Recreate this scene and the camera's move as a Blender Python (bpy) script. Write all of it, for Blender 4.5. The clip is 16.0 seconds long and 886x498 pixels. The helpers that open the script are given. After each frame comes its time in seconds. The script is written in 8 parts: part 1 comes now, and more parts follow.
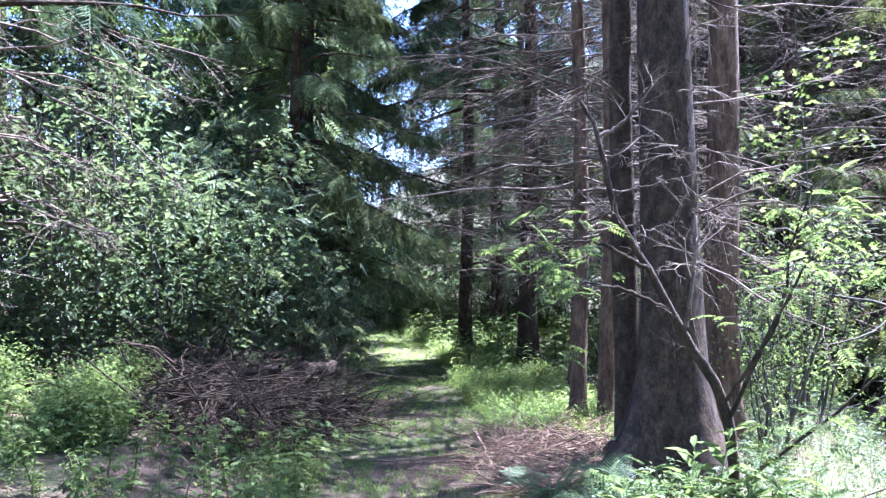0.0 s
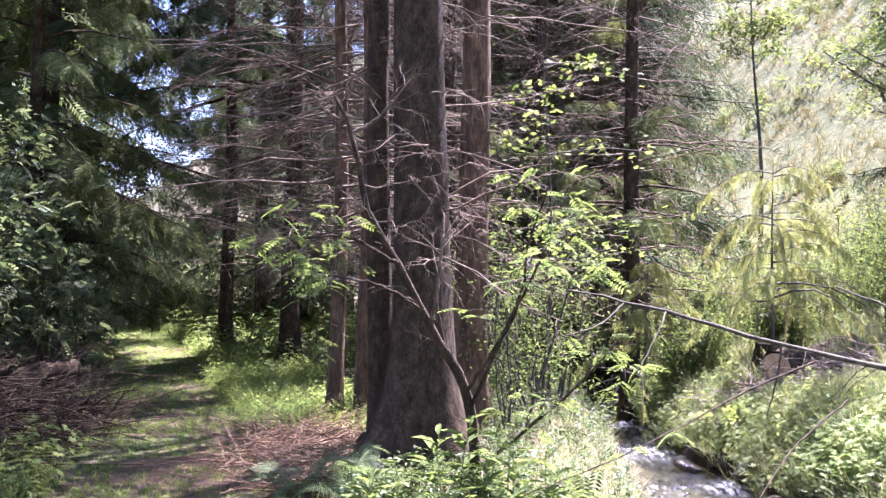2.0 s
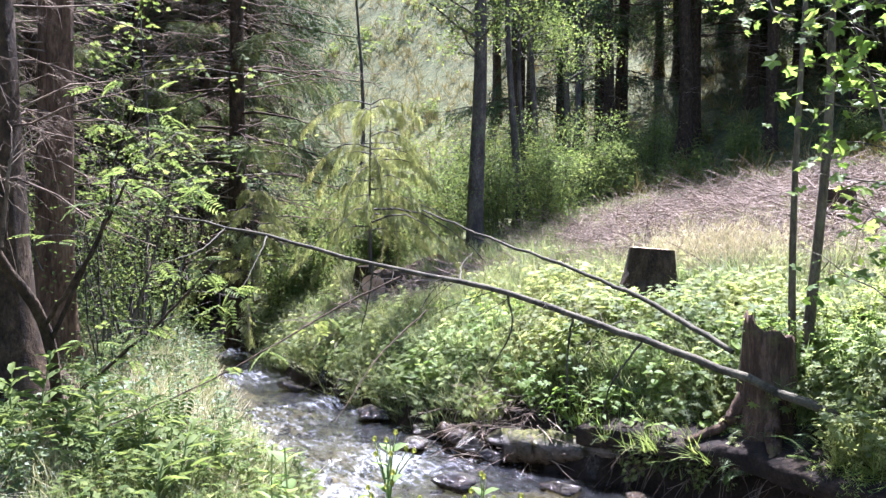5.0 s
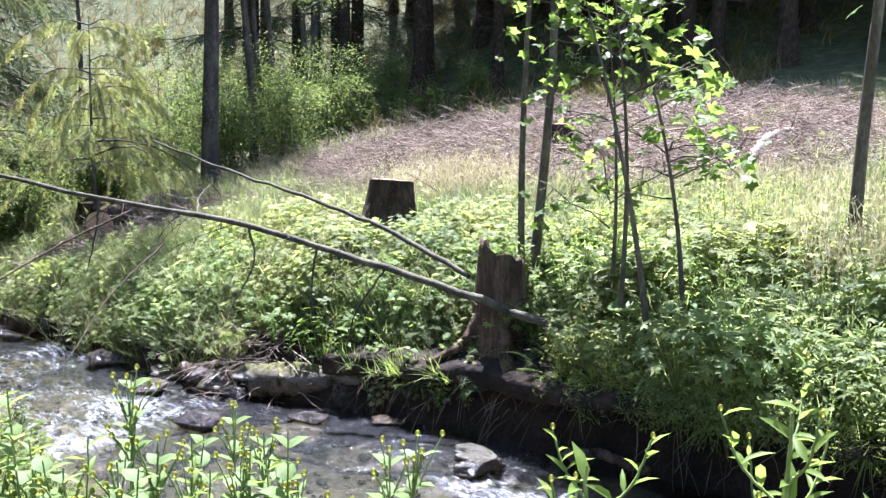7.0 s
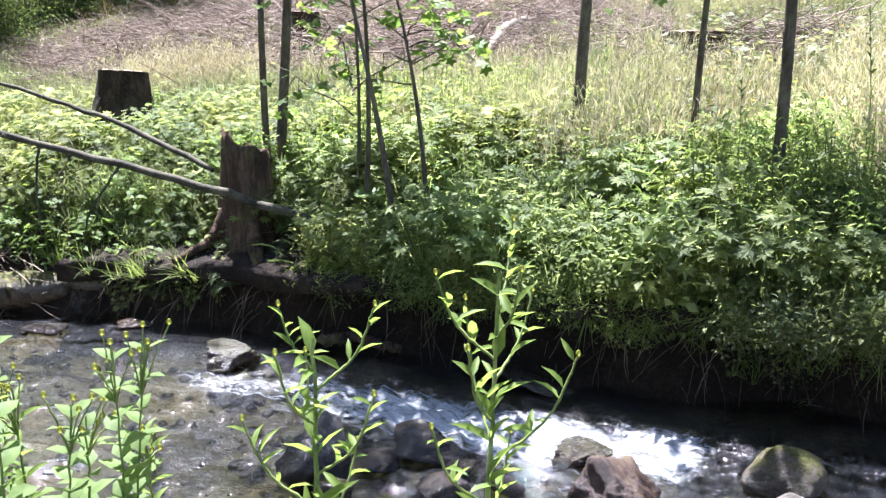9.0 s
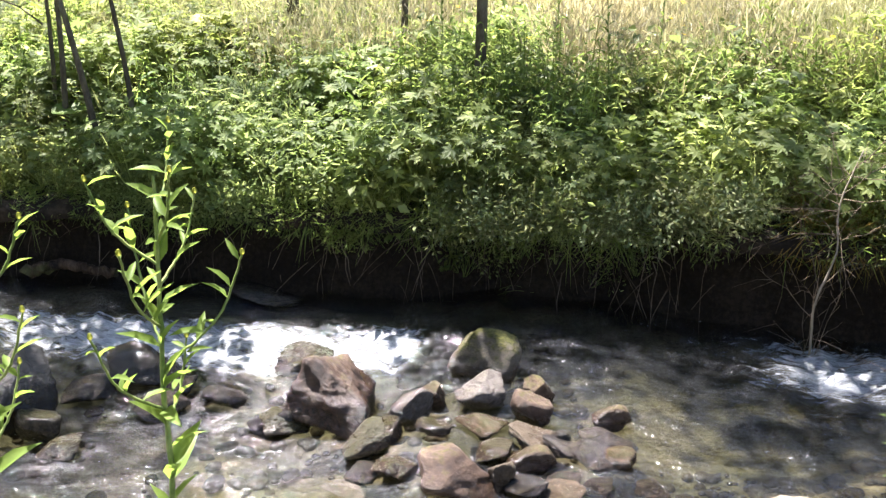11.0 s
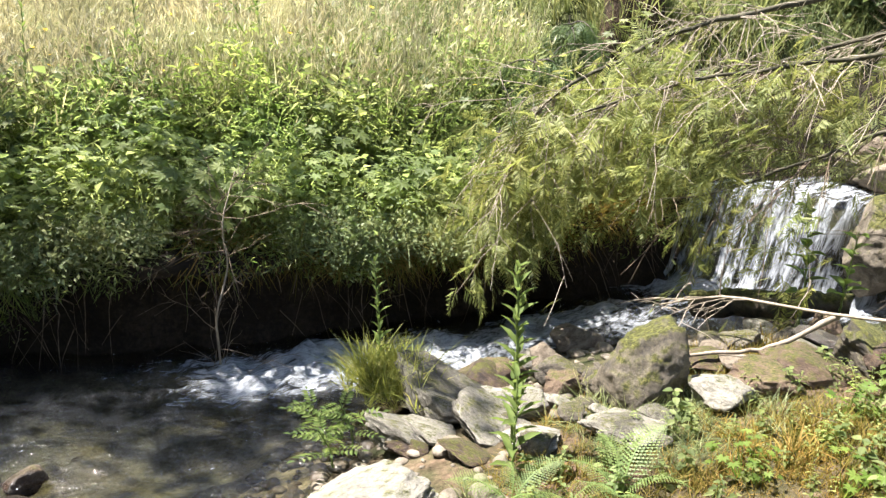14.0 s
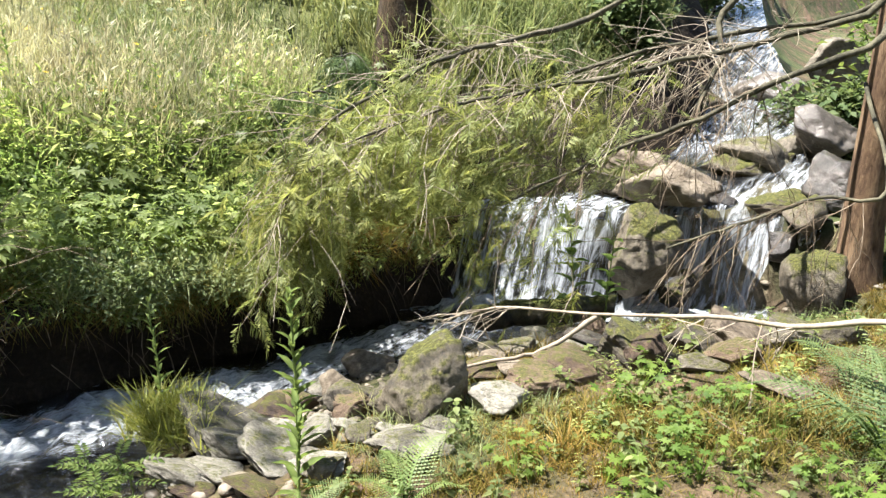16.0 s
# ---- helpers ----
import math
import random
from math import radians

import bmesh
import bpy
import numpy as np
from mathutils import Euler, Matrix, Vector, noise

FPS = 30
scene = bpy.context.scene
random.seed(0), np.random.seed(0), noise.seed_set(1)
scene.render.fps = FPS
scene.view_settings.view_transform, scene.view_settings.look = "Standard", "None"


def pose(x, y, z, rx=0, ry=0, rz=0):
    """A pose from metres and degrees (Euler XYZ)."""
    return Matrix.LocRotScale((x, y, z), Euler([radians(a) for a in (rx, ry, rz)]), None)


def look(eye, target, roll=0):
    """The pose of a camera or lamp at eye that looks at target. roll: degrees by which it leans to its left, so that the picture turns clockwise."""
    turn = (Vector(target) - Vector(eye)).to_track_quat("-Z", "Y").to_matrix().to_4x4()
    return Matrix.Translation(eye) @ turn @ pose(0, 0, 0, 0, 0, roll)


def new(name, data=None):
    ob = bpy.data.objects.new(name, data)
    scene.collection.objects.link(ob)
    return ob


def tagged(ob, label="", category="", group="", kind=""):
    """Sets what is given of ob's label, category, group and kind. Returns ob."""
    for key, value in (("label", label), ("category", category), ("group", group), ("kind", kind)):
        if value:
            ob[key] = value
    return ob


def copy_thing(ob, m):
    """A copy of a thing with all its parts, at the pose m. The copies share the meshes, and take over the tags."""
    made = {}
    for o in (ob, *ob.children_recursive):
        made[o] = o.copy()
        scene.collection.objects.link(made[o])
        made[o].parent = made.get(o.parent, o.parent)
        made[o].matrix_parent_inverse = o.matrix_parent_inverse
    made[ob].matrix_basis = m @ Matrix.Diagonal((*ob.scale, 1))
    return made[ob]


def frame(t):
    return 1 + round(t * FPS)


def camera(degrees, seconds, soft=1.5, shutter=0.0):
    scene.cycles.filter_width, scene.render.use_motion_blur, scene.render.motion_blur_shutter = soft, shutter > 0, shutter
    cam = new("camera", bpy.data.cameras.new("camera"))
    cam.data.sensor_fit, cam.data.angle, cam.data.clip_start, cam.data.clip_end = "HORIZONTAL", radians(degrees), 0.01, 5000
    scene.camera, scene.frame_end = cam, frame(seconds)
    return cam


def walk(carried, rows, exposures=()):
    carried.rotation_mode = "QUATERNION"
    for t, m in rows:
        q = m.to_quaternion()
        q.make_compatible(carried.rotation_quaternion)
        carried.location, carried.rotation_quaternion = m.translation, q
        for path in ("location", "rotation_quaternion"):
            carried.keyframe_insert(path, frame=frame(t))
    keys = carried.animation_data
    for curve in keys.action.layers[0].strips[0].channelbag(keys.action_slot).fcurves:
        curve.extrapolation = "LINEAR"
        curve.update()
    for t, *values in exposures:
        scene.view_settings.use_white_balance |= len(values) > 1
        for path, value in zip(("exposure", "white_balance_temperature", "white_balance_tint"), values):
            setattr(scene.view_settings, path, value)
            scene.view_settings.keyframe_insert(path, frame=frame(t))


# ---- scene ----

cam = camera(54.19, 16.0, 1.4)
walk(cam, [
    (0.0, pose(-0.152, 0.039, 1.623, 91.88, -0.18, 6.64)),
    (0.5, pose(-0.114, 0.039, 1.619, 91.84, -0.06, 3.30)),
    (1.0, pose(-0.079, 0.018, 1.621, 91.79, -0.27, -0.89)),
    (1.5, pose(-0.056, 0.020, 1.616, 91.79, -0.44, -5.00)),
    (2.0, pose(-0.029, 0.014, 1.608, 91.73, -0.53, -8.48)),
    (2.5, pose(-0.000, 0.004, 1.603, 91.47, -0.50, -11.87)),
    (3.0, pose(0.036, -0.000, 1.595, 91.11, -0.14, -15.88)),
    (3.5, pose(0.067, 0.000, 1.584, 90.51, 0.13, -20.21)),
    (4.0, pose(0.111, -0.004, 1.576, 89.60, -0.03, -24.45)),
    (4.2, pose(0.123, -0.012, 1.567, 89.21, 0.02, -26.36)),
    (6.3, pose(0.107, 0.102, 1.496, 84.45, -0.47, -44.08)),
    (6.5, pose(0.121, 0.084, 1.487, 84.19, -0.24, -45.80)),
    (7.0, pose(0.127, 0.083, 1.492, 83.29, -0.50, -50.71)),
    (7.5, pose(0.153, 0.072, 1.483, 81.94, -0.96, -55.21)),
    (8.0, pose(0.181, 0.073, 1.471, 80.27, -1.04, -59.76)),
    (8.5, pose(0.186, 0.046, 1.462, 78.52, -0.70, -63.60)),
    (8.7, pose(0.179, 0.026, 1.454, 77.78, -0.56, -64.77)),
    (10.8, pose(0.167, -0.164, 1.438, 70.99, -1.49, -81.46)),
    (11.0, pose(0.189, -0.207, 1.419, 71.22, -1.44, -83.25)),
    (11.5, pose(0.167, -0.236, 1.482, 70.91, -2.25, -88.53)),
    (12.0, pose(0.176, -0.275, 1.475, 71.02, -2.51, -94.49)),
    (12.5, pose(0.180, -0.293, 1.482, 70.83, -2.90, -100.86)),
    (13.0, pose(0.154, -0.294, 1.491, 71.42, -3.25, -108.26)),
    (13.5, pose(0.133, -0.325, 1.498, 72.75, -3.69, -115.39)),
    (14.0, pose(0.112, -0.344, 1.522, 73.80, -3.77, -120.75)),
    (14.5, pose(0.086, -0.366, 1.517, 74.76, -3.35, -124.46)),
    (15.0, pose(0.067, -0.367, 1.531, 75.02, -3.08, -127.14)),
    (15.5, pose(0.056, -0.371, 1.525, 75.37, -3.12, -130.01)),
    (16.0, pose(-0.015, -0.424, 1.504, 76.81, -2.64, -134.16)),
], exposures=[(0.0, 3.72, 4850, 32), (0.5, 3.58, 5400, 38), (1.0, 3.55, 5480, 40), (2.0, 3.45, 5650, 43), (3.0, 3.4, 5650, 45), (3.5, 3.2, 5550, 42), (4.2, 3.0, 5300, 34), (5.0, 2.9, 5500, 28), (7.0, 2.83, 5500, 25), (8.7, 2.7, 5600, 23), (11.0, 2.78, 6350, 18), (13.0, 2.58, 6450, 17), (14.0, 2.45, 6400, 14), (16.0, 2.34, 6350, 11)])

# ---- light ----
SUN_TO = Vector((0.71, 0.66, 1.90)).normalized()
world = bpy.data.worlds.new("sky")
scene.world = world
world.use_nodes = True
wn = world.node_tree.nodes
sky = wn.new("ShaderNodeTexSky")
sky.sky_type = "NISHITA"
sky.sun_disc = False
sky.sun_elevation = math.asin(SUN_TO.z)
sky.sun_rotation = math.atan2(SUN_TO.x, SUN_TO.y)
world.node_tree.links.new(sky.outputs[0], wn["Background"].inputs[0])
wn["Background"].inputs[1].default_value = 0.072
sun = new("sun", bpy.data.lights.new("sun", "SUN"))
sun.data.energy = 5.0
sun.data.angle = radians(0.53)
sun.data.color = (1.0, 0.965, 0.91)
sun.matrix_world = look((40, 40, 70), Vector((40, 40, 70)) - SUN_TO)

# ---- mesh tools ----
def rng_of(seed):
    return np.random.default_rng(seed)


def mesh_of(name, verts, tris, smooth=True, uv=None):
    """A triangle mesh from arrays that the code has worked out."""
    me = bpy.data.meshes.new(name)
    verts = np.ascontiguousarray(verts, dtype=np.float32)
    tris = np.ascontiguousarray(tris, dtype=np.int32)
    me.vertices.add(len(verts))
    me.vertices.foreach_set("co", verts.ravel())
    me.loops.add(tris.size)
    me.loops.foreach_set("vertex_index", tris.ravel())
    me.polygons.add(len(tris))
    me.polygons.foreach_set("loop_start", np.arange(0, tris.size, 3, dtype=np.int32))
    me.polygons.foreach_set("use_smooth", np.full(len(tris), smooth))
    me.update(calc_edges=True)
    return me


class Soup:
    """Collects triangles for one mesh."""

    def __init__(self):
        self.v, self.t, self.n = [], [], 0

    def add(self, verts, tris):
        self.v.append(np.asarray(verts, float).reshape(-1, 3))
        self.t.append(np.asarray(tris, int).reshape(-1, 3) + self.n)
        self.n += len(self.v[-1])
        return self

    def arrays(self):
        return np.concatenate(self.v), np.concatenate(self.t)

    def mesh(self, name, smooth=True):
        return mesh_of(name, *self.arrays(), smooth)


def thing(name, label, category, group="", kind="", at=(0, 0, 0), turn=0.0):
    ob = new(name)
    ob.empty_display_size = 0.1
    ob.matrix_world = pose(*at, 0, 0, turn)
    return tagged(ob, label, category, group, kind)


def part(name, me, material, parent=None, label=""):
    ob = new(name, me)
    if not me.materials:
        me.materials.append(material)
    ob.parent = parent
    return tagged(ob, label)


def solo(name, me, material, label, category="", group="", kind="", at=(0, 0, 0), turn=0.0, scale=1.0):
    ob = part(name, me, material)
    ob.matrix_world = pose(*at, 0, 0, turn) @ Matrix.Scale(scale, 4)
    return tagged(ob, label, category, group, kind)


def unit(v):
    return v / np.maximum(np.linalg.norm(v, axis=-1, keepdims=True), 1e-9)


def frames(d, roll=None, up=(0, 0, 1)):
    """Axes with y along d, z near up, turned by roll about d: (N, 3, 3), columns x y z."""
    d = unit(np.asarray(d, float))
    ref = np.broadcast_to(np.asarray(up, float), d.shape).copy()
    ref[np.abs((d * ref).sum(-1)) > 0.97] = (1, 0, 0.05)
    x = unit(np.cross(d, ref))
    z = np.cross(x, d)
    if roll is not None:
        c, s = np.cos(roll)[:, None], np.sin(roll)[:, None]
        x, z = x * c + z * s, z * c - x * s
    return np.stack([x, d, z], -1)


def strew(tv, tt, pos, fr, scale):
    """Bakes copies of a template at many places."""
    n, k = len(pos), len(tv)
    scale = np.asarray(scale, float)
    if scale.ndim == 1:
        scale = scale[:, None]
    sv = tv[None] * np.broadcast_to(scale, (n, 3))[:, None, :]
    v = np.einsum("nij,nkj->nki", fr, sv) + pos[:, None, :]
    t = tt[None] + (np.arange(n) * k)[:, None, None]
    return v.reshape(-1, 3), t.reshape(-1, 3)


def upright(n, rng, lean=0.25):
    """Random frames for plants: z about up, turned any way."""
    a = rng.uniform(0, 2 * np.pi, n)
    d = np.stack([np.cos(a), np.sin(a), rng.normal(0, lean, n)], -1)
    return frames(d)


def tubes(paths, radii, sides=5):
    """Tapered tubes along many paths (N, S, 3) with radii (N, S)."""
    paths, radii = np.asarray(paths, float), np.asarray(radii, float)
    n, s, _ = paths.shape
    tan = unit(np.gradient(paths, axis=1))
    ref = np.zeros_like(tan)
    mean = np.abs(unit(paths[:, -1] - paths[:, 0]))
    axis = np.argmin(mean, axis=1)
    ref[np.arange(n), :, axis] = 1
    u = unit(np.cross(tan, ref))
    w = np.cross(tan, u)
    a = np.arange(sides) * 2 * np.pi / sides
    v = paths[:, :, None] + radii[:, :, None, None] * (np.cos(a)[:, None] * u[:, :, None] + np.sin(a)[:, None] * w[:, :, None])
    j = np.arange(sides)
    k = (j + 1) % sides
    quad = np.concatenate([np.stack([j, k, k + sides], -1), np.stack([j, k + sides, j + sides], -1)])
    ring = (quad[None] + (np.arange(s - 1) * sides)[:, None, None]).reshape(-1, 3)
    t = ring[None] + (np.arange(n) * s * sides)[:, None, None]
    return v.reshape(-1, 3), t.reshape(-1, 3)


def bow(start, direction, length, sag=0.0, wob=0.0, steps=5, rng=None):
    """Bent paths for limbs and twigs: (N, steps, 3)."""
    start, direction = np.asarray(start, float), unit(np.asarray(direction, float))
    n = len(start)
    f = np.linspace(0, 1, steps)[None, :, None]
    length = np.broadcast_to(np.asarray(length, float), (n,))[:, None, None]
    p = start[:, None] + direction[:, None] * f * length
    p[..., 2] -= (np.broadcast_to(np.asarray(sag, float), (n,))[:, None] * f[..., 0] ** 2) * length[..., 0]
    if wob and rng is not None:
        p[:, 1:] += np.cumsum(rng.normal(0, 1, (n, steps - 1, 3)), 1) * wob * length / steps
    return p


def along(paths, f):
    """Points and tangents at the fractions f (N, M) of paths (N, S, 3)."""
    n, s, _ = paths.shape
    g = np.clip(f, 0, 0.9999) * (s - 1)
    i = g.astype(int)
    r = (g - i)[..., None]
    rows = np.arange(n)[:, None]
    a, b = paths[rows, i], paths[rows, i + 1]
    return a + (b - a) * r, unit(b - a)


# ---- templates: y runs out along the leaf or up the blade, z is its upper side ----
def leaf_tmpl(width=0.5, fold=0.12, droop=0.25):
    v = [(0, 0, 0), (-width * 0.42, 0.3, fold), (0, 0.32, 0), (width * 0.42, 0.3, fold), (-width * 0.36, 0.66, fold - droop * 0.35),
         (0, 0.68, -droop * 0.4), (width * 0.36, 0.66, fold - droop * 0.35), (0, 1, -droop)]
    t = [(0, 2, 1), (0, 3, 2), (1, 2, 5), (1, 5, 4), (2, 3, 6), (2, 6, 5), (4, 5, 7), (5, 6, 7)]
    return np.array(v, float), np.array(t)


def small_leaf():
    v = [(0, 0, 0), (-0.28, 0.45, 0.07), (0.28, 0.45, 0.07), (0, 1, -0.1)]
    return np.array(v, float), np.array([(0, 3, 1), (0, 2, 3)])


def blade_tmpl(bend=0.35):
    """A grass blade: z is up, it bends along y."""
    v = [(-0.5, 0, 0), (0.5, 0, 0), (-0.4, bend * 0.25, 0.5), (0.4, bend * 0.25, 0.5), (0, bend, 1)]
    return np.array(v, float), np.array([(0, 1, 3), (0, 3, 2), (2, 3, 4)])


def spray_tmpl(seed=1, pairs=9, hang=0.25, w=0.034):
    """A flat spruce twig with side twigs of needles, 1 long."""
    r = rng_of(seed)
    s = Soup()
    s.add([(-0.02, 0, 0), (0.02, 0, 0), (0, 1, -hang)], [(0, 1, 2)])
    for k in range(pairs):
        f = 0.06 + 0.9 * k / pairs
        for side in (-1, 1):
            ln = (0.40 * (1 - f) + 0.11) * r.uniform(0.75, 1.15)
            a = radians(r.uniform(38, 58))
            b = np.array((0, f, -hang * f * f))
            e = b + np.array((side * math.sin(a) * ln, math.cos(a) * ln, -hang * ln * r.uniform(0.1, 0.9)))
            m = (b + e) / 2
            s.add([b, m + (-w, -w * side * 0.3, 0.01), e, m + (w, w * side * 0.3, -0.01)], [(0, 1, 2), (0, 2, 3)])
    e = 0.16
    for side in (-1, 0, 1):
        s.add([(0, 0.9, -hang * 0.8), (side * 0.06 - 0.02, 1.0, -hang), (side * 0.1, 1 + e, -hang * 1.2)], [(0, 1, 2)])
    return s.arrays()


def pinnate_tmpl(pairs=6, width=0.30, droop=0.35):
    """A compound leaf, 1 long, with pairs of leaflets."""
    s = Soup()
    s.add([(-0.008, 0, 0), (0.008, 0, 0), (0, 1, -droop)], [(0, 1, 2)])
    lv, lt = small_leaf()
    for k in range(pairs):
        f = 0.25 + 0.68 * k / pairs
        ln = 0.30 * (1 - 0.35 * abs(f - 0.55))
        for side in (-1, 1):
            d = np.array([[side * 0.92, 0.45, -0.1]])
            v, t = strew(lv, lt, np.array([(0, f, -droop * f * f)]), frames(d), np.array([[ln * width * 2.2, ln, ln]]))
            s.add(v, t)
    v, t = strew(lv, lt, np.array([(0, 0.93, -droop * 0.86)]), frames(np.array([[0, 1, -droop]])), np.array([[0.17, 0.26, 0.26]]))
    s.add(v, t)
    return s.arrays()


def frond_tmpl(pairs=22, fine=6, arch=0.5):
    """A fern frond, 1 long, rising and arching over: pinnae with small lobes."""
    s = Soup()
    def spine(f):
        return np.array((0, f * (1 - 0.18 * f), arch * (f - 1.15 * f * f) * 1.3))
    pts = np.stack([spine(f) for f in np.linspace(0, 1, 7)])[None]
    s.add(*tubes(pts, np.linspace(0.012, 0.003, 7)[None], 3))
    for k in range(pairs):
        f = 0.14 + 0.84 * k / pairs
        ln = 0.20 * math.sin(math.pi * min(1, f * 0.90 + 0.14)) ** 0.8 + 0.012
        b = spine(f)
        for side in (-1, 1):
            d = unit(np.array((side, 0.34 + 0.3 * f, -0.22)))
            x = unit(np.cross(d, (0, 0.1, 1.0)))
            for q in range(fine):
                g = q / fine
                c, e = b + d * ln * g, b + d * ln * (g + 1.0 / fine)
                h = 0.013 * (1 - 0.75 * g) * (0.45 + 0.55 * ln / 0.2)
                tip = (c + e) / 2 + d * ln * 0.35 / fine
                s.add([c, e, tip + x * h, tip - x * h], [(0, 1, 2), (1, 0, 3)])
    return s.arrays()


def herb_tmpl(seed=1, levels=6, leaf=0.28, width=0.6, opposite=True):
    """A leafy herb 1 high: a stem with leaves level by level."""
    r = rng_of(seed)
    s = Soup()
    top = np.array((r.normal(0, 0.08), r.normal(0, 0.08), 1.0))
    pts = np.stack([top * f for f in np.linspace(0, 1, 3)])[None]
    s.add(*tubes(pts, np.array([[0.016, 0.012, 0.006]]), 3))
    lv, lt = leaf_tmpl(width, 0.1, 0.3)
    for k in range(levels):
        f = 0.25 + 0.75 * k / max(1, levels - 1)
        n = 2 if opposite else 1
        a0 = k * (math.pi / 2 if opposite else 2.4) + r.normal(0, 0.2)
        for j in range(n):
            a = a0 + j * math.pi
            d = np.array([[math.cos(a), math.sin(a), 0.12 - 0.3 * (1 - f)]])
            ln = leaf * (1.15 - 0.6 * f) * r.uniform(0.85, 1.15)
            v, t = strew(lv, lt, (top * f)[None], frames(d), np.array([ln]))
            s.add(v, t)
    return s.arrays()


def weed_tmpl(seed=1, n=46, leaf=0.13, width=0.5, spread=0.36):
    """A soft clump of weeds 1 high: thin stalks and many small leaves."""
    r = rng_of(seed)
    s = Soup()
    a, d = r.uniform(0, 6.3, n), spread * np.sqrt(r.random(n))
    z = (0.18 + 0.86 * r.random(n) ** 0.75) * (1.05 - 0.5 * (d / spread) ** 2)
    pos = np.stack([np.cos(a) * d, np.sin(a) * d, z], -1)
    out = np.stack([np.cos(a + r.normal(0, 0.9, n)), np.sin(a + r.normal(0, 0.9, n)), r.normal(0.05, 0.4, n)], -1)
    lv, lt = small_leaf()
    ln = leaf * r.uniform(0.6, 1.35, n)
    s.add(*strew(lv, lt, pos, frames(out, r.normal(0, 0.5, n)), np.stack([ln * width * 1.8, ln, ln], -1)))
    for k in range(0, n, 4):
        b = pos[k] * (0.25, 0.25, 0)
        s.add([b + (0.008, 0, 0), b - (0.006, 0.006, 0), pos[k]], [(0, 1, 2)])
    return s.arrays()


def lobed_tmpl(lobes=5, depth=0.35):
    """A lobed leaf like a maple's: 1 long, on a stalk."""
    s = []
    n = lobes * 2 + 1
    v = [(0, 0.32, 0)]
    for k in range(n):
        a = radians(-150 + 300 * k / (n - 1))
        rad = (0.66 if k % 2 else 0.66 * (1 - depth)) * (1.0 - 0.25 * abs(a) / 2.6)
        v.append((math.sin(a) * rad, 0.32 + math.cos(a) * rad, -0.16 * rad + (0.03 if k % 2 else 0.05)))
    t = [(0, k + 1, k) for k in range(1, n)]
    v += [(-0.012, -0.25, 0.02), (0.012, -0.25, 0.02)]
    t.append((0, n + 1, n + 2))
    return np.array(v, float), np.array(t)


def star_herb_tmpl(seed=1, leaves=13, size=0.21):
    """A herb 1 high: thin stalks holding deeply cut leaves out flat."""
    r = rng_of(seed)
    s = Soup()
    lv, lt = lobed_tmpl(7, 0.48)
    for k in range(leaves):
        a = k * 2.4 + r.normal(0, 0.3)
        h = r.uniform(0.5, 1.05)
        d = r.uniform(0.08, 0.36)
        top = np.array((math.cos(a) * d, math.sin(a) * d, h))
        s.add([(0.012, 0, 0), (-0.012, 0.008, 0), top], [(0, 1, 2)])
        v, t = strew(lv, lt, top[None], frames(np.array([[math.cos(a), math.sin(a), r.normal(-0.18, 0.15)]]), np.array([r.normal(0, 0.25)])), np.array([size * r.uniform(0.7, 1.2)]))
        s.add(v, t)
    return s.arrays()


def round_leaf_tmpl(n=9):
    """A large heart-shaped leaf, 1 across, dished, on a stalk end at the origin."""
    v = [(0, 0.1, -0.06)]
    for k in range(n):
        a = radians(-160 + 320 * k / (n - 1))
        rad = 0.52 * (1.0 + 0.05 * (k % 2))
        v.append((math.sin(a) * rad, 0.28 + math.cos(a) * rad, 0.07 + 0.05 * math.cos(2 * a) + 0.02 * (k % 2)))
    t = [(0, k + 1, k) for k in range(1, n)]
    return np.array(v, float), np.array(t)


# ---- materials ----
def material(name):
    m = bpy.data.materials.new(name)
    m.use_nodes = True
    nt = m.node_tree
    nt.nodes.clear()
    out = nt.nodes.new("ShaderNodeOutputMaterial")
    return m, nt, out


def node(nt, kind, **sets):
    n = nt.nodes.new(kind)
    for key, value in sets.items():
        n.inputs[key.replace("_", " ")].default_value = value
    return n


def ramp(nt, fac, stops):
    n = nt.nodes.new("ShaderNodeValToRGB")
    e = n.color_ramp.elements
    while len(e) < len(stops):
        e.new(0.5)
    for el, (p, c) in zip(e, stops):
        el.position, el.color = p, (*c, 1)
    nt.links.new(fac, n.inputs[0])
    return n.outputs[0]


def noise_of(nt, scale, detail=6.0, rough=0.6, stretch=None, distort=0.0):
    tc = nt.nodes.new("ShaderNodeTexCoord")
    src = tc.outputs["Object"]
    if stretch:
        mp = nt.nodes.new("ShaderNodeMapping")
        mp.inputs["Scale"].default_value = stretch
        nt.links.new(src, mp.inputs[0])
        src = mp.outputs[0]
    n = node(nt, "ShaderNodeTexNoise", Scale=scale, Detail=detail, Roughness=rough, Distortion=distort)
    nt.links.new(src, n.inputs["Vector"])
    return n.outputs["Fac"]


def mixcol(nt, fac, a, b):
    n = nt.nodes.new("ShaderNodeMix")
    n.data_type = "RGBA"
    for sock, val in ((n.inputs[0], fac), (n.inputs[6], a), (n.inputs[7], b)):
        if hasattr(val, "is_output"):
            nt.links.new(val, sock)
        else:
            sock.default_value = val if not isinstance(val, tuple) else (*val, 1)
    return n.outputs[2]


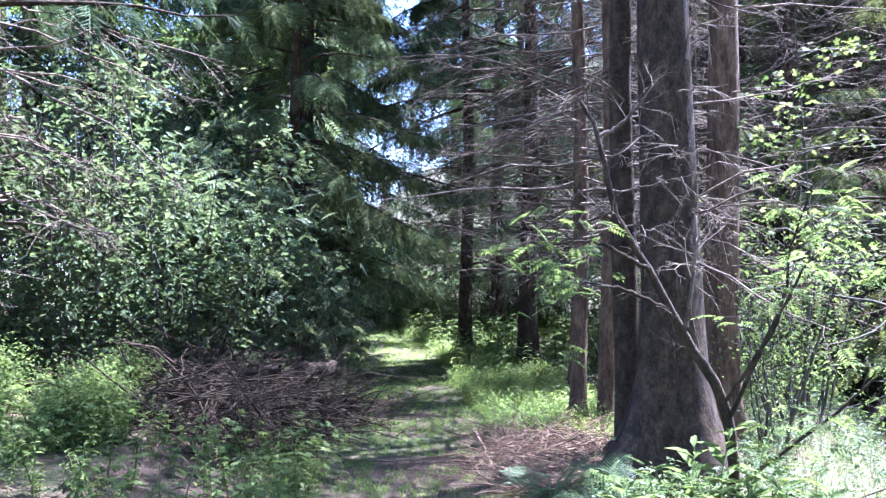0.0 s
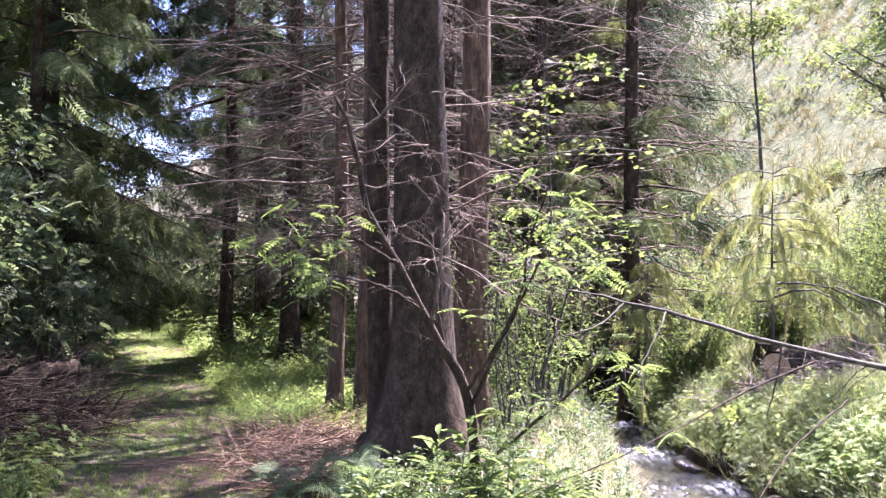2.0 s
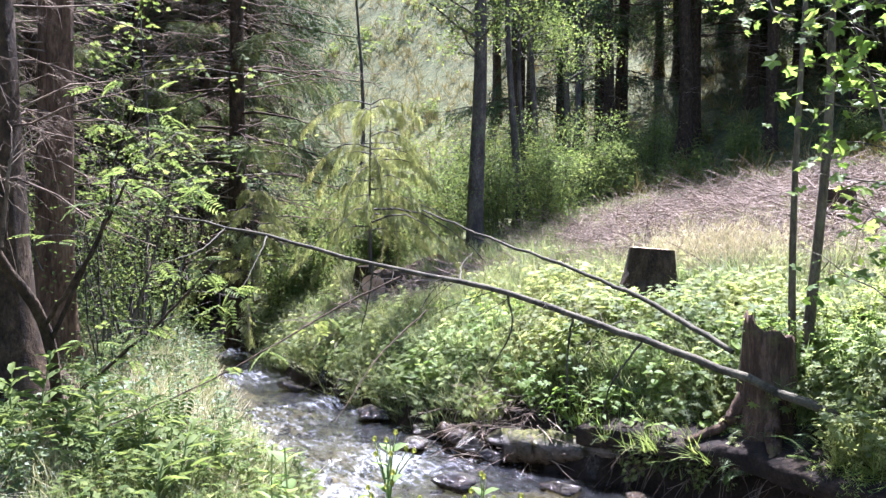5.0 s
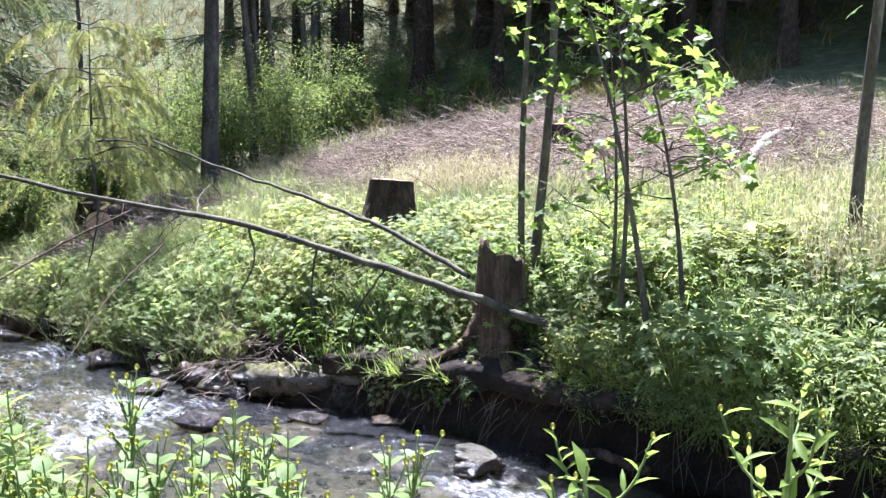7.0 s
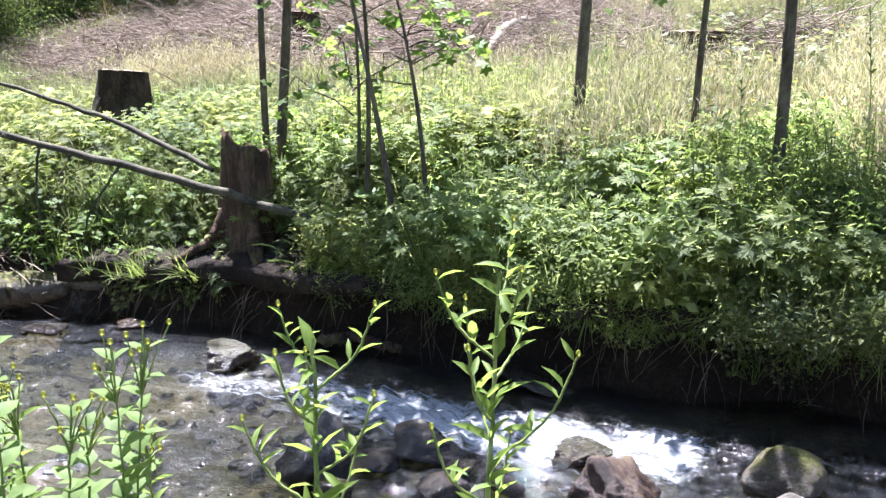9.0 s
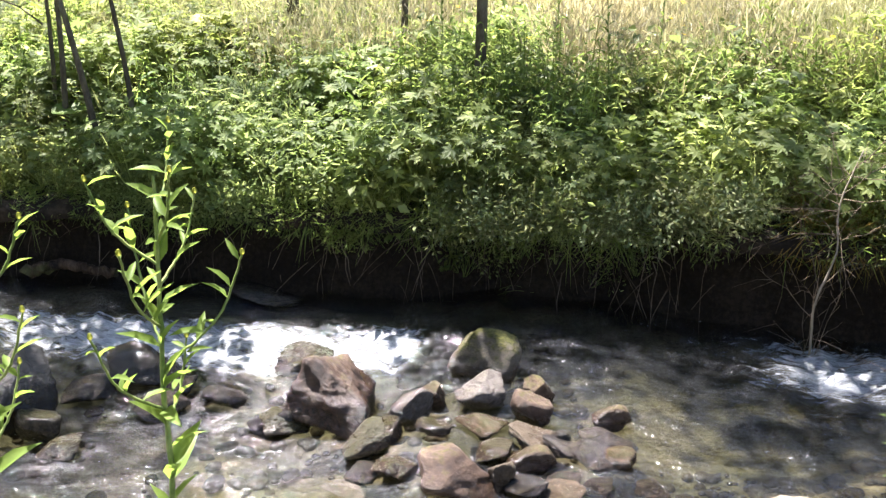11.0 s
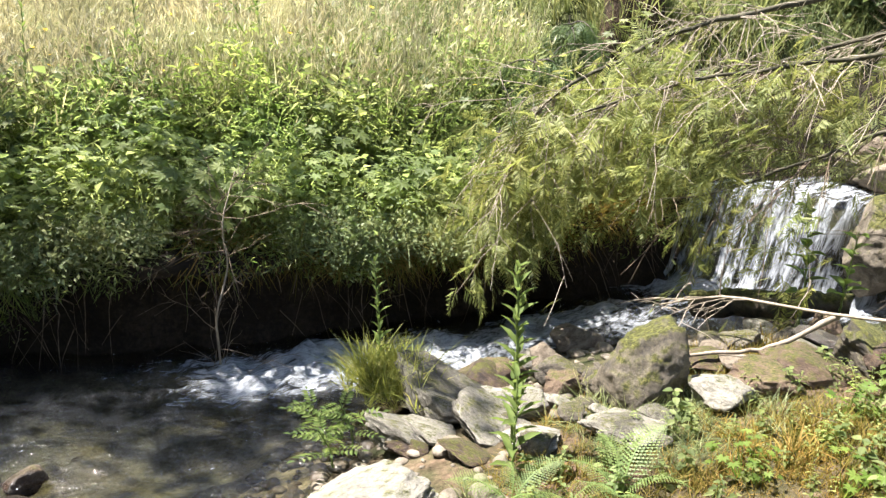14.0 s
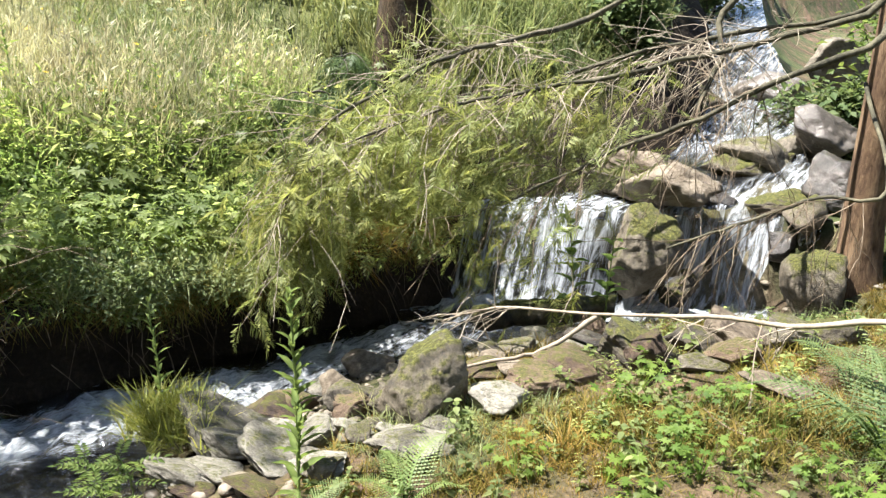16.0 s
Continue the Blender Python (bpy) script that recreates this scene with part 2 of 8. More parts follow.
def maths(nt, op, a, b=0.0, c=0.0, clamp=False):
    n = nt.nodes.new("ShaderNodeMath")
    n.operation, n.use_clamp = op, clamp
    for sock, val in zip(n.inputs, (a, b, c)):
        if hasattr(val, "is_output"):
            nt.links.new(val, sock)
        else:
            sock.default_value = val
    return n.outputs[0]


def bump(nt, height, strength=0.5, dist=0.02):
    n = nt.nodes.new("ShaderNodeBump")
    n.inputs["Strength"].default_value = strength
    n.inputs["Distance"].default_value = dist
    nt.links.new(height, n.inputs["Height"])
    return n.outputs[0]


def surface(name, stops, scale=4.0, rough=0.85, relief=0.5, dist=0.02, stretch=None, fine=30.0, spec=0.25, second=None):
    """A rough natural surface: coarse colour noise, fine grain, relief."""
    m, nt, out = material(name)
    coarse = noise_of(nt, scale, 8, 0.62, stretch)
    grain = noise_of(nt, fine, 6, 0.7, stretch)
    col = ramp(nt, maths(nt, "MULTIPLY_ADD", maths(nt, "MULTIPLY_ADD", grain, 0.45, maths(nt, "MULTIPLY", coarse, 0.62)), 1.8, -0.45), stops)
    if second:
        f = noise_of(nt, second[1], 5, 0.6)
        col = mixcol(nt, maths(nt, "MULTIPLY", ramp(nt, f, [(second[2], (0, 0, 0)), (second[2] + 0.12, (1, 1, 1))]), second[3]), col, second[0])
    p = node(nt, "ShaderNodeBsdfPrincipled", Roughness=rough)
    p.inputs["Specular IOR Level"].default_value = spec
    nt.links.new(col, p.inputs["Base Color"])
    nt.links.new(bump(nt, maths(nt, "ADD", coarse, maths(nt, "MULTIPLY", grain, 0.5)), relief, dist), p.inputs["Normal"])
    nt.links.new(p.outputs[0], out.inputs[0])
    return m


def leafy(name, cols, through_light=0.45, rough=0.5, spec=0.35, glow=1.25, tan=(1.2, 1.04, 0.92)):
    """Foliage: each leaf its own tint, light shining through it."""
    m, nt, out = material(name)
    g = nt.nodes.new("ShaderNodeNewGeometry")
    n = len(cols)
    col = ramp(nt, g.outputs["Random Per Island"], [((k + 0.0) / max(1, n - 1), c) for k, c in enumerate(cols)])
    wide = noise_of(nt, 1.3, 4, 0.6)
    hsv = node(nt, "ShaderNodeHueSaturation")
    nt.links.new(col, hsv.inputs["Color"])
    nt.links.new(maths(nt, "MULTIPLY_ADD", wide, 2.0, 0.12), hsv.inputs["Value"])
    dry = nt.nodes.new("ShaderNodeMix")
    dry.data_type, dry.blend_type = "RGBA", "MULTIPLY"
    nt.links.new(ramp(nt, noise_of(nt, 0.9, 5, 0.65, None, 0.6), [(0.40, (0, 0, 0)), (0.66, (1, 1, 1))]), dry.inputs[0])
    nt.links.new(hsv.outputs[0], dry.inputs[6])
    dry.inputs[7].default_value = (*tan, 1)
    col = dry.outputs[2]
    p = node(nt, "ShaderNodeBsdfPrincipled", Roughness=rough)
    p.inputs["Specular IOR Level"].default_value = spec * 0.7
    nt.links.new(col, p.inputs["Base Color"])
    tr = nt.nodes.new("ShaderNodeBsdfTranslucent")
    mul = nt.nodes.new("ShaderNodeMix")
    mul.data_type, mul.blend_type = "RGBA", "MULTIPLY"
    mul.inputs[0].default_value = 1.0
    nt.links.new(col, mul.inputs[6])
    mul.inputs[7].default_value = (1.2 * glow, 1.16 * glow, 0.93 * glow, 1)
    nt.links.new(mul.outputs[2], tr.inputs[0])
    mx = nt.nodes.new("ShaderNodeMixShader")
    mx.inputs[0].default_value = through_light
    nt.links.new(p.outputs[0], mx.inputs[1])
    nt.links.new(tr.outputs[0], mx.inputs[2])
    nt.links.new(mx.outputs[0], out.inputs[0])
    return m


BARK = surface("spruce bark", [(0.25, (0.009, 0.0055, 0.0026)), (0.5, (0.036, 0.0235, 0.0115)), (0.78, (0.088, 0.060, 0.031))], 11, 0.95, 0.9, 0.03, (1, 1, 0.6), 48,
               second=((0.066, 0.058, 0.032), 3.0, 0.6, 0.35))
BARK_PINK = surface("young spruce bark", [(0.25, (0.026, 0.0145, 0.008)), (0.5, (0.092, 0.056, 0.031)), (0.78, (0.19, 0.128, 0.073))], 10, 0.95, 1.0, 0.02, (1, 1, 0.3), 45)
BARK_GREY = surface("grey bark", [(0.25, (0.018, 0.015, 0.012)), (0.5, (0.055, 0.047, 0.036)), (0.78, (0.13, 0.115, 0.09))], 6, 0.9, 0.7, 0.015, (1, 1, 0.4), 40,
                    second=((0.10, 0.115, 0.055), 4.0, 0.56, 0.55))
SAPLING_BARK = surface("smooth sapling bark", [(0.25, (0.030, 0.024, 0.016)), (0.5, (0.085, 0.068, 0.045)), (0.78, (0.17, 0.145, 0.10))], 7, 0.85, 0.5, 0.01, (1, 1, 0.4), 45,
                       second=((0.13, 0.14, 0.06), 3.0, 0.54, 0.6))
DEADWOOD = surface("dead wood", [(0.25, (0.032, 0.023, 0.014)), (0.5, (0.105, 0.077, 0.050)), (0.8, (0.25, 0.20, 0.138))], 5, 0.9, 0.5, 0.01, None, 50)
BRANCH_GREEN = surface("mossy branch bark", [(0.25, (0.016, 0.015, 0.009)), (0.5, (0.055, 0.05, 0.03)), (0.8, (0.125, 0.112, 0.07))], 6, 0.85, 0.7, 0.015, None, 50)
BRUSH = surface("dry brushwood", [(0.25, (0.07, 0.051, 0.036)), (0.5, (0.19, 0.146, 0.108)), (0.8, (0.44, 0.37, 0.29))], 3, 0.95, 0.4, 0.01, None, 30)
NEEDLES = surface("red-brown dry twigs", [(0.25, (0.06, 0.036, 0.021)), (0.5, (0.17, 0.108, 0.064)), (0.8, (0.36, 0.255, 0.165))], 3, 0.95, 0.4, 0.01, None, 30)
CUTWOOD = surface("sawn wood", [(0.25, (0.30, 0.19, 0.11)), (0.5, (0.50, 0.34, 0.22)), (0.8, (0.66, 0.50, 0.36))], 6, 0.8, 0.3, 0.006, None, 60)
PALEWOOD = surface("bleached wood", [(0.25, (0.11, 0.088, 0.062)), (0.5, (0.235, 0.195, 0.143)), (0.8, (0.38, 0.33, 0.26))], 4, 0.85, 0.4, 0.01, (1, 1, 0.3), 40)

# ---- the lie of the land ----
SHORE_Y = [-40, -14, -9.5, -8.5, -7.5, -6.5, -5.6, -5.0, -4.4, -3.4, -2.4, -1.3, 0, 1.2, 2.5, 3.8, 5.2, 7.3, 9.8, 12, 20, 60, 400]
SHORE_FAR = [22, 7.8, 5.2, 4.5, 3.95, 3.95, 4.25, 4.45, 4.35, 4.38, 4.5, 4.75, 4.95, 5.1, 5.2, 5.1, 4.9, 4.6, 4.7, 4.9, 6.3, 9, -50]
SHORE_NEAR = [20, 7.2, 4.6, 3.9, 3.25, 2.6, 2.3, 2.7, 3.2, 3.6, 3.4, 2.8, 2.35, 2.2, 2.2, 2.3, 2.6, 3.0, 3.6, 4.2, 5.3, 7.5, -53]


def smooth01(f):
    f = np.clip(f, 0, 1)
    return f * f * (3 - 2 * f)


def shore_far(y):
    return np.interp(y, SHORE_Y, SHORE_FAR)


def shore_near(y):
    return np.interp(y, SHORE_Y, SHORE_NEAR)


def ripple(x, y, s, k=0.0):
    """Cheap smooth noise, about -1 to 1."""
    a = np.sin(x * s + 1.3 * np.sin(y * s * 0.7 + k) + k * 2.1) + np.sin(y * s * 1.13 + 1.7 * np.sin(x * s * 0.61 - k) + k)
    b = np.sin((x + y) * s * 1.9 + k * 3) * np.sin((x - y) * s * 1.7 - k)
    return 0.4 * a + 0.3 * b


def water_level(x, y):
    """The stream's surface: two falls at the upper end, a small cascade abreast of the path."""
    low = np.interp(y, [-7, -4.4, -3, -1.0, 0.0, 0.75, 2.0, 5, 12, 60, 400], [-0.22, -0.31, -0.40, -0.45, -0.46, -0.58, -0.60, -0.62, -0.70, -1.6, -5])
    high = np.interp(y, [-40, -14, -9.2, -8.6, -7.7, -7.2, -6.6, -5.0], [9, 3.0, 1.62, 1.35, 1.0, 0.78, 0.50, 0.36])
    step = np.interp(x, [2.8, 3.2, 3.5, 4.5], [-6.2, -5.75, -5.25, -4.8])
    return low + (high - low) * smooth01((step - y) / 0.22)


def edges(y):
    """The two waterlines, a little wavy."""
    y = np.asarray(y, float)
    wob = 0.10 * ripple(y * 0.0 + 1.7, y, 2.3, 1.0) + 0.05 * ripple(y * 0.0, y, 6.1, 2.0)
    return shore_far(y) + wob, shore_near(y) - wob * 0.8


def height(x, y):
    """The ground's height, bed and banks included."""
    x, y = np.asarray(x, float), np.asarray(y, float)
    far, near = edges(y)
    wl = water_level(x, y)
    u, v = x - far, near - x
    mid = np.clip((x - near) / np.maximum(far - near, 0.1), 0, 1)
    bed = wl - 0.05 - 0.85 * mid * (1 - mid) * (0.55 + 0.9 * mid) * (0.75 + 0.25 * ripple(x, y, 2.6, 0.5)) + 0.035 * ripple(x, y, 8, 3)
    # the far side: a steep bank, then a meadow rising to the wood
    up = np.clip(-y - 1.0, 0, 12) * 0.10 * smooth01(u / 2.0)
    bank = np.interp(y, [-6, -4, 0, 4, 7, 12], [0.55, 0.72, 0.78, 0.87, 0.87, 0.8])
    uu = np.maximum(u, 0)
    cut = np.interp(y, [-6, -4, 1.6, 5.5], [0.32, 0.34, 0.26, 0.08])
    meadow = wl + cut * (1 - np.exp(-uu / 0.05)) + (bank - cut) * (1 - np.exp(-uu / np.interp(y, [1.6, 5.5], [0.42, 0.66]))) + 0.165 * np.minimum(uu, 26) + up + 0.05 * ripple(x, y, 0.9, 1.5) * smooth01(uu)
    d = x * 0.93 + y * 0.36 - 29.5
    hill = 0.52 * np.where(d > 20, d, np.log1p(np.exp(np.clip(d, -40, 20) * 0.5)) * 2)
    hill = np.minimum(hill + 0.26 * np.maximum(d - 12, 0), 110 + 0.05 * np.maximum(d, 0))
    # the near side: a low bank up to the path
    base = 0.02 + np.clip(-1.8 - y, 0, 30) * 0.085 + 0.04 * ripple(x, y, 1.3, 2.2)
    vv = np.maximum(v, 0)
    path_x = np.interp(y, [-30, 0, 6, 12, 21, 30, 60], [0.6, 0.0, -0.75, -2.2, -3.9, -7, -20])
    left = np.maximum(path_x - 1.15 - x, 0)
    verge = 0.32 * smooth01(left / 1.6) + 0.03 * np.minimum(left, 40)
    side = wl + (base - wl) * (1 - np.exp(-vv / np.interp(y, [-7, -4, -1, 1], [0.6, 0.9, 0.9, 0.45]))) + verge
    return np.where(x > far, meadow, np.where(x < near, side, bed)) + hill * smooth01((x + y * 0.3 - 6) / 10)


def path_of(x, y):
    """1 on the worn track, 0 off it."""
    c = np.interp(y, [-30, 0, 6, 12, 21, 30, 60], [0.6, 0.0, -0.75, -2.2, -3.9, -7, -20])
    return smooth01(1.6 - np.abs(np.asarray(x) - c) / 0.75)


def ground_axis(lo, hi, fine, reach):
    """Grid lines: fine from lo to hi, ever wider beyond."""
    mid = list(np.arange(lo, hi + 1e-6, fine))
    a, s = hi, fine
    while a < reach:
        s *= 1.16
        a += s
        mid.append(a)
    a, s = lo, fine
    while a > -reach:
        s *= 1.16
        a -= s
        mid.insert(0, a)
    return np.array(mid)


def grid_tris(nx, ny):
    i = np.arange(ny - 1)[:, None] * nx + np.arange(nx - 1)[None]
    i = i.ravel()
    return np.concatenate([np.stack([i, i + 1, i + nx + 1], -1), np.stack([i, i + nx + 1, i + nx], -1)])


def add_value(me, name, values):
    at = me.attributes.new(name, "FLOAT", "POINT")
    at.data.foreach_set("value", np.ascontiguousarray(values, dtype=np.float32))


def attr(nt, name):
    n = nt.nodes.new("ShaderNodeAttribute")
    n.attribute_name = name
    return n.outputs["Fac"]


def ground_material():
    m, nt, out = material("forest ground")
    coarse, mid, fine = noise_of(nt, 0.55, 8, 0.6), noise_of(nt, 3.5, 8, 0.65), noise_of(nt, 42, 6, 0.7)
    mixd = maths(nt, "MULTIPLY_ADD", fine, 0.5, maths(nt, "MULTIPLY", mid, 0.55))
    green = ramp(nt, mixd, [(0.34, (0.016, 0.023, 0.008)), (0.52, (0.050, 0.064, 0.022)), (0.70, (0.11, 0.12, 0.048))])
    litter = ramp(nt, mixd, [(0.36, (0.02, 0.0125, 0.008)), (0.52, (0.08, 0.05, 0.032)), (0.69, (0.19, 0.127, 0.085))])
    hay = ramp(nt, mixd, [(0.36, (0.024, 0.028, 0.010)), (0.52, (0.078, 0.080, 0.030)), (0.68, (0.17, 0.165, 0.07))])
    # bank soil, near black: the undercut's shade is put into its colour
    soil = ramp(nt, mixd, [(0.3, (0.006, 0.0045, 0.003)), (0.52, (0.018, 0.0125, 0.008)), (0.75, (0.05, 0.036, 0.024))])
    gravel = ramp(nt, mixd, [(0.34, (0.05, 0.041, 0.024)), (0.52, (0.165, 0.138, 0.086)), (0.70, (0.31, 0.265, 0.175))])
    gravel = mixcol(nt, ramp(nt, noise_of(nt, 1.5, 5, 0.6), [(0.42, (0, 0, 0)), (0.56, (1, 1, 1))]), gravel, ramp(nt, mixd, [(0.34, (0.03, 0.027, 0.017)), (0.52, (0.10, 0.092, 0.058)), (0.70, (0.21, 0.19, 0.125))]))
    col = mixcol(nt, ramp(nt, maths(nt, "MULTIPLY_ADD", coarse, 0.6, maths(nt, "MULTIPLY", mid, 0.4)), [(0.44, (0, 0, 0)), (0.58, (1, 1, 1))]), green, litter)
    col = mixcol(nt, maths(nt, "MULTIPLY", attr(nt, "track"), maths(nt, "MULTIPLY_ADD", mid, 1.5, -0.55, True)), col, litter)
    col = mixcol(nt, attr(nt, "meadow"), col, mixcol(nt, maths(nt, "MULTIPLY_ADD", coarse, 3.0, -1.0, True), green, hay))
    col = mixcol(nt, attr(nt, "litter"), col, litter)
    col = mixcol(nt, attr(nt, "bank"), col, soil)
    col = mixcol(nt, attr(nt, "bed"), col, gravel)
    p = node(nt, "ShaderNodeBsdfPrincipled", Roughness=0.95)
    p.inputs["Specular IOR Level"].default_value = 0.15
    nt.links.new(col, p.inputs["Base Color"])
    nt.links.new(bump(nt, mixd, 1.0, 0.05), p.inputs["Normal"])
    nt.links.new(p.outputs[0], out.inputs[0])
    return m


def build_ground():
    gx, gy = ground_axis(-5, 9, 0.09, 420), ground_axis(-10, 14, 0.09, 420)
    X, Y = np.meshgrid(gx, gy)
    x, y = X.ravel(), Y.ravel()
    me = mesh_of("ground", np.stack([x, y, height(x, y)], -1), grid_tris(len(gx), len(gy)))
    far, near = edges(y)
    u, v = x - far, near - x
    add_value(me, "track", path_of(x, y) * (v > 0.3))
    add_value(me, "meadow", smooth01((u - 0.5) / 1.0))
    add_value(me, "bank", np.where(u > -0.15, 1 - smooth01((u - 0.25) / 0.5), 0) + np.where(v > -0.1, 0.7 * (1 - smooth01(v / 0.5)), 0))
    add_value(me, "bed", ((u < -0.1) & (v < -0.05)).astype(float))
    lit = smooth01(1.3 - np.hypot(x - 0.2, y - 7.0) / 1.9) + smooth01(1.5 - np.hypot((x - 0.4) / 1.2, (y + 3.6) / 1.6) / 1.4) * 0.7
    brush = smooth01(1.4 - np.hypot((x - 13.2) / 5.6, (y - 7.8) / 5.6)) + smooth01(1.3 - np.hypot((x + 3.6) / 1.3, (y - 9.0) / 2.6))
    add_value(me, "litter", np.clip(lit + brush, 0, 1))
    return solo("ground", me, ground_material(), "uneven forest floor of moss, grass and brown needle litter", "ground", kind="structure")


def water_material():
    m, nt, out = material("stream water")
    rip = noise_of(nt, 5.5, 5, 0.55, (1, 0.55, 1), 0.7)
    small = noise_of(nt, 38, 4, 0.6, (1, 0.5, 1), 0.4)
    nrm = bump(nt, maths(nt, "MULTIPLY_ADD", small, 0.22, rip), 1.0, 0.05)
    clear = nt.nodes.new("ShaderNodeBsdfTransparent")
    nt.links.new(ramp(nt, attr(nt, "depth"), [(0.03, (0.86, 0.85, 0.76)), (0.15, (0.54, 0.55, 0.46)), (0.34, (0.22, 0.26, 0.22))]), clear.inputs[0])
    gl = node(nt, "ShaderNodeBsdfGlossy", Roughness=0.07)
    gl.inputs[0].default_value = (1, 1, 1, 1)
    nt.links.new(nrm, gl.inputs["Normal"])
    fr = node(nt, "ShaderNodeFresnel", IOR=1.42)
    nt.links.new(nrm, fr.inputs["Normal"])
    body = nt.nodes.new("ShaderNodeMixShader")
    nt.links.new(fr.outputs[0], body.inputs[0])
    nt.links.new(clear.outputs[0], body.inputs[1])
    nt.links.new(gl.outputs[0], body.inputs[2])
    foam = node(nt, "ShaderNodeBsdfPrincipled", Roughness=0.95)
    foam.inputs["Specular IOR Level"].default_value = 0.2
    foam.inputs["Base Color"].default_value = (0.52, 0.55, 0.57, 1)
    foam.inputs["Subsurface Weight"].default_value = 0.0
    fn = noise_of(nt, 7, 8, 0.72, (1.6, 0.5, 0.5), 1.2)
    f2 = noise_of(nt, 30, 6, 0.7, (1.6, 0.45, 0.45), 0.8)
    nt.links.new(bump(nt, maths(nt, "ADD", fn, maths(nt, "MULTIPLY", f2, 0.9)), 1.0, 0.045), foam.inputs["Normal"])
    grain = maths(nt, "ADD", maths(nt, "MULTIPLY_ADD", fn, 2.0, -1.0), maths(nt, "MULTIPLY_ADD", f2, 1.6, -0.8))
    # small white specks painted in for sun glints on the ripples
    glint = maths(nt, "MULTIPLY", maths(nt, "MULTIPLY_ADD", noise_of(nt, 75, 3, 0.6, (1, 0.55, 1), 0.5), 14.0, -9.5, True), maths(nt, "MULTIPLY_ADD", fn, 3.4, -1.2, True))
    strand = noise_of(nt, 11, 6, 0.7, (2.2, 0.5, 0.25), 0.5)
    veil = maths(nt, "MULTIPLY", attr(nt, "fall"), maths(nt, "MULTIPLY_ADD", strand, 5.0, -2.15, True))
    open_foam = maths(nt, "MULTIPLY_ADD", grain, 1.2, maths(nt, "MULTIPLY_ADD", attr(nt, "foam"), 1.85, -0.9), True)
    white = maths(nt, "MULTIPLY_ADD", open_foam, maths(nt, "MULTIPLY_ADD", attr(nt, "fall"), -1.0, 1.0), veil)
    # the last term's faint foam-grey film stands in for reflected sky sheen
    amount = maths(nt, "MAXIMUM", white, maths(nt, "MAXIMUM", glint, maths(nt, "MULTIPLY", small, 0.035)))
    mx = nt.nodes.new("ShaderNodeMixShader")
    nt.links.new(amount, mx.inputs[0])
    nt.links.new(body.outputs[0], mx.inputs[1])
    nt.links.new(foam.outputs[0], mx.inputs[2])
    nt.links.new(mx.outputs[0], out.inputs[0])
    return m


def foam_at(x, y):
    """How white the water runs: under the falls, down the cascade, over the far riffles."""
    step = np.interp(x, [2.8, 3.2, 3.5, 4.5], [-6.2, -5.75, -5.25, -4.8])
    s = step - y
    fall = np.where(s > 0, smooth01(1.25 - s / 0.30), smooth01(1.05 + s / 1.0)) * 0.86
    run = smooth01(1.4 - np.abs(x - np.interp(y, [-4.5, -3.4, -2.2, -1.2], [3.80, 3.93, 4.06, 4.20])) / 0.38) * smooth01((y + 5.0) / 0.4) * smooth01((-0.4 - y) / 1.3) * (0.74 + 0.24 * ripple(x, y, 2.9, 0.5))
    casc = smooth01((y - 0.15) / 0.35) * smooth01((5.2 - y) / 3.4) * smooth01(1.35 - np.abs(x - 4.24 - 0.02 * y) / 0.38) * (0.82 + 0.16 * ripple(x, y, 3.7, 0.2))
    casc2 = smooth01(1.2 - np.hypot((y - 2.6) / 1.4, (x - 3.4) / 0.6)) * 0.25
    rif = smooth01((y - 4.6) / 1.6) * (0.44 + 0.26 * ripple(x, y, 2.2, 0.7)) * smooth01(1.6 - np.abs(y - 9.5) / 6)
    upper = np.maximum(smooth01(1.3 - np.abs(y + 7.3) / 0.35), smooth01(1.3 - np.abs(y + 8.75) / 0.35)) * 0.55
    return np.clip(np.maximum.reduce([fall, run, casc, casc2, rif, upper]), 0, 1)


def build_water():
    gy = np.concatenate([np.arange(-14, -9.5, 0.15), np.arange(-9.5, 9, 0.045), np.arange(9, 20, 0.12), np.arange(20, 45, 1.0)])
    f = np.linspace(0, 1, 64)
    Y, Fr = np.meshgrid(gy, f, indexing="ij")
    a, b = shore_near(Y) - 0.25, shore_far(Y) + 0.22
    X = a + (b - a) * Fr
    Z = water_level(X, Y)
    fo = foam_at(X, Y)
    calm = 0.010 * ripple(X, Y, 7, 0.2) + 0.007 * ripple(X, Y, 17, 1.2) + 0.006 * ripple(X, Y, 31, 0.4) + 0.003 * ripple(X, Y, 57, 1.1)
    Z = Z + calm + fo * (0.050 * ripple(X, Y, 8, 0.9) + 0.034 * ripple(X, Y, 27, 2.0) + 0.012 * ripple(X, Y, 55, 0.3))
    me = mesh_of("water", np.stack([X.ravel(), Y.ravel(), Z.ravel()], -1), grid_tris(len(f), len(gy)))
    add_value(me, "foam", fo.ravel())
    drop = np.interp(X, [2.8, 3.2, 3.5, 4.5], [-6.2, -5.75, -5.25, -4.8]) - Y
    add_value(me, "fall", np.clip(smooth01((drop + 0.06) / 0.08) * smooth01((1.1 - drop) / 0.5) + smooth01((-6.9 - Y) / 0.2) * 0.5, 0, 1).ravel())
    add_value(me, "depth", np.maximum(water_level(X, Y) - height(X, Y), 0).ravel())
    return solo("water", me, water_material(), "clear shallow stream running white over small falls", "water", kind="structure")


build_ground()
build_water()

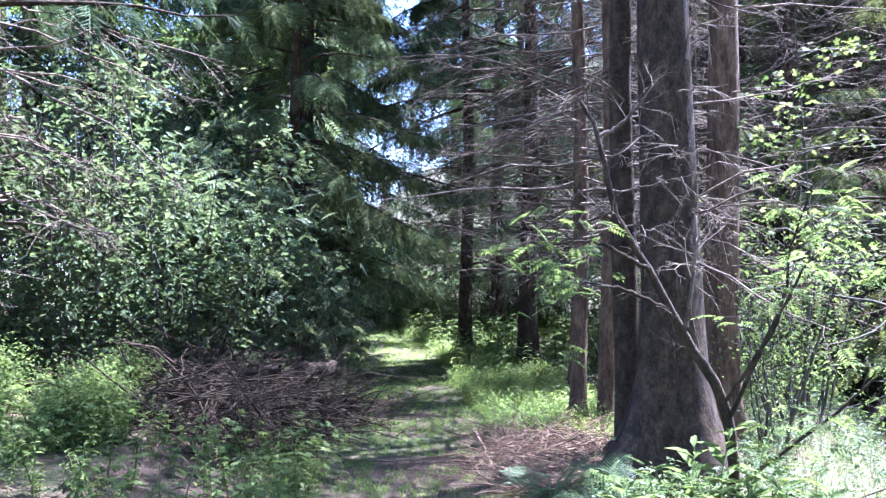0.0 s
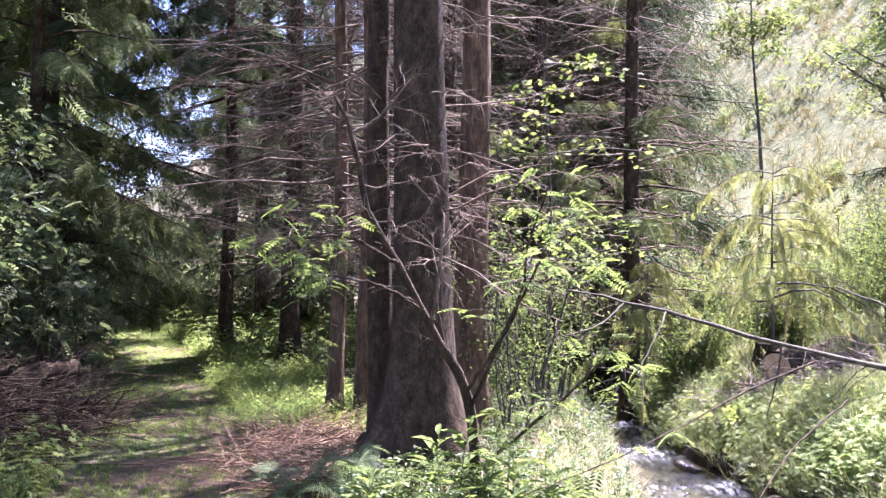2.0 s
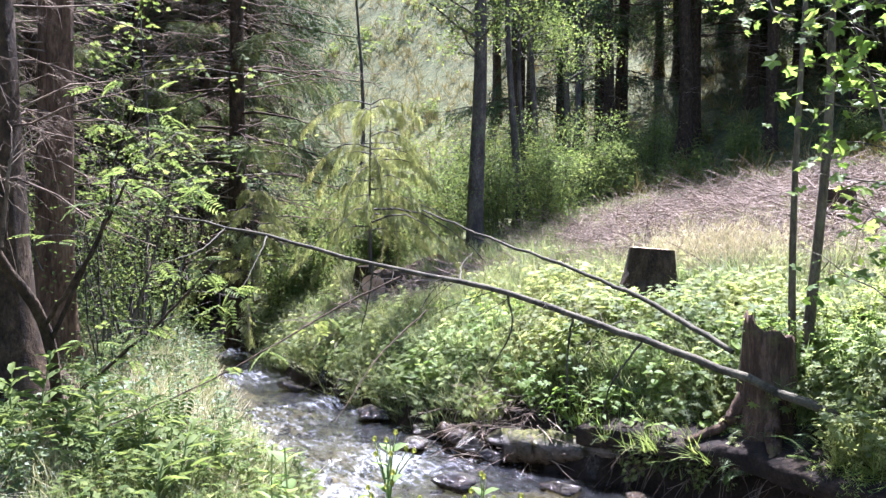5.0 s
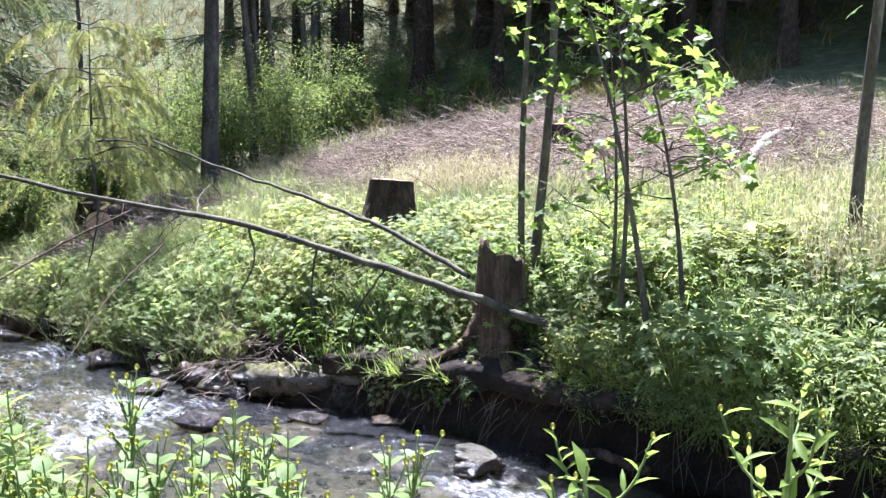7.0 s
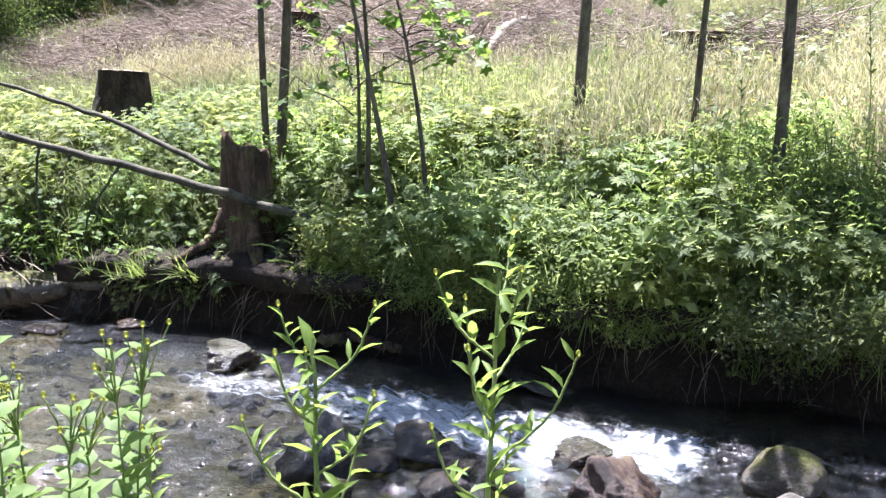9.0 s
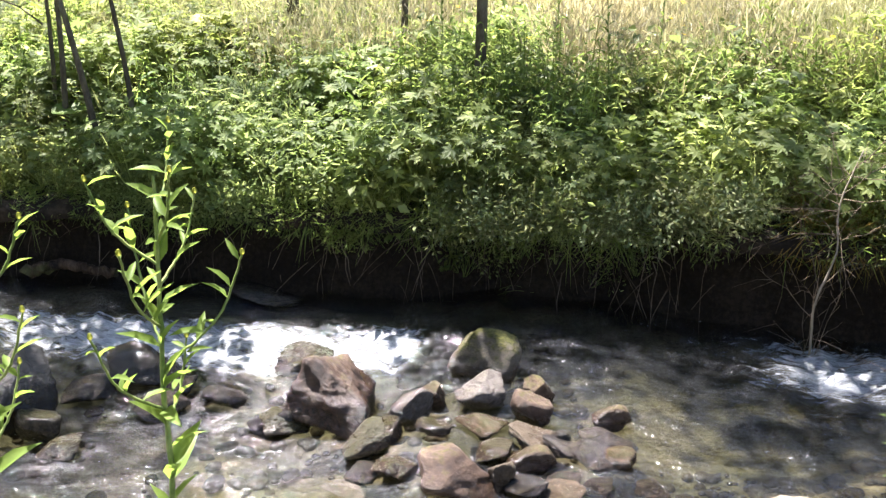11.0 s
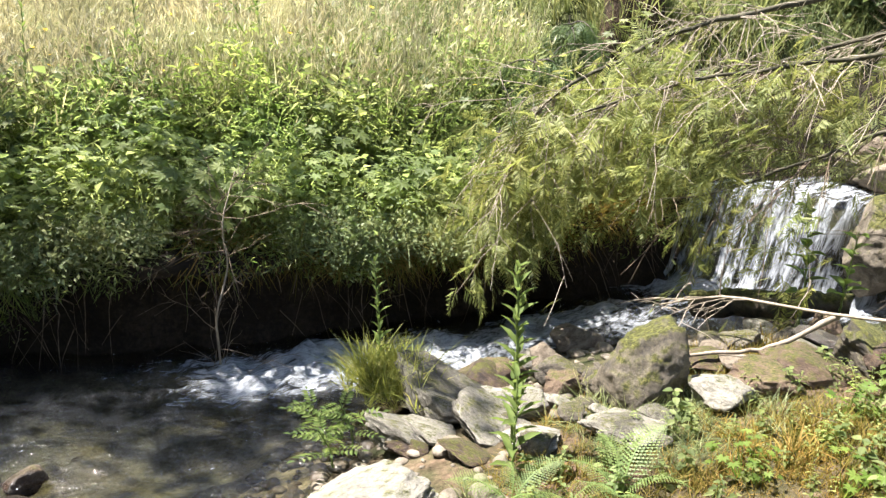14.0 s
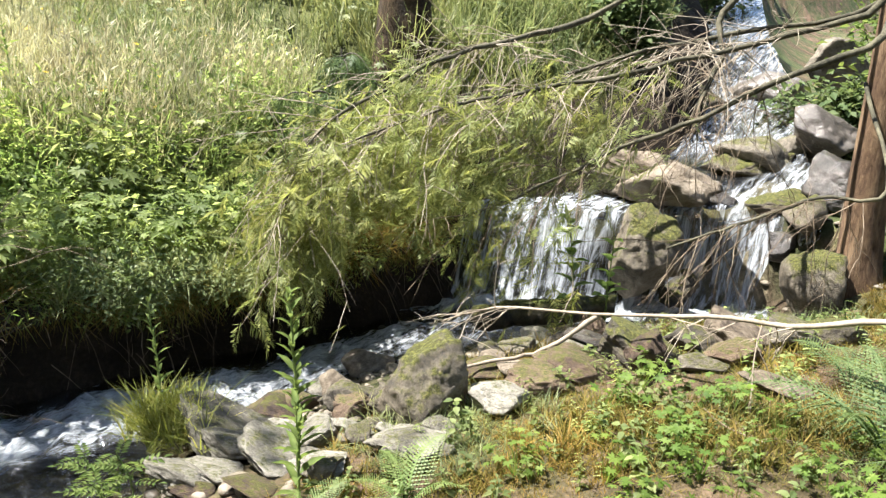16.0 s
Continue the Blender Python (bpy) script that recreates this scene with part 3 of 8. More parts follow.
# earth of the turf lip, its colour darkened to read as undercut shade
SHADE_SOIL = surface("bank soil darkened as shade", [(0.25, (0.005, 0.004, 0.003)), (0.5, (0.016, 0.011, 0.007)), (0.8, (0.05, 0.036, 0.022))], 6, 0.95, 0.9, 0.03)


def lip_at(y):
    """How far the turf hangs out over the water, in metres."""
    return 0.13 * smooth01((y + 5.2) / 0.8) * smooth01((5.2 - y) / 1.4) * (0.75 + 0.5 * ripple(y * 0.0 + 3.1, y, 2.6, 0.7)) + 0.02


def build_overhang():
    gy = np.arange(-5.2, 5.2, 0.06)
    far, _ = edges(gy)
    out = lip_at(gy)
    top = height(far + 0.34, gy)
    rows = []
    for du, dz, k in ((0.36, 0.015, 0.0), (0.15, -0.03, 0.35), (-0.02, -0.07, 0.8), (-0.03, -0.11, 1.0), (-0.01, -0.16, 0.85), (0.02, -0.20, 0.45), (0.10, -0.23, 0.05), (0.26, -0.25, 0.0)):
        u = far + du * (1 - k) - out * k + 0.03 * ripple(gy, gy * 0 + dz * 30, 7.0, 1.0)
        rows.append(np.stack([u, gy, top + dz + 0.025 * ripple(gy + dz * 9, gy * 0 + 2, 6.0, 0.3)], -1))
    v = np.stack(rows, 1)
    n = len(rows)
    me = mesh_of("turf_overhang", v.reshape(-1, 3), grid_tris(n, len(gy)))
    return solo("turf_overhang", me, SHADE_SOIL, "root-bound turf overhanging the stream bank, coloured near black as shade", "bank", kind="structure")


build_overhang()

# ---- rocks ----
def rock_material(name, stops, moss=0.0, wet=0.0):
    m, nt, out = material(name)
    coarse, mid, grain = noise_of(nt, 2.6, 8, 0.65, None, 0.8), noise_of(nt, 8, 8, 0.7), noise_of(nt, 34, 6, 0.75)
    mixd = maths(nt, "MULTIPLY_ADD", grain, 0.28, maths(nt, "MULTIPLY_ADD", mid, 0.4, maths(nt, "MULTIPLY", coarse, 0.4)))
    info = nt.nodes.new("ShaderNodeObjectInfo")
    mixd2 = maths(nt, "ADD", mixd, maths(nt, "MULTIPLY_ADD", info.outputs["Random"], 0.14, -0.07))
    col = ramp(nt, mixd2, stops)
    rough = maths(nt, "MULTIPLY_ADD", mid, 0.3, 0.62 - 0.5 * wet)
    if moss:
        g = nt.nodes.new("ShaderNodeNewGeometry")
        sep = nt.nodes.new("ShaderNodeSeparateXYZ")
        nt.links.new(g.outputs["Normal"], sep.inputs[0])
        f = maths(nt, "MULTIPLY", maths(nt, "ADD", maths(nt, "MULTIPLY_ADD", sep.outputs[2], 0.35, -1.0 + moss), mid), 6.0, 0.0, True)
        green = ramp(nt, grain, [(0.35, (0.012, 0.014, 0.004)), (0.5, (0.048, 0.05, 0.011)), (0.68, (0.13, 0.12, 0.028))])
        col = mixcol(nt, f, col, green)
        rough = maths(nt, "ADD", rough, maths(nt, "MULTIPLY", f, 0.4), 0, True)
    at = nt.nodes.new("ShaderNodeNewGeometry")
    xyz = nt.nodes.new("ShaderNodeSeparateXYZ")
    nt.links.new(at.outputs["Position"], xyz.inputs[0])
    soaked = maths(nt, "MULTIPLY", maths(nt, "MULTIPLY_ADD", mid, 0.16, maths(nt, "MULTIPLY_ADD", xyz.outputs[2], -1.0, -0.43)), 14.0, 0.0, True)
    dark = nt.nodes.new("ShaderNodeMix")
    dark.data_type, dark.blend_type = "RGBA", "MULTIPLY"
    nt.links.new(soaked, dark.inputs[0])
    nt.links.new(col, dark.inputs[6])
    dark.inputs[7].default_value = (0.42, 0.39, 0.36, 1)
    col = dark.outputs[2]
    rough = maths(nt, "MULTIPLY", rough, maths(nt, "MULTIPLY_ADD", soaked, -0.72, 1.0))
    p = node(nt, "ShaderNodeBsdfPrincipled")
    p.inputs["Specular IOR Level"].default_value = 0.3 + 0.3 * wet
    nt.links.new(col, p.inputs["Base Color"])
    nt.links.new(rough, p.inputs["Roughness"])
    nt.links.new(bump(nt, mixd, 0.9, 0.03), p.inputs["Normal"])
    nt.links.new(p.outputs[0], out.inputs[0])
    return m


ROCK_GREY = rock_material("grey stone", [(0.43, (0.024, 0.020, 0.014)), (0.535, (0.085, 0.072, 0.053)), (0.65, (0.19, 0.165, 0.125))], 0.27)
ROCK_TAN = rock_material("tan stone", [(0.43, (0.0396, 0.0288, 0.0187)), (0.535, (0.1152, 0.0900, 0.0612)), (0.65, (0.2160, 0.1800, 0.1332))], 0.1)
ROCK_PALE = rock_material("pale dry stone", [(0.43, (0.055, 0.049, 0.036)), (0.535, (0.155, 0.142, 0.112)), (0.65, (0.28, 0.262, 0.215))], 0.2)
ROCK_BROWN = rock_material("brown stone", [(0.43, (0.022, 0.013, 0.008)), (0.535, (0.078, 0.050, 0.030)), (0.65, (0.16, 0.112, 0.072))], 0.27, 0.1)
ROCK_WET = rock_material("wet dark stone", [(0.43, (0.016, 0.013, 0.010)), (0.535, (0.055, 0.046, 0.036)), (0.65, (0.14, 0.12, 0.10))], 0.15, 0.9)
ROCK_MOSS = rock_material("mossy stone", [(0.43, (0.0240, 0.0200, 0.0144)), (0.535, (0.0880, 0.0720, 0.0480)), (0.65, (0.1920, 0.1600, 0.1200))], 0.40, 0.2)
ROCK_RED = rock_material("dark red-brown stone", [(0.43, (0.012, 0.008, 0.006)), (0.535, (0.050, 0.029, 0.019)), (0.65, (0.115, 0.075, 0.050))], 0.18, 0.3)


def rock_mesh(seed, cuts, sharp, low=False, faces=()):
    """A boulder about 1 across: a lump cut by planes, edges worn round."""
    r = random.Random(seed)
    bm = bmesh.new()
    bmesh.ops.create_icosphere(bm, subdivisions=4 if low else 5, radius=0.62)
    planes = []
    for _ in range(cuts):
        n = Vector((r.gauss(0, 1), r.gauss(0, 1), r.gauss(0, 0.8))).normalized()
        planes.append((n, r.uniform(0.30, 0.46)))
    planes += [(Vector(n).normalized(), k) for n, k in faces]
    for v in bm.verts:
        d = v.co.normalized()
        rad = 0.62 if not faces else 0.72
        for n, k in planes:
            c = d.dot(n)
            if c > 0.05:
                rad = min(rad, k / c + (1 - sharp) * 0.05)
        q = d * 2.1 + Vector((seed * 3.1, 0, 0))
        rad *= 1 + 0.10 * noise.noise(q) + 0.05 * noise.noise(q * 2.7) + 0.03 * noise.noise(q * 6) + 0.014 * noise.noise(q * 15)
        v.co = d * rad
    me = bpy.data.meshes.new("boulder")
    bm.to_mesh(me)
    bm.free()
    me.polygons.foreach_set("use_smooth", np.full(len(me.polygons), True))
    return me


ROCK_SHAPES = {"wedge": [rock_mesh(k, 11, 1.0) for k in (1, 2, 3)], "block": [rock_mesh(k, 14, 1.0) for k in (4, 5, 6, 7)],
               "round": [rock_mesh(k, 7, 0.5, True) for k in (8, 9, 10)], "flat": [rock_mesh(k, 11, 0.85, True) for k in (11, 12, 13, 14)],
               "slab": [rock_mesh(k, 14, 1.0) for k in (15, 16)],
               "ridge": [rock_mesh(17, 3, 1.0, False, [((-1, 0, 0.25), 0.42), ((0.62, 0.15, 0.78), 0.30), ((-0.2, -1, 0.35), 0.36), ((-0.4, 0.3, 0.85), 0.47), ((0.3, -0.8, 0.75), 0.38)])]}
ROCK_WORDS = {"grey stone": "grey", "tan stone": "tan", "pale dry stone": "pale dry", "brown stone": "brown", "wet dark stone": "wet dark", "mossy stone": "mossy", "dark red-brown stone": "dark red-brown"}
SHAPE_WORDS = {"wedge": "wedge-shaped boulder", "block": "angular boulder", "round": "rounded cobble", "flat": "flat-topped stone", "slab": "tilted stone slab", "ridge": "boulder with a sharp ridge"}
rock_rng = random.Random(7)


def boulder(shape, mat, x, y, z, w, d, h, turn):
    me = rock_rng.choice(ROCK_SHAPES[shape]).copy()
    me.materials.clear()
    me.materials.append(mat)
    wet = shore_near(y) < x < shore_far(y)
    name = {"wedge": "boulder", "block": "boulder", "round": "cobble", "flat": "stone", "slab": "stone_slab", "ridge": "boulder"}[shape]
    ob = new(name, me)
    tilt = rock_rng.uniform(-14, 14) * (shape != "ridge") + (16 if shape == "slab" else 0)
    ob.matrix_world = pose(x, y, z, rock_rng.uniform(-9, 9), tilt, turn + rock_rng.uniform(-20, 20)) @ Matrix.Diagonal((w * 1.06, d * 1.1, h * 1.22, 1))
    label = ROCK_WORDS[mat.name] + " " + SHAPE_WORDS[shape] + (" lying in the shallow stream" if wet else " on the stream bank")
    return tagged(ob, label, "rock", "rocks along the stream")

boulder("ridge", ROCK_RED, 3.53, 0.63, -0.46, 0.42, 0.30, 0.34, -80)
boulder("block", ROCK_WET, 3.33, 2.01, -0.47, 0.37, 0.28, 0.34, -55)
boulder("round", ROCK_MOSS, 3.25, 1.85, -0.54, 0.15, 0.11, 0.15, -57)
boulder("flat", ROCK_WET, 3.62, 1.82, -0.56, 0.24, 0.18, 0.09, -60)
boulder("flat", ROCK_MOSS, 3.98, 0.0, -0.43, 0.36, 0.28, 0.24, -87)
boulder("block", ROCK_WET, 3.58, -0.01, -0.40, 0.24, 0.18, 0.15, -77)
boulder("wedge", ROCK_WET, 3.50, 0.27, -0.45, 0.18, 0.14, 0.12, -52)
boulder("round", ROCK_RED, 3.48, -0.25, -0.40, 0.15, 0.11, 0.15, -91)
boulder("flat", ROCK_BROWN, 3.40, -0.04, -0.44, 0.24, 0.18, 0.05, -87)
boulder("slab", ROCK_TAN, 3.29, -0.29, -0.44, 0.27, 0.20, 0.04, -111)
boulder("round", ROCK_BROWN, 3.13, -0.25, -0.43, 0.15, 0.11, 0.09, -91)
boulder("flat", ROCK_WET, 3.34, -0.53, -0.44, 0.25, 0.19, 0.04, -81)
boulder("flat", ROCK_WET, 3.20, -0.50, -0.44, 0.21, 0.16, 0.05, -96)
boulder("block", ROCK_MOSS, 3.24, 0.43, -0.48, 0.22, 0.16, 0.12, -78)
boulder("flat", ROCK_RED, 2.93, 0.04, -0.41, 0.35, 0.26, 0.15, -85)
boulder("slab", ROCK_TAN, 2.99, -0.14, -0.42, 0.13, 0.09, 0.10, -49)
boulder("round", ROCK_WET, 3.32, -0.35, -0.44, 0.09, 0.07, 0.05, -93)
boulder("flat", ROCK_WET, 2.97, -0.22, -0.44, 0.19, 0.14, 0.04, -90)
boulder("flat", ROCK_WET, 3.03, -0.50, -0.45, 0.14, 0.10, 0.03, -96)
boulder("flat", ROCK_WET, 3.05, -0.38, -0.45, 0.13, 0.10, 0.02, -74)
boulder("flat", ROCK_PALE, 2.97, 0.45, -0.52, 0.19, 0.14, 0.02, -77)
boulder("flat", ROCK_TAN, 2.97, -0.36, -0.45, 0.19, 0.14, 0.02, -93)
boulder("flat", ROCK_WET, 3.02, -0.69, -0.44, 0.13, 0.10, 0.03, -100)
boulder("flat", ROCK_MOSS, 3.44, 0.85, -0.55, 0.22, 0.17, 0.09, -72)
boulder("flat", ROCK_WET, 4.95, 1.40, -0.57, 0.50, 0.38, 0.05, -71)
boulder("round", ROCK_BROWN, 3.50, -0.58, -0.42, 0.13, 0.10, 0.09, -96)
boulder("flat", ROCK_WET, 3.74, 1.43, -0.56, 0.19, 0.14, 0.07, -65)
boulder("round", ROCK_WET, 3.45, 0.87, -0.55, 0.19, 0.15, 0.10, -71)
boulder("round", ROCK_GREY, 3.37, 0.16, -0.46, 0.12, 0.09, 0.07, -83)
boulder("block", ROCK_MOSS, 4.52, 3.35, -0.55, 0.40, 0.30, 0.16, -53)
boulder("flat", ROCK_MOSS, 5.05, 5.90, -0.45, 1.03, 0.78, 0.17, -40)
boulder("flat", ROCK_PALE, 4.88, 5.76, -0.53, 0.36, 0.27, 0.08, -39)
boulder("round", ROCK_GREY, 4.97, 5.09, -0.53, 0.18, 0.13, 0.16, -43)
boulder("block", ROCK_BROWN, 4.11, 0.92, -0.55, 0.33, 0.25, 0.08, -77)
boulder("flat", ROCK_WET, 3.81, 1.67, -0.53, 0.36, 0.27, 0.16, -66)
boulder("round", ROCK_TAN, 4.62, 6.67, -0.57, 0.23, 0.17, 0.18, -34)
boulder("flat", ROCK_GREY, 4.55, 6.23, -0.57, 0.34, 0.25, 0.16, -36)
boulder("flat", ROCK_WET, 4.58, 5.97, -0.59, 0.29, 0.21, 0.09, -37)
boulder("block", ROCK_GREY, 4.97, 5.13, -0.51, 0.18, 0.14, 0.15, -44)
boulder("flat", ROCK_GREY, 4.23, 6.70, -0.61, 0.29, 0.22, 0.09, -32)
boulder("flat", ROCK_GREY, 4.70, 8.96, -0.58, 0.36, 0.27, 0.19, -27)
boulder("flat", ROCK_WET, 3.89, 5.54, -0.58, 0.38, 0.28, 0.11, -35)
boulder("flat", ROCK_WET, 4.53, 5.01, -0.60, 0.35, 0.26, 0.06, -42)
boulder("flat", ROCK_TAN, 4.85, 4.50, -0.60, 0.26, 0.19, 0.06, -47)
boulder("round", ROCK_TAN, 4.62, 6.50, -0.57, 0.30, 0.23, 0.17, -35)
boulder("flat", ROCK_GREY, 4.50, 6.98, -0.60, 0.26, 0.20, 0.10, -32)
boulder("flat", ROCK_WET, 4.44, 7.87, -0.60, 0.35, 0.26, 0.14, -29)
boulder("round", ROCK_WET, 4.38, 9.79, -0.63, 0.28, 0.21, 0.12, -24)
boulder("flat", ROCK_WET, 4.79, 9.67, -0.54, 0.42, 0.31, 0.18, -26)
boulder("block", ROCK_PALE, 2.47, -1.59, -0.16, 0.52, 0.39, 0.13, -119)
boulder("round", ROCK_TAN, 2.80, -1.12, -0.39, 0.27, 0.20, 0.09, -108)
boulder("flat", ROCK_BROWN, 2.77, -1.22, -0.36, 0.31, 0.23, 0.06, -109)
boulder("slab", ROCK_TAN, 3.55, -2.45, -0.39, 0.50, 0.38, 0.06, -96)
boulder("flat", ROCK_BROWN, 3.44, -2.64, -0.35, 0.27, 0.20, 0.09, -125)
boulder("block", ROCK_PALE, 2.81, -2.52, -0.13, 0.19, 0.15, 0.08, -129)
boulder("flat", ROCK_PALE, 2.84, -2.36, -0.15, 0.31, 0.23, 0.09, -126)
boulder("round", ROCK_PALE, 2.63, -2.57, -0.09, 0.14, 0.11, 0.06, -131)
boulder("round", ROCK_GREY, 2.62, -2.67, -0.09, 0.10, 0.08, 0.04, -133)
boulder("block", ROCK_MOSS, 2.54, -2.90, 0.05, 0.42, 0.32, 0.34, -136)
boulder("flat", ROCK_TAN, 3.68, -3.48, -0.33, 0.31, 0.23, 0.12, -111)
boulder("wedge", ROCK_GREY, 2.93, -2.82, -0.12, 0.23, 0.17, 0.12, -131)
boulder("slab", ROCK_GREY, 2.69, -2.90, -0.06, 0.25, 0.19, 0.09, -120)
boulder("wedge", ROCK_PALE, 2.25, -3.05, 0.04, 0.25, 0.19, 0.10, -142)
boulder("block", ROCK_PALE, 2.30, -2.58, -0.03, 0.34, 0.26, 0.07, -136)
boulder("flat", ROCK_PALE, 2.30, -2.77, -0.02, 0.16, 0.12, 0.05, -138)
boulder("block", ROCK_BROWN, 2.22, -3.29, 0.08, 0.35, 0.26, 0.12, -144)
boulder("flat", ROCK_BROWN, 2.26, -3.66, 0.08, 0.37, 0.27, 0.08, -137)
boulder("flat", ROCK_BROWN, 2.56, -3.34, 0.02, 0.30, 0.23, 0.07, -141)
boulder("slab", ROCK_PALE, 2.86, -2.08, -0.22, 0.28, 0.21, 0.05, -137)
boulder("flat", ROCK_BROWN, 2.59, -2.05, -0.15, 0.24, 0.18, 0.04, -124)
boulder("flat", ROCK_BROWN, 2.85, -1.94, -0.24, 0.20, 0.15, 0.06, -120)
boulder("flat", ROCK_PALE, 2.48, -2.27, -0.09, 0.26, 0.19, 0.06, -129)
boulder("round", ROCK_PALE, 3.53, -3.09, -0.34, 0.18, 0.14, 0.09, -129)
boulder("flat", ROCK_GREY, 3.20, -2.90, -0.24, 0.14, 0.10, 0.07, -130)
boulder("round", ROCK_TAN, 3.39, -4.77, -0.27, 0.13, 0.10, 0.08, -142)
boulder("round", ROCK_GREY, 2.64, -3.94, 0.02, 0.13, 0.10, 0.07, -143)
boulder("round", ROCK_PALE, 2.70, -3.83, -0.01, 0.15, 0.11, 0.06, -141)
boulder("flat", ROCK_GREY, 2.69, -3.64, -0.01, 0.13, 0.09, 0.06, -140)
boulder("flat", ROCK_TAN, 2.63, -3.42, 0.02, 0.16, 0.12, 0.07, -139)
boulder("round", ROCK_PALE, 2.44, -3.84, 0.05, 0.14, 0.11, 0.07, -144)
boulder("flat", ROCK_BROWN, 2.59, -4.20, 0.04, 0.21, 0.16, 0.10, -145)
boulder("round", ROCK_TAN, 2.42, -3.39, 0.05, 0.18, 0.14, 0.06, -141)
boulder("block", ROCK_BROWN, 2.01, -3.79, 0.16, 0.26, 0.19, 0.20, -149)
boulder("flat", ROCK_GREY, 1.97, -4.18, 0.15, 0.30, 0.23, 0.13, -152)
boulder("block", ROCK_BROWN, 1.73, -4.11, 0.17, 0.31, 0.23, 0.12, -145)
boulder("block", ROCK_GREY, 1.62, -4.47, 0.22, 0.32, 0.24, 0.15, -158)
boulder("flat", ROCK_TAN, 1.45, -3.93, 0.16, 0.33, 0.25, 0.06, -157)
boulder("round", ROCK_MOSS, 1.51, -4.65, 0.22, 0.27, 0.20, 0.11, -160)
boulder("block", ROCK_MOSS, 3.20, -5.99, -0.16, 0.53, 0.40, 0.23, -150)
boulder("round", ROCK_MOSS, 2.06, -5.82, 0.12, 0.42, 0.32, 0.34, -159)
boulder("block", ROCK_WET, 2.55, -6.41, 0.26, 0.32, 0.24, 0.21, -157)
boulder("flat", ROCK_PALE, 2.38, -2.65, -0.04, 0.20, 0.15, 0.06, -133)
boulder("block", ROCK_PALE, 2.75, -2.47, -0.12, 0.21, 0.16, 0.08, -126)
boulder("round", ROCK_GREY, 2.55, -2.54, -0.08, 0.12, 0.09, 0.06, -130)
boulder("round", ROCK_PALE, 2.50, -2.65, -0.07, 0.09, 0.07, 0.05, -132)
boulder("round", ROCK_GREY, 2.40, -2.74, -0.05, 0.07, 0.05, 0.04, -134)
boulder("block", ROCK_BROWN, 3.60, 0.21, -0.45, 0.17, 0.13, 0.12, -83)
boulder("round", ROCK_BROWN, 3.36, 0.35, -0.49, 0.14, 0.11, 0.08, -80)
boulder("flat", ROCK_BROWN, 3.19, -0.10, -0.44, 0.18, 0.13, 0.05, -78)
boulder("slab", ROCK_WET, 3.25, -0.39, -0.44, 0.20, 0.15, 0.04, -93)
boulder("flat", ROCK_BROWN, 3.07, 0.27, -0.48, 0.17, 0.13, 0.06, -81)
boulder("round", ROCK_BROWN, 3.22, -0.61, -0.44, 0.13, 0.10, 0.05, -98)
boulder("round", ROCK_WET, 3.66, 1.18, -0.56, 0.16, 0.12, 0.08, -68)
boulder("round", ROCK_WET, 3.52, 1.42, -0.56, 0.20, 0.15, 0.08, -64)
boulder("flat", ROCK_BROWN, 3.16, 1.71, -0.58, 0.21, 0.16, 0.05, -57)
boulder("block", ROCK_BROWN, 3.63, -0.27, -0.40, 0.15, 0.11, 0.15, -91)
boulder("flat", ROCK_WET, 3.06, 0.40, -0.51, 0.15, 0.11, 0.04, -78)
boulder("block", ROCK_BROWN, 2.86, -2.76, -0.11, 0.23, 0.17, 0.12, -130)
boulder("flat", ROCK_BROWN, 3.36, -2.67, -0.30, 0.31, 0.23, 0.11, -125)
boulder("block", ROCK_PALE, 2.73, -2.44, -0.11, 0.26, 0.19, 0.10, -108)
boulder("flat", ROCK_PALE, 2.31, -2.61, -0.03, 0.33, 0.25, 0.07, -135)
boulder("flat", ROCK_GREY, 2.43, -2.25, -0.08, 0.19, 0.14, 0.07, -128)
boulder("round", ROCK_GREY, 2.71, -3.72, 0.00, 0.23, 0.17, 0.07, -142)
boulder("round", ROCK_BROWN, 3.34, -4.78, -0.26, 0.25, 0.19, 0.10, -143)
boulder("flat", ROCK_GREY, 2.72, -3.52, 0.00, 0.20, 0.15, 0.09, -140)
boulder("flat", ROCK_BROWN, 2.20, -3.51, 0.10, 0.35, 0.26, 0.10, -146)
boulder("slab", ROCK_MOSS, 2.14, -3.87, 0.14, 0.42, 0.31, 0.18, -149)
boulder("slab", ROCK_TAN, 1.84, -4.29, 0.19, 0.42, 0.32, 0.16, -156)
boulder("round", ROCK_PALE, 2.82, -4.00, -0.03, 0.18, 0.14, 0.07, -143)
boulder("round", ROCK_WET, 2.43, -3.96, 0.07, 0.23, 0.17, 0.08, -146)
boulder("flat", ROCK_GREY, 1.82, -3.94, 0.13, 0.23, 0.17, 0.07, -154)
boulder("slab", ROCK_PALE, 3.00, -2.24, -0.21, 0.31, 0.24, 0.09, -122)
boulder("slab", ROCK_PALE, 2.95, -1.97, -0.24, 0.34, 0.26, 0.10, -109)
boulder("round", ROCK_GREY, 2.77, -2.92, -0.08, 0.18, 0.14, 0.08, -133)
boulder("round", ROCK_BROWN, 2.49, -3.01, -0.01, 0.17, 0.13, 0.10, -137)
boulder("round", ROCK_GREY, 2.74, -2.30, -0.15, 0.14, 0.11, 0.05, -126)
boulder("slab", ROCK_TAN, 3.62, -6.31, 0.58, 0.88, 0.66, 0.32, -149)
boulder("flat", ROCK_MOSS, 3.27, -7.07, 0.70, 0.73, 0.55, 0.18, -154)
boulder("block", ROCK_MOSS, 2.70, -6.50, 0.49, 0.43, 0.32, 0.21, -157)
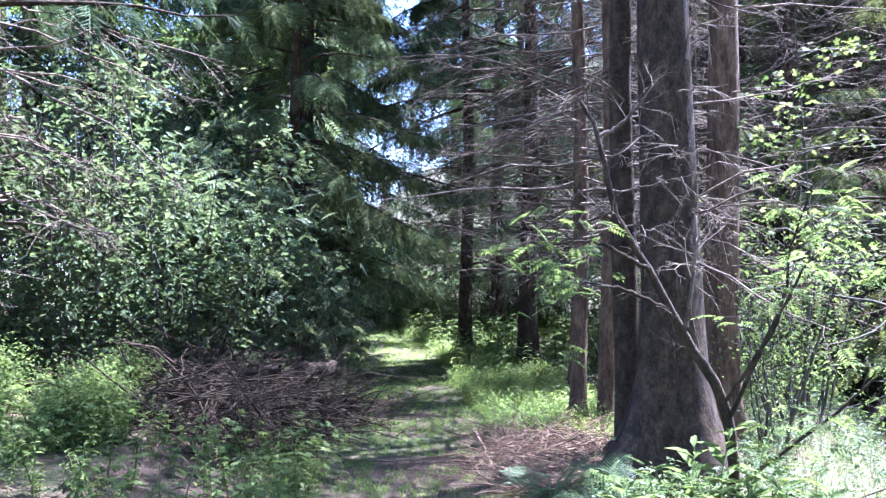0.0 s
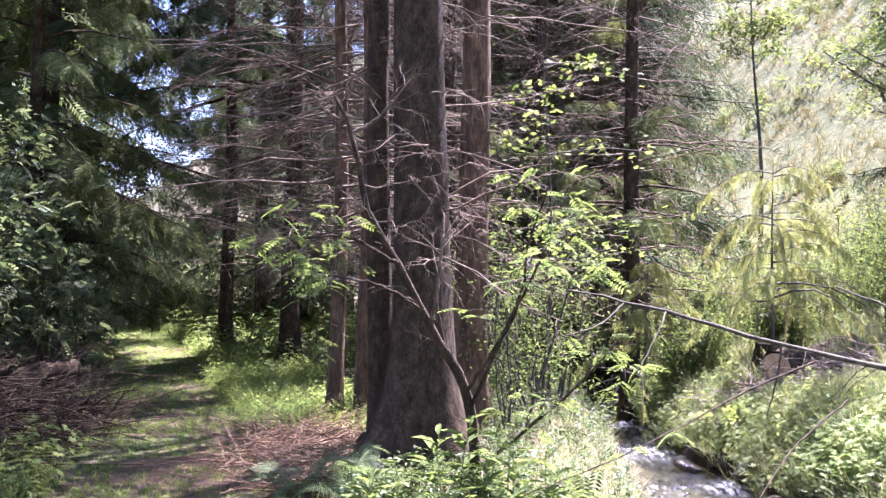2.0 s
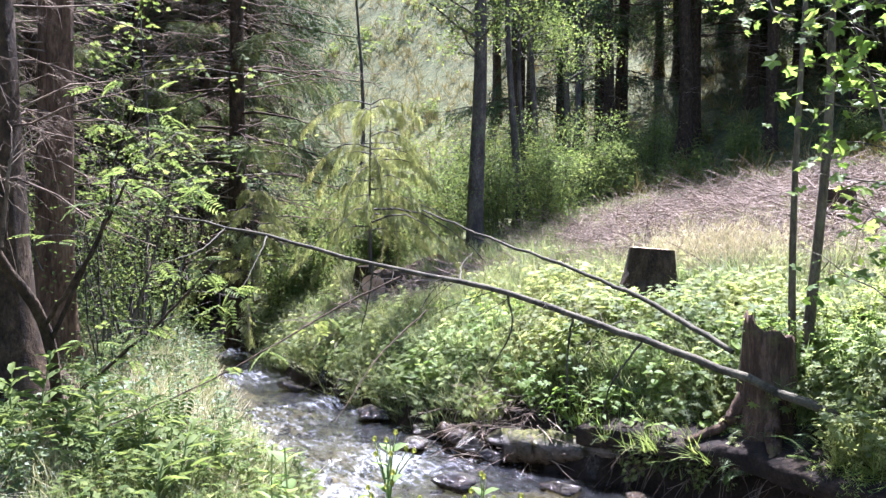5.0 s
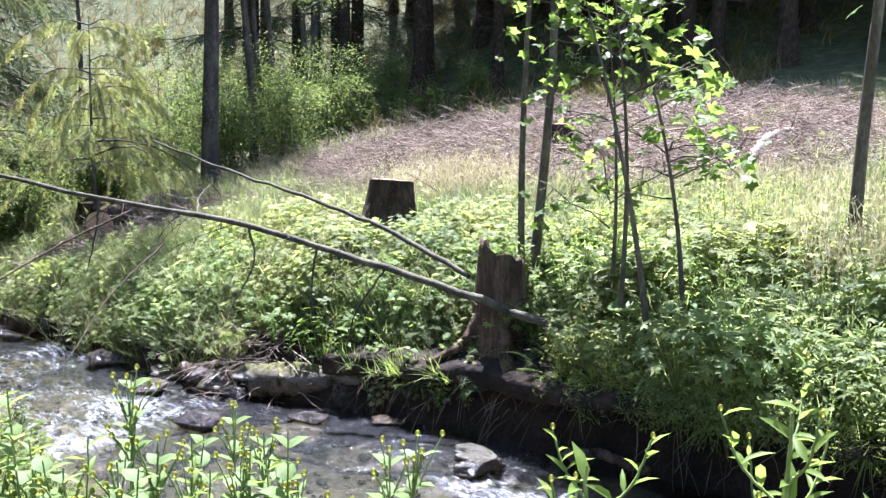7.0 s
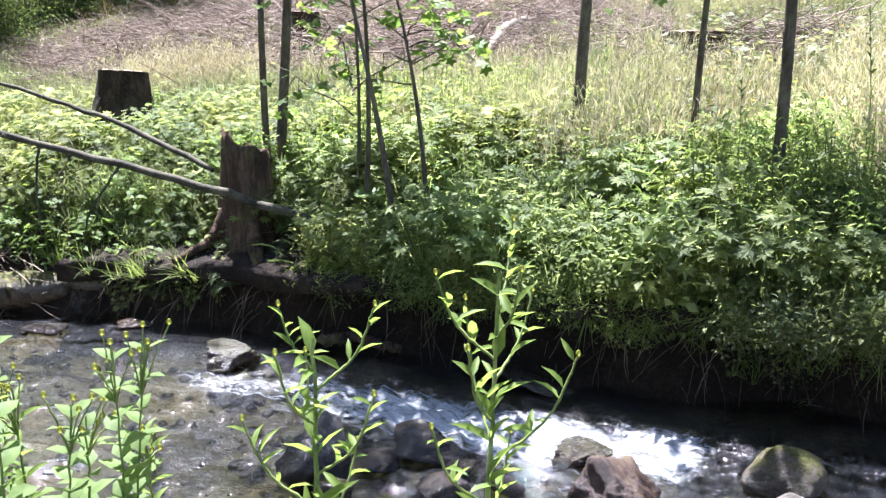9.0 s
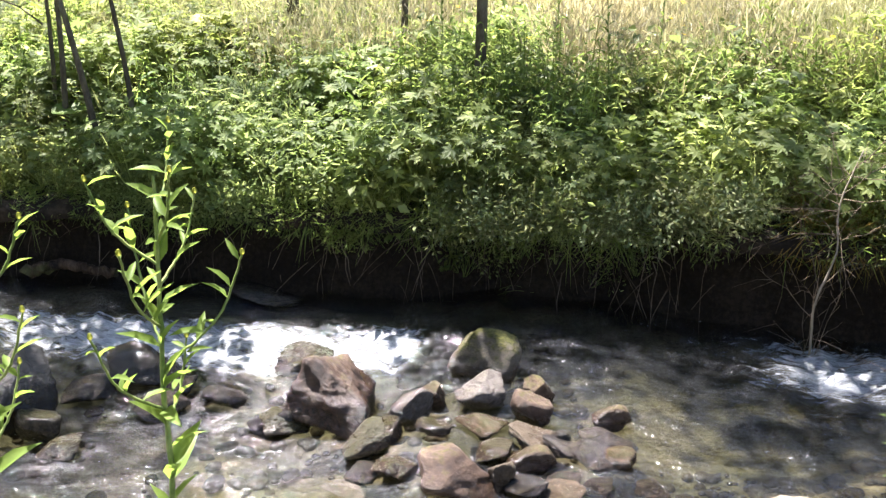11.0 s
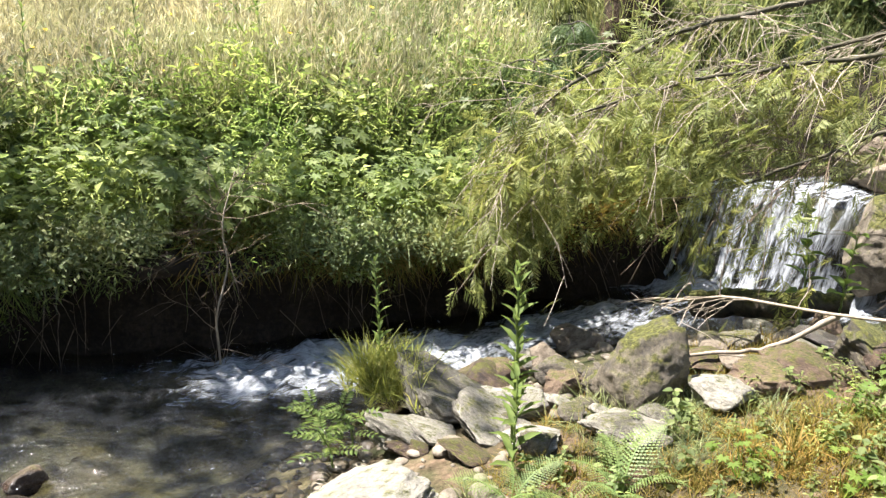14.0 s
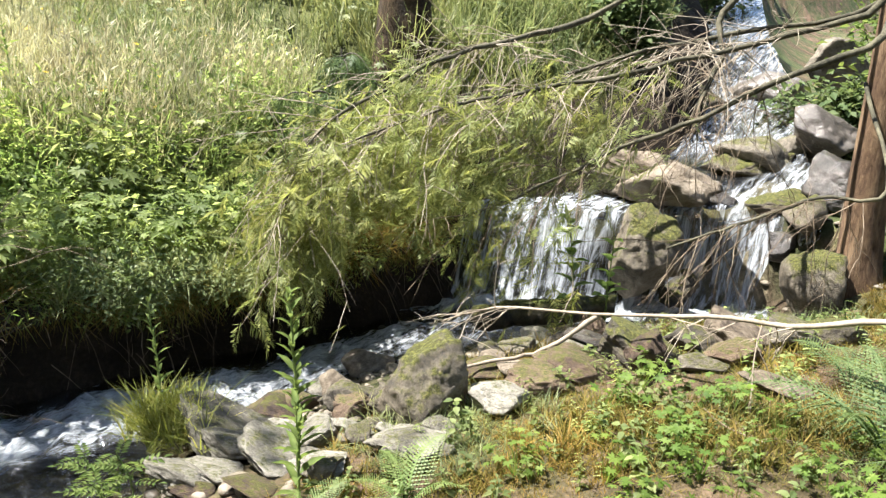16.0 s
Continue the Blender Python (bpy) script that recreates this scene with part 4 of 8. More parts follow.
boulder("flat", ROCK_WET, 3.13, -6.26, 0.51, 0.36, 0.27, 0.14, -152)
boulder("block", ROCK_GREY, 2.99, -7.38, 0.84, 0.39, 0.29, 0.25, -157)
boulder("slab", ROCK_PALE, 3.19, -2.34, -0.26, 0.60, 0.45, 0.08, -148)
boulder("slab", ROCK_PALE, 2.74, -2.27, -0.14, 0.49, 0.37, 0.07, -147)
boulder("flat", ROCK_PALE, 2.27, -2.57, -0.02, 0.29, 0.22, 0.07, -136)
boulder("round", ROCK_BROWN, 3.38, -2.71, -0.31, 0.31, 0.23, 0.12, -126)
boulder("block", ROCK_MOSS, 2.66, -2.85, -0.04, 0.26, 0.20, 0.13, -135)
boulder("flat", ROCK_TAN, 3.28, -2.98, -0.23, 0.20, 0.15, 0.14, -130)
# the big slabs round the falls
boulder("flat", ROCK_TAN, 3.27, -5.95, 0.58, 0.85, 0.45, 0.24, -30)
boulder("wedge", ROCK_MOSS, 3.22, -5.58, 0.16, 0.46, 0.46, 0.46, 20)
boulder("block", ROCK_WET, 2.37, -6.75, 0.62, 0.55, 0.45, 0.40, 10)
boulder("round", ROCK_MOSS, 2.44, -6.35, 0.48, 0.26, 0.24, 0.22, 0)
boulder("block", ROCK_GREY, 2.17, -6.95, 0.75, 0.50, 0.40, 0.34, 0)
boulder("flat", ROCK_MOSS, 3.77, -6.1, 0.52, 0.55, 0.5, 0.2, 0)
boulder("block", ROCK_WET, 4.85, -4.85, 0.05, 0.5, 0.5, 0.75, 0)
boulder("flat", ROCK_GREY, 3.17, -7.1, 0.75, 0.7, 0.4, 0.24, 0)
boulder("block", ROCK_MOSS, 4.32, -7.9, 1.1, 0.7, 0.5, 0.5, 0)
boulder("block", ROCK_WET, 2.77, -7.4, 0.95, 0.6, 0.5, 0.4, 0)
boulder("flat", ROCK_WET, 3.72, -8.3, 1.2, 0.8, 0.5, 0.3, 0)
boulder("block", ROCK_GREY, 3.52, -9.2, 1.55, 0.6, 0.5, 0.4, 0)


def cobbles():
    """Gravel and small cobbles, in the bed and along the near edge."""
    r = rng_of(5)
    bm = bmesh.new()
    bmesh.ops.create_icosphere(bm, subdivisions=2, radius=0.5)
    tv = np.array([v.co[:] for v in bm.verts])
    tt = np.array([[v.index for v in f.verts] for f in bm.faces])
    bm.free()
    tv = tv * (1 + 0.13 * ripple(tv[:, 0], tv[:, 1] + tv[:, 2], 6.0, 0.4))[:, None]
    n = 3000
    y = np.where(r.random(n) < 0.45, r.uniform(-4.6, 1.2, n), r.uniform(-6.5, 10, n))
    f = np.where((y < -1.2) & (r.random(n) < 0.45), r.uniform(-0.75, 0.1, n), r.uniform(-0.05, 0.9, n))
    f = np.where((y > -2.4) & (y < -0.5) & (f > 0.3), f * 0.4, f)
    x = shore_near(y) + (shore_far(y) - shore_near(y)) * f
    size = 0.02 + 0.075 * r.random(n) ** 2.2
    z = height(x, y) + size * 0.15
    v, t = strew(tv, tt, np.stack([x, y, z], -1), upright(n, r, 0.1), np.stack([size * r.uniform(0.8, 1.5, n), size, size * r.uniform(0.35, 0.7, n)], -1))
    solo("gravel", mesh_of("gravel", v, t), PEBBLE, "loose brown and grey pebbles on the stream bed", "gravel", kind="stuff")


PEBBLE = rock_material("pebbles", [(0.36, (0.04, 0.032, 0.02)), (0.52, (0.14, 0.115, 0.078)), (0.70, (0.30, 0.255, 0.19))], 0, 0.6)
cobbles()

# ---- foliage materials ----
SPRUCE = leafy("spruce needles", [(0.024, 0.042, 0.020), (0.044, 0.070, 0.030), (0.070, 0.10, 0.042)], 0.25, 0.75, 0.12, 1.0)
SPRUCE_LIGHT = leafy("young spruce needles", [(0.10, 0.125, 0.045), (0.16, 0.19, 0.07), (0.24, 0.265, 0.11)], 0.5, 0.55, 0.25, 1.15)
SPRUCE_MID = leafy("dull green spruce needles", [(0.040, 0.056, 0.022), (0.074, 0.098, 0.038), (0.118, 0.145, 0.056)], 0.35, 0.75, 0.06, 1.05)
BOUGH_GREEN = leafy("olive spruce needles", [(0.080, 0.102, 0.032), (0.135, 0.162, 0.052), (0.21, 0.23, 0.085)], 0.42, 0.55, 0.3, 1.25)
LEAF = leafy("broad leaves", [(0.046, 0.074, 0.02), (0.08, 0.118, 0.033), (0.13, 0.168, 0.055)], 0.45, 0.65, 0.12, 1.35)
LEAF_DARK = leafy("thicket leaves", [(0.042, 0.068, 0.028), (0.076, 0.110, 0.046), (0.110, 0.145, 0.068)], 0.42, 0.65, 0.15, 1.2)
LEAF_SHADE = leafy("shaded feathery leaves", [(0.06, 0.09, 0.042), (0.10, 0.138, 0.066), (0.15, 0.19, 0.10)], 0.42, 0.6, 0.3, 1.2)
LEAF_BRIGHT = leafy("sunlit young leaves", [(0.062, 0.11, 0.022), (0.105, 0.165, 0.034), (0.16, 0.22, 0.055)], 0.55, 0.5, 0.25, 1.4, (1.12, 1.03, 0.9))
GRASS = leafy("meadow grass", [(0.075, 0.105, 0.042), (0.13, 0.165, 0.07), (0.21, 0.235, 0.115)], 0.38, 0.5, 0.3, 1.05)
GRASS_DEEP = leafy("lush bank grass", [(0.064, 0.105, 0.028), (0.115, 0.168, 0.048), (0.18, 0.23, 0.08)], 0.55, 0.55, 0.25, 1.6)
TUSSOCK = leafy("yellow-green tussock blades", [(0.09, 0.11, 0.022), (0.16, 0.185, 0.035), (0.25, 0.25, 0.07)], 0.45, 0.5, 0.3, 1.3)
HAY = leafy("dry seeding grass", [(0.23, 0.205, 0.122), (0.35, 0.31, 0.195), (0.47, 0.42, 0.285)], 0.35, 0.6, 0.2, 0.95, (0.88, 1.0, 0.9))
MOSSY = leafy("golden moss and short grass", [(0.062, 0.074, 0.016), (0.13, 0.118, 0.030), (0.21, 0.155, 0.052)], 0.35, 0.7, 0.1, 1.0, (1.25, 0.98, 0.85))
HERB = leafy("bank herbs", [(0.072, 0.104, 0.038), (0.13, 0.172, 0.062), (0.215, 0.26, 0.11)], 0.6, 0.55, 0.25, 1.6)
HERB_PALE = leafy("pale bank herbs", [(0.075, 0.125, 0.04), (0.11, 0.17, 0.055), (0.16, 0.22, 0.085)], 0.5, 0.6, 0.25, 1.4)
FERN = leafy("fern fronds", [(0.05, 0.085, 0.034), (0.085, 0.128, 0.05), (0.12, 0.165, 0.075)], 0.42, 0.5, 0.3, 1.15)
FERN_PALE = leafy("pale fern fronds", [(0.095, 0.145, 0.045), (0.145, 0.20, 0.065)], 0.45, 0.5, 0.3, 1.0)
YELLOW = leafy("yellow petals", [(0.75, 0.52, 0.02), (0.85, 0.62, 0.05)], 0.3, 0.6, 0.2, 0.8)
HILL = leafy("hillside grass", [(0.082, 0.078, 0.026), (0.135, 0.124, 0.044), (0.195, 0.172, 0.072)], 0.15, 0.7, 0.1, 1.0)
STALK = surface("green stalks", [(0.3, (0.075, 0.112, 0.025)), (0.5, (0.150, 0.200, 0.050)), (0.75, (0.275, 0.300, 0.100))], 9, 0.6, 0.2, 0.004)

SPRAY, SPRAY_FINE, SPRAY_FULL = spray_tmpl(1, 5, 0.3), spray_tmpl(3, 9, 0.35), spray_tmpl(6, 11, 0.34, 0.04)
SPRAY_SOFT = spray_tmpl(8, 7, 0.2, 0.05)
SMALL = small_leaf()


def trunk_mesh(seed, h, r0, sides=16, rings=26, flare=0.9, wob=0.05, bend=(0, 0), tip=0.12):
    """A tapering trunk with a root flare, ribs and a slightly uneven line."""
    r = rng_of(seed)
    f = np.linspace(0, 1, rings) ** 1.6
    z = f * h
    ph = r.uniform(0, 6.3, 6)
    cx = wob * (np.sin(z * 0.9 + ph[0]) - np.sin(ph[0])) + bend[0] * f ** 2
    cy = wob * (np.sin(z * 0.7 + ph[1]) - np.sin(ph[1])) + bend[1] * f ** 2
    a = np.arange(sides) * 2 * np.pi / sides
    rad = r0 * (1 - (1 - tip) * f)
    lobes = 0.5 + 0.5 * np.cos(4 * a + ph[2]) * 0.8 + 0.2 * np.cos(3 * a + ph[3])
    R = rad[:, None] * (1 + flare * np.exp(-z / (r0 * 1.6))[:, None] * (0.25 + lobes[None]) + 0.035 * np.sin(5 * a + z[:, None] * 0.8 + ph[4]))
    R = R * (1 + r.normal(0, 0.012, R.shape))
    v = np.stack([cx[:, None] + R * np.cos(a), cy[:, None] + R * np.sin(a), np.repeat((z - 0.25 * (f == 0))[:, None], sides, 1)], -1)
    j = np.arange(sides)
    k = (j + 1) % sides
    quad = np.concatenate([np.stack([j, k, k + sides], -1), np.stack([j, k + sides, j + sides], -1)])
    t = (quad[None] + (np.arange(rings - 1) * sides)[:, None, None]).reshape(-1, 3)
    return mesh_of("trunk", v.reshape(-1, 3), t)


def ring_dirs(az, rise):
    return np.stack([np.cos(az), np.sin(az), rise], -1)


def dead_limbs(r, n, z0, z1, length, r0, twigs=7, sag=0.12):
    """Bare limbs with bare twigs."""
    s = Soup()
    z = r.uniform(z0, z1, n)
    az = r.uniform(0, 2 * np.pi, n)
    d = ring_dirs(az, r.normal(-0.02, 0.16, n))
    ln = length * r.uniform(0.35, 1.0, n)
    start = np.stack([np.cos(az) * r0 * 0.6, np.sin(az) * r0 * 0.6, z], -1)
    p = bow(start, d, ln, sag, 0.20, 6, r)
    s.add(*tubes(p, np.linspace(1, 0.25, 6)[None] * (0.004 + 0.0052 * ln)[:, None], 4))
    f = r.uniform(0.2, 0.98, (n, twigs))
    q, tan = along(p, f)
    q, tan = q.reshape(-1, 3), tan.reshape(-1, 3)
    side = unit(np.cross(tan, (0, 0, 1)) * r.choice([-1, 1], len(q))[:, None])
    td = tan * 0.75 + side * r.uniform(0.4, 1.0, (len(q), 1)) + np.array((0, 0, 1)) * r.normal(-0.12, 0.25, (len(q), 1))
    tl = np.repeat(ln, twigs) * r.uniform(0.10, 0.42, len(q))
    tp = bow(q, td, tl, 0.12, 0.16, 4, r)
    s.add(*tubes(tp, np.linspace(1, 0.35, 4)[None] * np.full((len(q), 1), 0.0032), 3))
    q2, t2 = along(tp, r.uniform(0.2, 0.95, (len(q), 3)))
    q2, t2 = q2.reshape(-1, 3), t2.reshape(-1, 3)
    p3 = bow(q2, t2 + r.normal(0, 0.5, t2.shape), np.repeat(tl, 3) * r.uniform(0.25, 0.6, len(q2)), 0.3, 0.1, 3, r)
    s.add(*tubes(p3, np.linspace(1, 0.4, 3)[None] * np.full((len(q2), 1), 0.0021), 3))
    return s.mesh("dead_branch")


def live_limbs(r, n, z0, z1, h, reach, r0, sprays=22, size=0.5, tmpl=SPRAY, sag=0.22, near=0.18):
    """Green spruce limbs: a bough mesh and a mesh of needle sprays."""
    wood, green = Soup(), Soup()
    z = np.sort(r.uniform(z0, z1, n))
    az = np.arange(n) * 2.4 + r.normal(0, 0.4, n)
    ln = reach * np.clip((h - z) / (h - z0), 0.12, 1) ** 0.8 * r.uniform(0.7, 1.1, n)
    start = np.stack([np.cos(az) * r0 * 0.5, np.sin(az) * r0 * 0.5, z], -1)
    p = bow(start, ring_dirs(az, r.normal(0.02, 0.12, n)), ln, sag, 0.06, 6, r)
    p[:, -1, 2] += 0.05 * ln
    wood.add(*tubes(p, np.linspace(1, 0.2, 6)[None] * (0.01 + 0.009 * ln)[:, None], 4))
    f = near + (1 - near) * r.random((n, sprays)) ** 0.8
    q, tan = along(p, f)
    k = n * sprays
    q, tan = q.reshape(-1, 3), tan.reshape(-1, 3)
    side = np.cross(tan, (0, 0, 1)) * r.choice([-1, 1], k)[:, None]
    d = tan * r.uniform(0.3, 0.9, (k, 1)) + side * r.uniform(0.2, 1.0, (k, 1)) - np.array((0, 0, 1)) * r.uniform(0.1, 0.9, (k, 1))
    sz = size * (1.15 - 0.5 * f.ravel()) * r.uniform(0.6, 1.2, k)
    green.add(*strew(*tmpl, q, frames(d, r.normal(0, 0.5, k)), sz))
    return wood.mesh("branchwork"), green.mesh("crown", False)


def leaf_cloud(r, ends, per, spread, size, tmpl=SMALL, flat=0.35):
    """Leaves strewn round twig ends."""
    n = len(ends) * per
    pos = np.repeat(ends, per, 0) + r.normal(0, 1, (n, 3)) * np.array((spread, spread, spread * 0.75))
    a = r.uniform(0, 2 * np.pi, n)
    d = ring_dirs(a, r.normal(-0.25, flat, n))
    return strew(*tmpl, pos, frames(d, r.normal(0, 0.6, n)), size * r.uniform(0.6, 1.25, n))


def broad_tree(name, label, seed, x, y, h, r0, crown_from, reach, limbs, per, size, mat, bark, tmpl=SMALL, bend=(0, 0), group="", category="tree", twigs=6):
    """A broad-leaved tree: trunk, limbs and a crown of loose leaf clumps."""
    r = rng_of(seed)
    t = thing(name, label, category, group, at=(x, y, float(height(x, y))))
    part("trunk", trunk_mesh(seed, h, r0, 9, 16, 0.35, 0.08, bend), bark, t)
    s = Soup()
    z = r.uniform(crown_from, h * 0.97, limbs)
    fz = (z / h)
    az = np.arange(limbs) * 2.4 + r.normal(0, 0.5, limbs)
    ln = reach * (1.1 - 0.65 * (z - crown_from) / max(0.1, h - crown_from)) * r.uniform(0.6, 1.1, limbs)
    start = np.stack([bend[0] * fz ** 2, bend[1] * fz ** 2, z], -1)
    p = bow(start, ring_dirs(az, r.uniform(0.15, 0.8, limbs)), ln, 0.1, 0.16, 5, r)
    s.add(*tubes(p, np.linspace(1, 0.3, 5)[None] * (0.004 + r0 * 0.16 * ln / reach)[:, None], 4))
    q, tan = along(p, r.uniform(0.35, 1.0, (limbs, twigs)))
    q, tan = q.reshape(-1, 3), tan.reshape(-1, 3)
    tp = bow(q, tan + r.normal(0, 0.6, tan.shape), np.repeat(ln, twigs) * r.uniform(0.15, 0.4, len(q)), 0.15, 0.1, 3, r)
    s.add(*tubes(tp, np.linspace(1, 0.4, 3)[None] * np.full((len(q), 1), 0.005), 3))
    tagged(part("branchwork", s.mesh("branchwork"), bark, t), kind="stuff")
    ends = np.concatenate([tp[:, 1], tp[:, 2]])
    tagged(part("crown", mesh_of("crown", *leaf_cloud(r, ends, per, reach * 0.10 + 0.04, size, tmpl), False), mat, t), kind="stuff")
    return t


def bush(name, label, seed, x, y, h, spread, stems, per, size, mat, bark, tmpl=SMALL, group="", category="shrub", low=0.25):
    """A shrub of many stems, leafy from low down."""
    r = rng_of(seed)
    t = thing(name, label, category, group, at=(x, y, float(height(x, y)) - 0.03))
    s = Soup()
    a = r.uniform(0, 2 * np.pi, stems)
    lean = r.uniform(0.05, 1.0, stems) * spread / h
    start = np.stack([np.cos(a) * 0.12 * spread, np.sin(a) * 0.12 * spread, np.zeros(stems)], -1) * r.uniform(0.2, 2.2, (stems, 1))
    p = bow(start, np.stack([np.cos(a) * lean, np.sin(a) * lean, np.ones(stems)], -1), h * r.uniform(0.6, 1.05, stems), 0.06, 0.13, 6, r)
    s.add(*tubes(p, np.linspace(1, 0.25, 6)[None] * (0.006 + 0.006 * h * r.random(stems))[:, None], 4))
    tw = 9
    q, tan = along(p, r.uniform(low, 1.0, (stems, tw)))
    q, tan = q.reshape(-1, 3), tan.reshape(-1, 3)
    tp = bow(q, tan * 0.5 + r.normal(0, 0.7, tan.shape), h * r.uniform(0.08, 0.22, len(q)), 0.2, 0.1, 3, r)
    s.add(*tubes(tp, np.linspace(1, 0.4, 3)[None] * np.full((len(q), 1), 0.004), 3))
    tagged(part("branchwork", s.mesh("branchwork"), bark, t), kind="stuff")
    ends = np.concatenate([tp[:, 1], tp[:, 2]])
    tagged(part("foliage", mesh_of("foliage", *leaf_cloud(r, ends, per, 0.09 + 0.03 * h, size, tmpl), False), mat, t), kind="stuff")
    return t


def spruce(name, label, seed, x, y, h, r0, dead=None, live=None, bark=BARK, flare=0.9, group="spruce trees", sides=16, bend=(0, 0), green=SPRUCE, close=False):
    """A spruce: bare trunk below with dead limbs, green boughs above."""
    r = rng_of(seed)
    t = thing(name, label, "tree", group, at=(x, y, float(height(x, y))))
    part("trunk", trunk_mesh(seed, h, r0, sides, 26, flare, 0.03, bend), bark, t)
    if dead:
        if close:
            for _ in range(dead[0]):
                part("dead_branch", dead_limbs(r, 1, *dead[1:4], r0, *dead[4:]), DEADWOOD, t)
        else:
            tagged(part("dead_branch", dead_limbs(r, *dead[:4], r0, *dead[4:]), DEADWOOD, t, "bare grey-brown dead branches"), kind="stuff")
    if live:
        wood, needles = live_limbs(r, live[0], live[1], h * 0.99, h, live[2], r0, *live[3:])
        tagged(part("branchwork", wood, bark, t), kind="stuff")
        tagged(part("crown", needles, green, t), kind="stuff")
    return t


# ---- the spruces by the path ----
spruce("spruce_tree", "old spruce with a thick grey-brown trunk and flared mossy roots", 11, 0.86, 7.22, 15, 0.262, (46, 1.7, 6.5, 1.5), (46, 6.2, 2.7, 12, 0.6), sides=28, flare=2.1, close=True)
spruce("spruce_tree", "spruce trunk grown close against a thicker old one", 12, 0.57, 7.61, 14, 0.12, (22, 2.0, 6.0, 1.3), (20, 6.5, 2.2, 9, 0.55), flare=0.5, close=True)
spruce("spruce_tree", "straight slender spruce with reddish flaking bark", 13, 0.21, 9.63, 13, 0.09, (70, 1.8, 7.0, 2.4), (46, 6.2, 2.6, 11, 0.6), BARK_PINK, 0.7, close=True)
spruce("spruce_tree", "straight slender spruce with reddish flaking bark", 14, 0.50, 9.52, 13, 0.085, (50, 1.8, 7.0, 2.0), (40, 6.2, 2.4, 11, 0.6), BARK_PINK, 0.5, close=True)
spruce("spruce_tree", "tall spruce with a reddish-brown trunk and short dead stubs", 15, 1.56, 8.75, 15, 0.185, (46, 1.4, 7.0, 1.5), (44, 6.0, 2.6, 11, 0.6), BARK_PINK, 0.4, sides=20, close=True)
spruce("spruce_tree", "grey spruce beside the track with many dead boughs", 16, -0.40, 14.9, 15, 0.17, (125, 1.6, 9.0, 3.0, 15), (46, 7.2, 2.8, 12, 0.65), close=True)
spruce("spruce_tree", "spruce with reddish dead twigs hanging over the track", 17, 0.3, 12.4, 14, 0.11, (135, 1.9, 8.0, 2.8, 15), (42, 6.8, 2.7, 12, 0.65), BARK_PINK, close=True)
# dark boughs over the left of the track
spruce("spruce_tree", "dark spruce with long drooping green boughs", 18, -4.6, 15.8, 16, 0.20, (26, 1.2, 4.0, 2.0), (90, 3.0, 3.6, 50, 0.6, SPRAY_FULL, 0.30), sides=12)
spruce("spruce_tree", "dark dense spruce, its long boughs hanging beside the track", 22, -3.9, 12.9, 13, 0.11, (20, 1.0, 3.0, 1.6), (100, 1.4, 2.6, 52, 0.5, SPRAY_FULL, 0.30), sides=12, green=SPRUCE_MID)
spruce("spruce_tree", "tall spruce, its dark boughs closing over the track", 23, -1.7, 17.2, 16, 0.14, (30, 1.4, 4.6, 1.8), (90, 4.6, 3.4, 56, 0.6, SPRAY_FULL, 0.34), sides=12)
spruce("spruce_tree", "dark spruce at the bend of the track", 20, -1.3, 22.5, 15, 0.2, (30, 1.5, 6.0, 2.4), (60, 1.2, 3.0, 30, 0.8), sides=10, close=True)
spruce("spruce_tree", "dark low-branched spruce closing the end of the track", 21, -2.6, 27.5, 14, 0.2, None, (80, 0.6, 3.0, 34, 0.9), sides=10, close=True)

# ---- copies for the woods ----
wood_a = spruce("spruce_tree", "tall dark spruce in the shaded wood", 31, 30.0, 14.0, 19, 0.24, (40, 2.0, 8.0, 2.4, 5), (56, 6.5, 3.0, 20, 0.95), sides=9)
wood_b = spruce("spruce_tree", "tall dark spruce with boughs nearly to the ground", 32, 31.0, 18.5, 17, 0.22, (20, 1.0, 3.0, 2.0, 5), (70, 2.4, 3.2, 20, 1.0), sides=9)
wood_c = spruce("spruce_tree", "slim spruce with bare grey branches among dull green boughs", 33, 6.2, 18.5, 15, 0.17, (120, 1.5, 9.0, 2.5, 9), (42, 3.0, 2.1, 24, 0.5, SPRAY_FULL, 0.22), sides=9, green=SPRUCE_MID)


def plant_copies(src, spots, seed):
    r = random.Random(seed)
    for x, y in spots:
        k = r.uniform(0.85, 1.15)
        ob = copy_thing(src, pose(x, y, float(height(x, y)) - 0.05, 0, 0, r.uniform(0, 360)))
        ob.scale = (k, k, k)


pr = random.Random(3)
edge = []
for k in range(17):
    edge.append((23.5 + pr.uniform(-1.2, 1.5) + 0.16 * k, 25 - 1.9 * k + pr.uniform(-0.7, 0.7)))
plant_copies(wood_a, edge, 1)
plant_copies(wood_b, [(x + pr.uniform(5, 8), y + pr.uniform(-1, 2)) for x, y in edge], 7)
plant_copies(wood_b, [(x + pr.uniform(10, 14), y + pr.uniform(-1, 2)) for x, y in edge[:14]], 8)
plant_copies(wood_a, [(19.2, 24.2), (21.5, 22.0), (23.8, 29), (22.4, 25.4), (25, 33)], 9)
plant_copies(wood_b, [(20.6, 25.8), (23.0, 24.0), (5.5, 22), (7.5, 26.5), (9.6, 28.5), (3.8, 28.5), (11, 32), (8.5, 32), (6.5, 35), (8.3, 21.6), (9.7, 24.8), (7.0, 19.4), (10.2, 27.0), (4.6, 21.6)], 10)
plant_copies(wood_b, [(x + pr.uniform(3, 6), y + pr.uniform(-1, 2)) for x, y in edge[:12]], 2)
plant_copies(wood_a, [(x + pr.uniform(7, 10), y + pr.uniform(-1, 2)) for x, y in edge[:12:2]], 3)
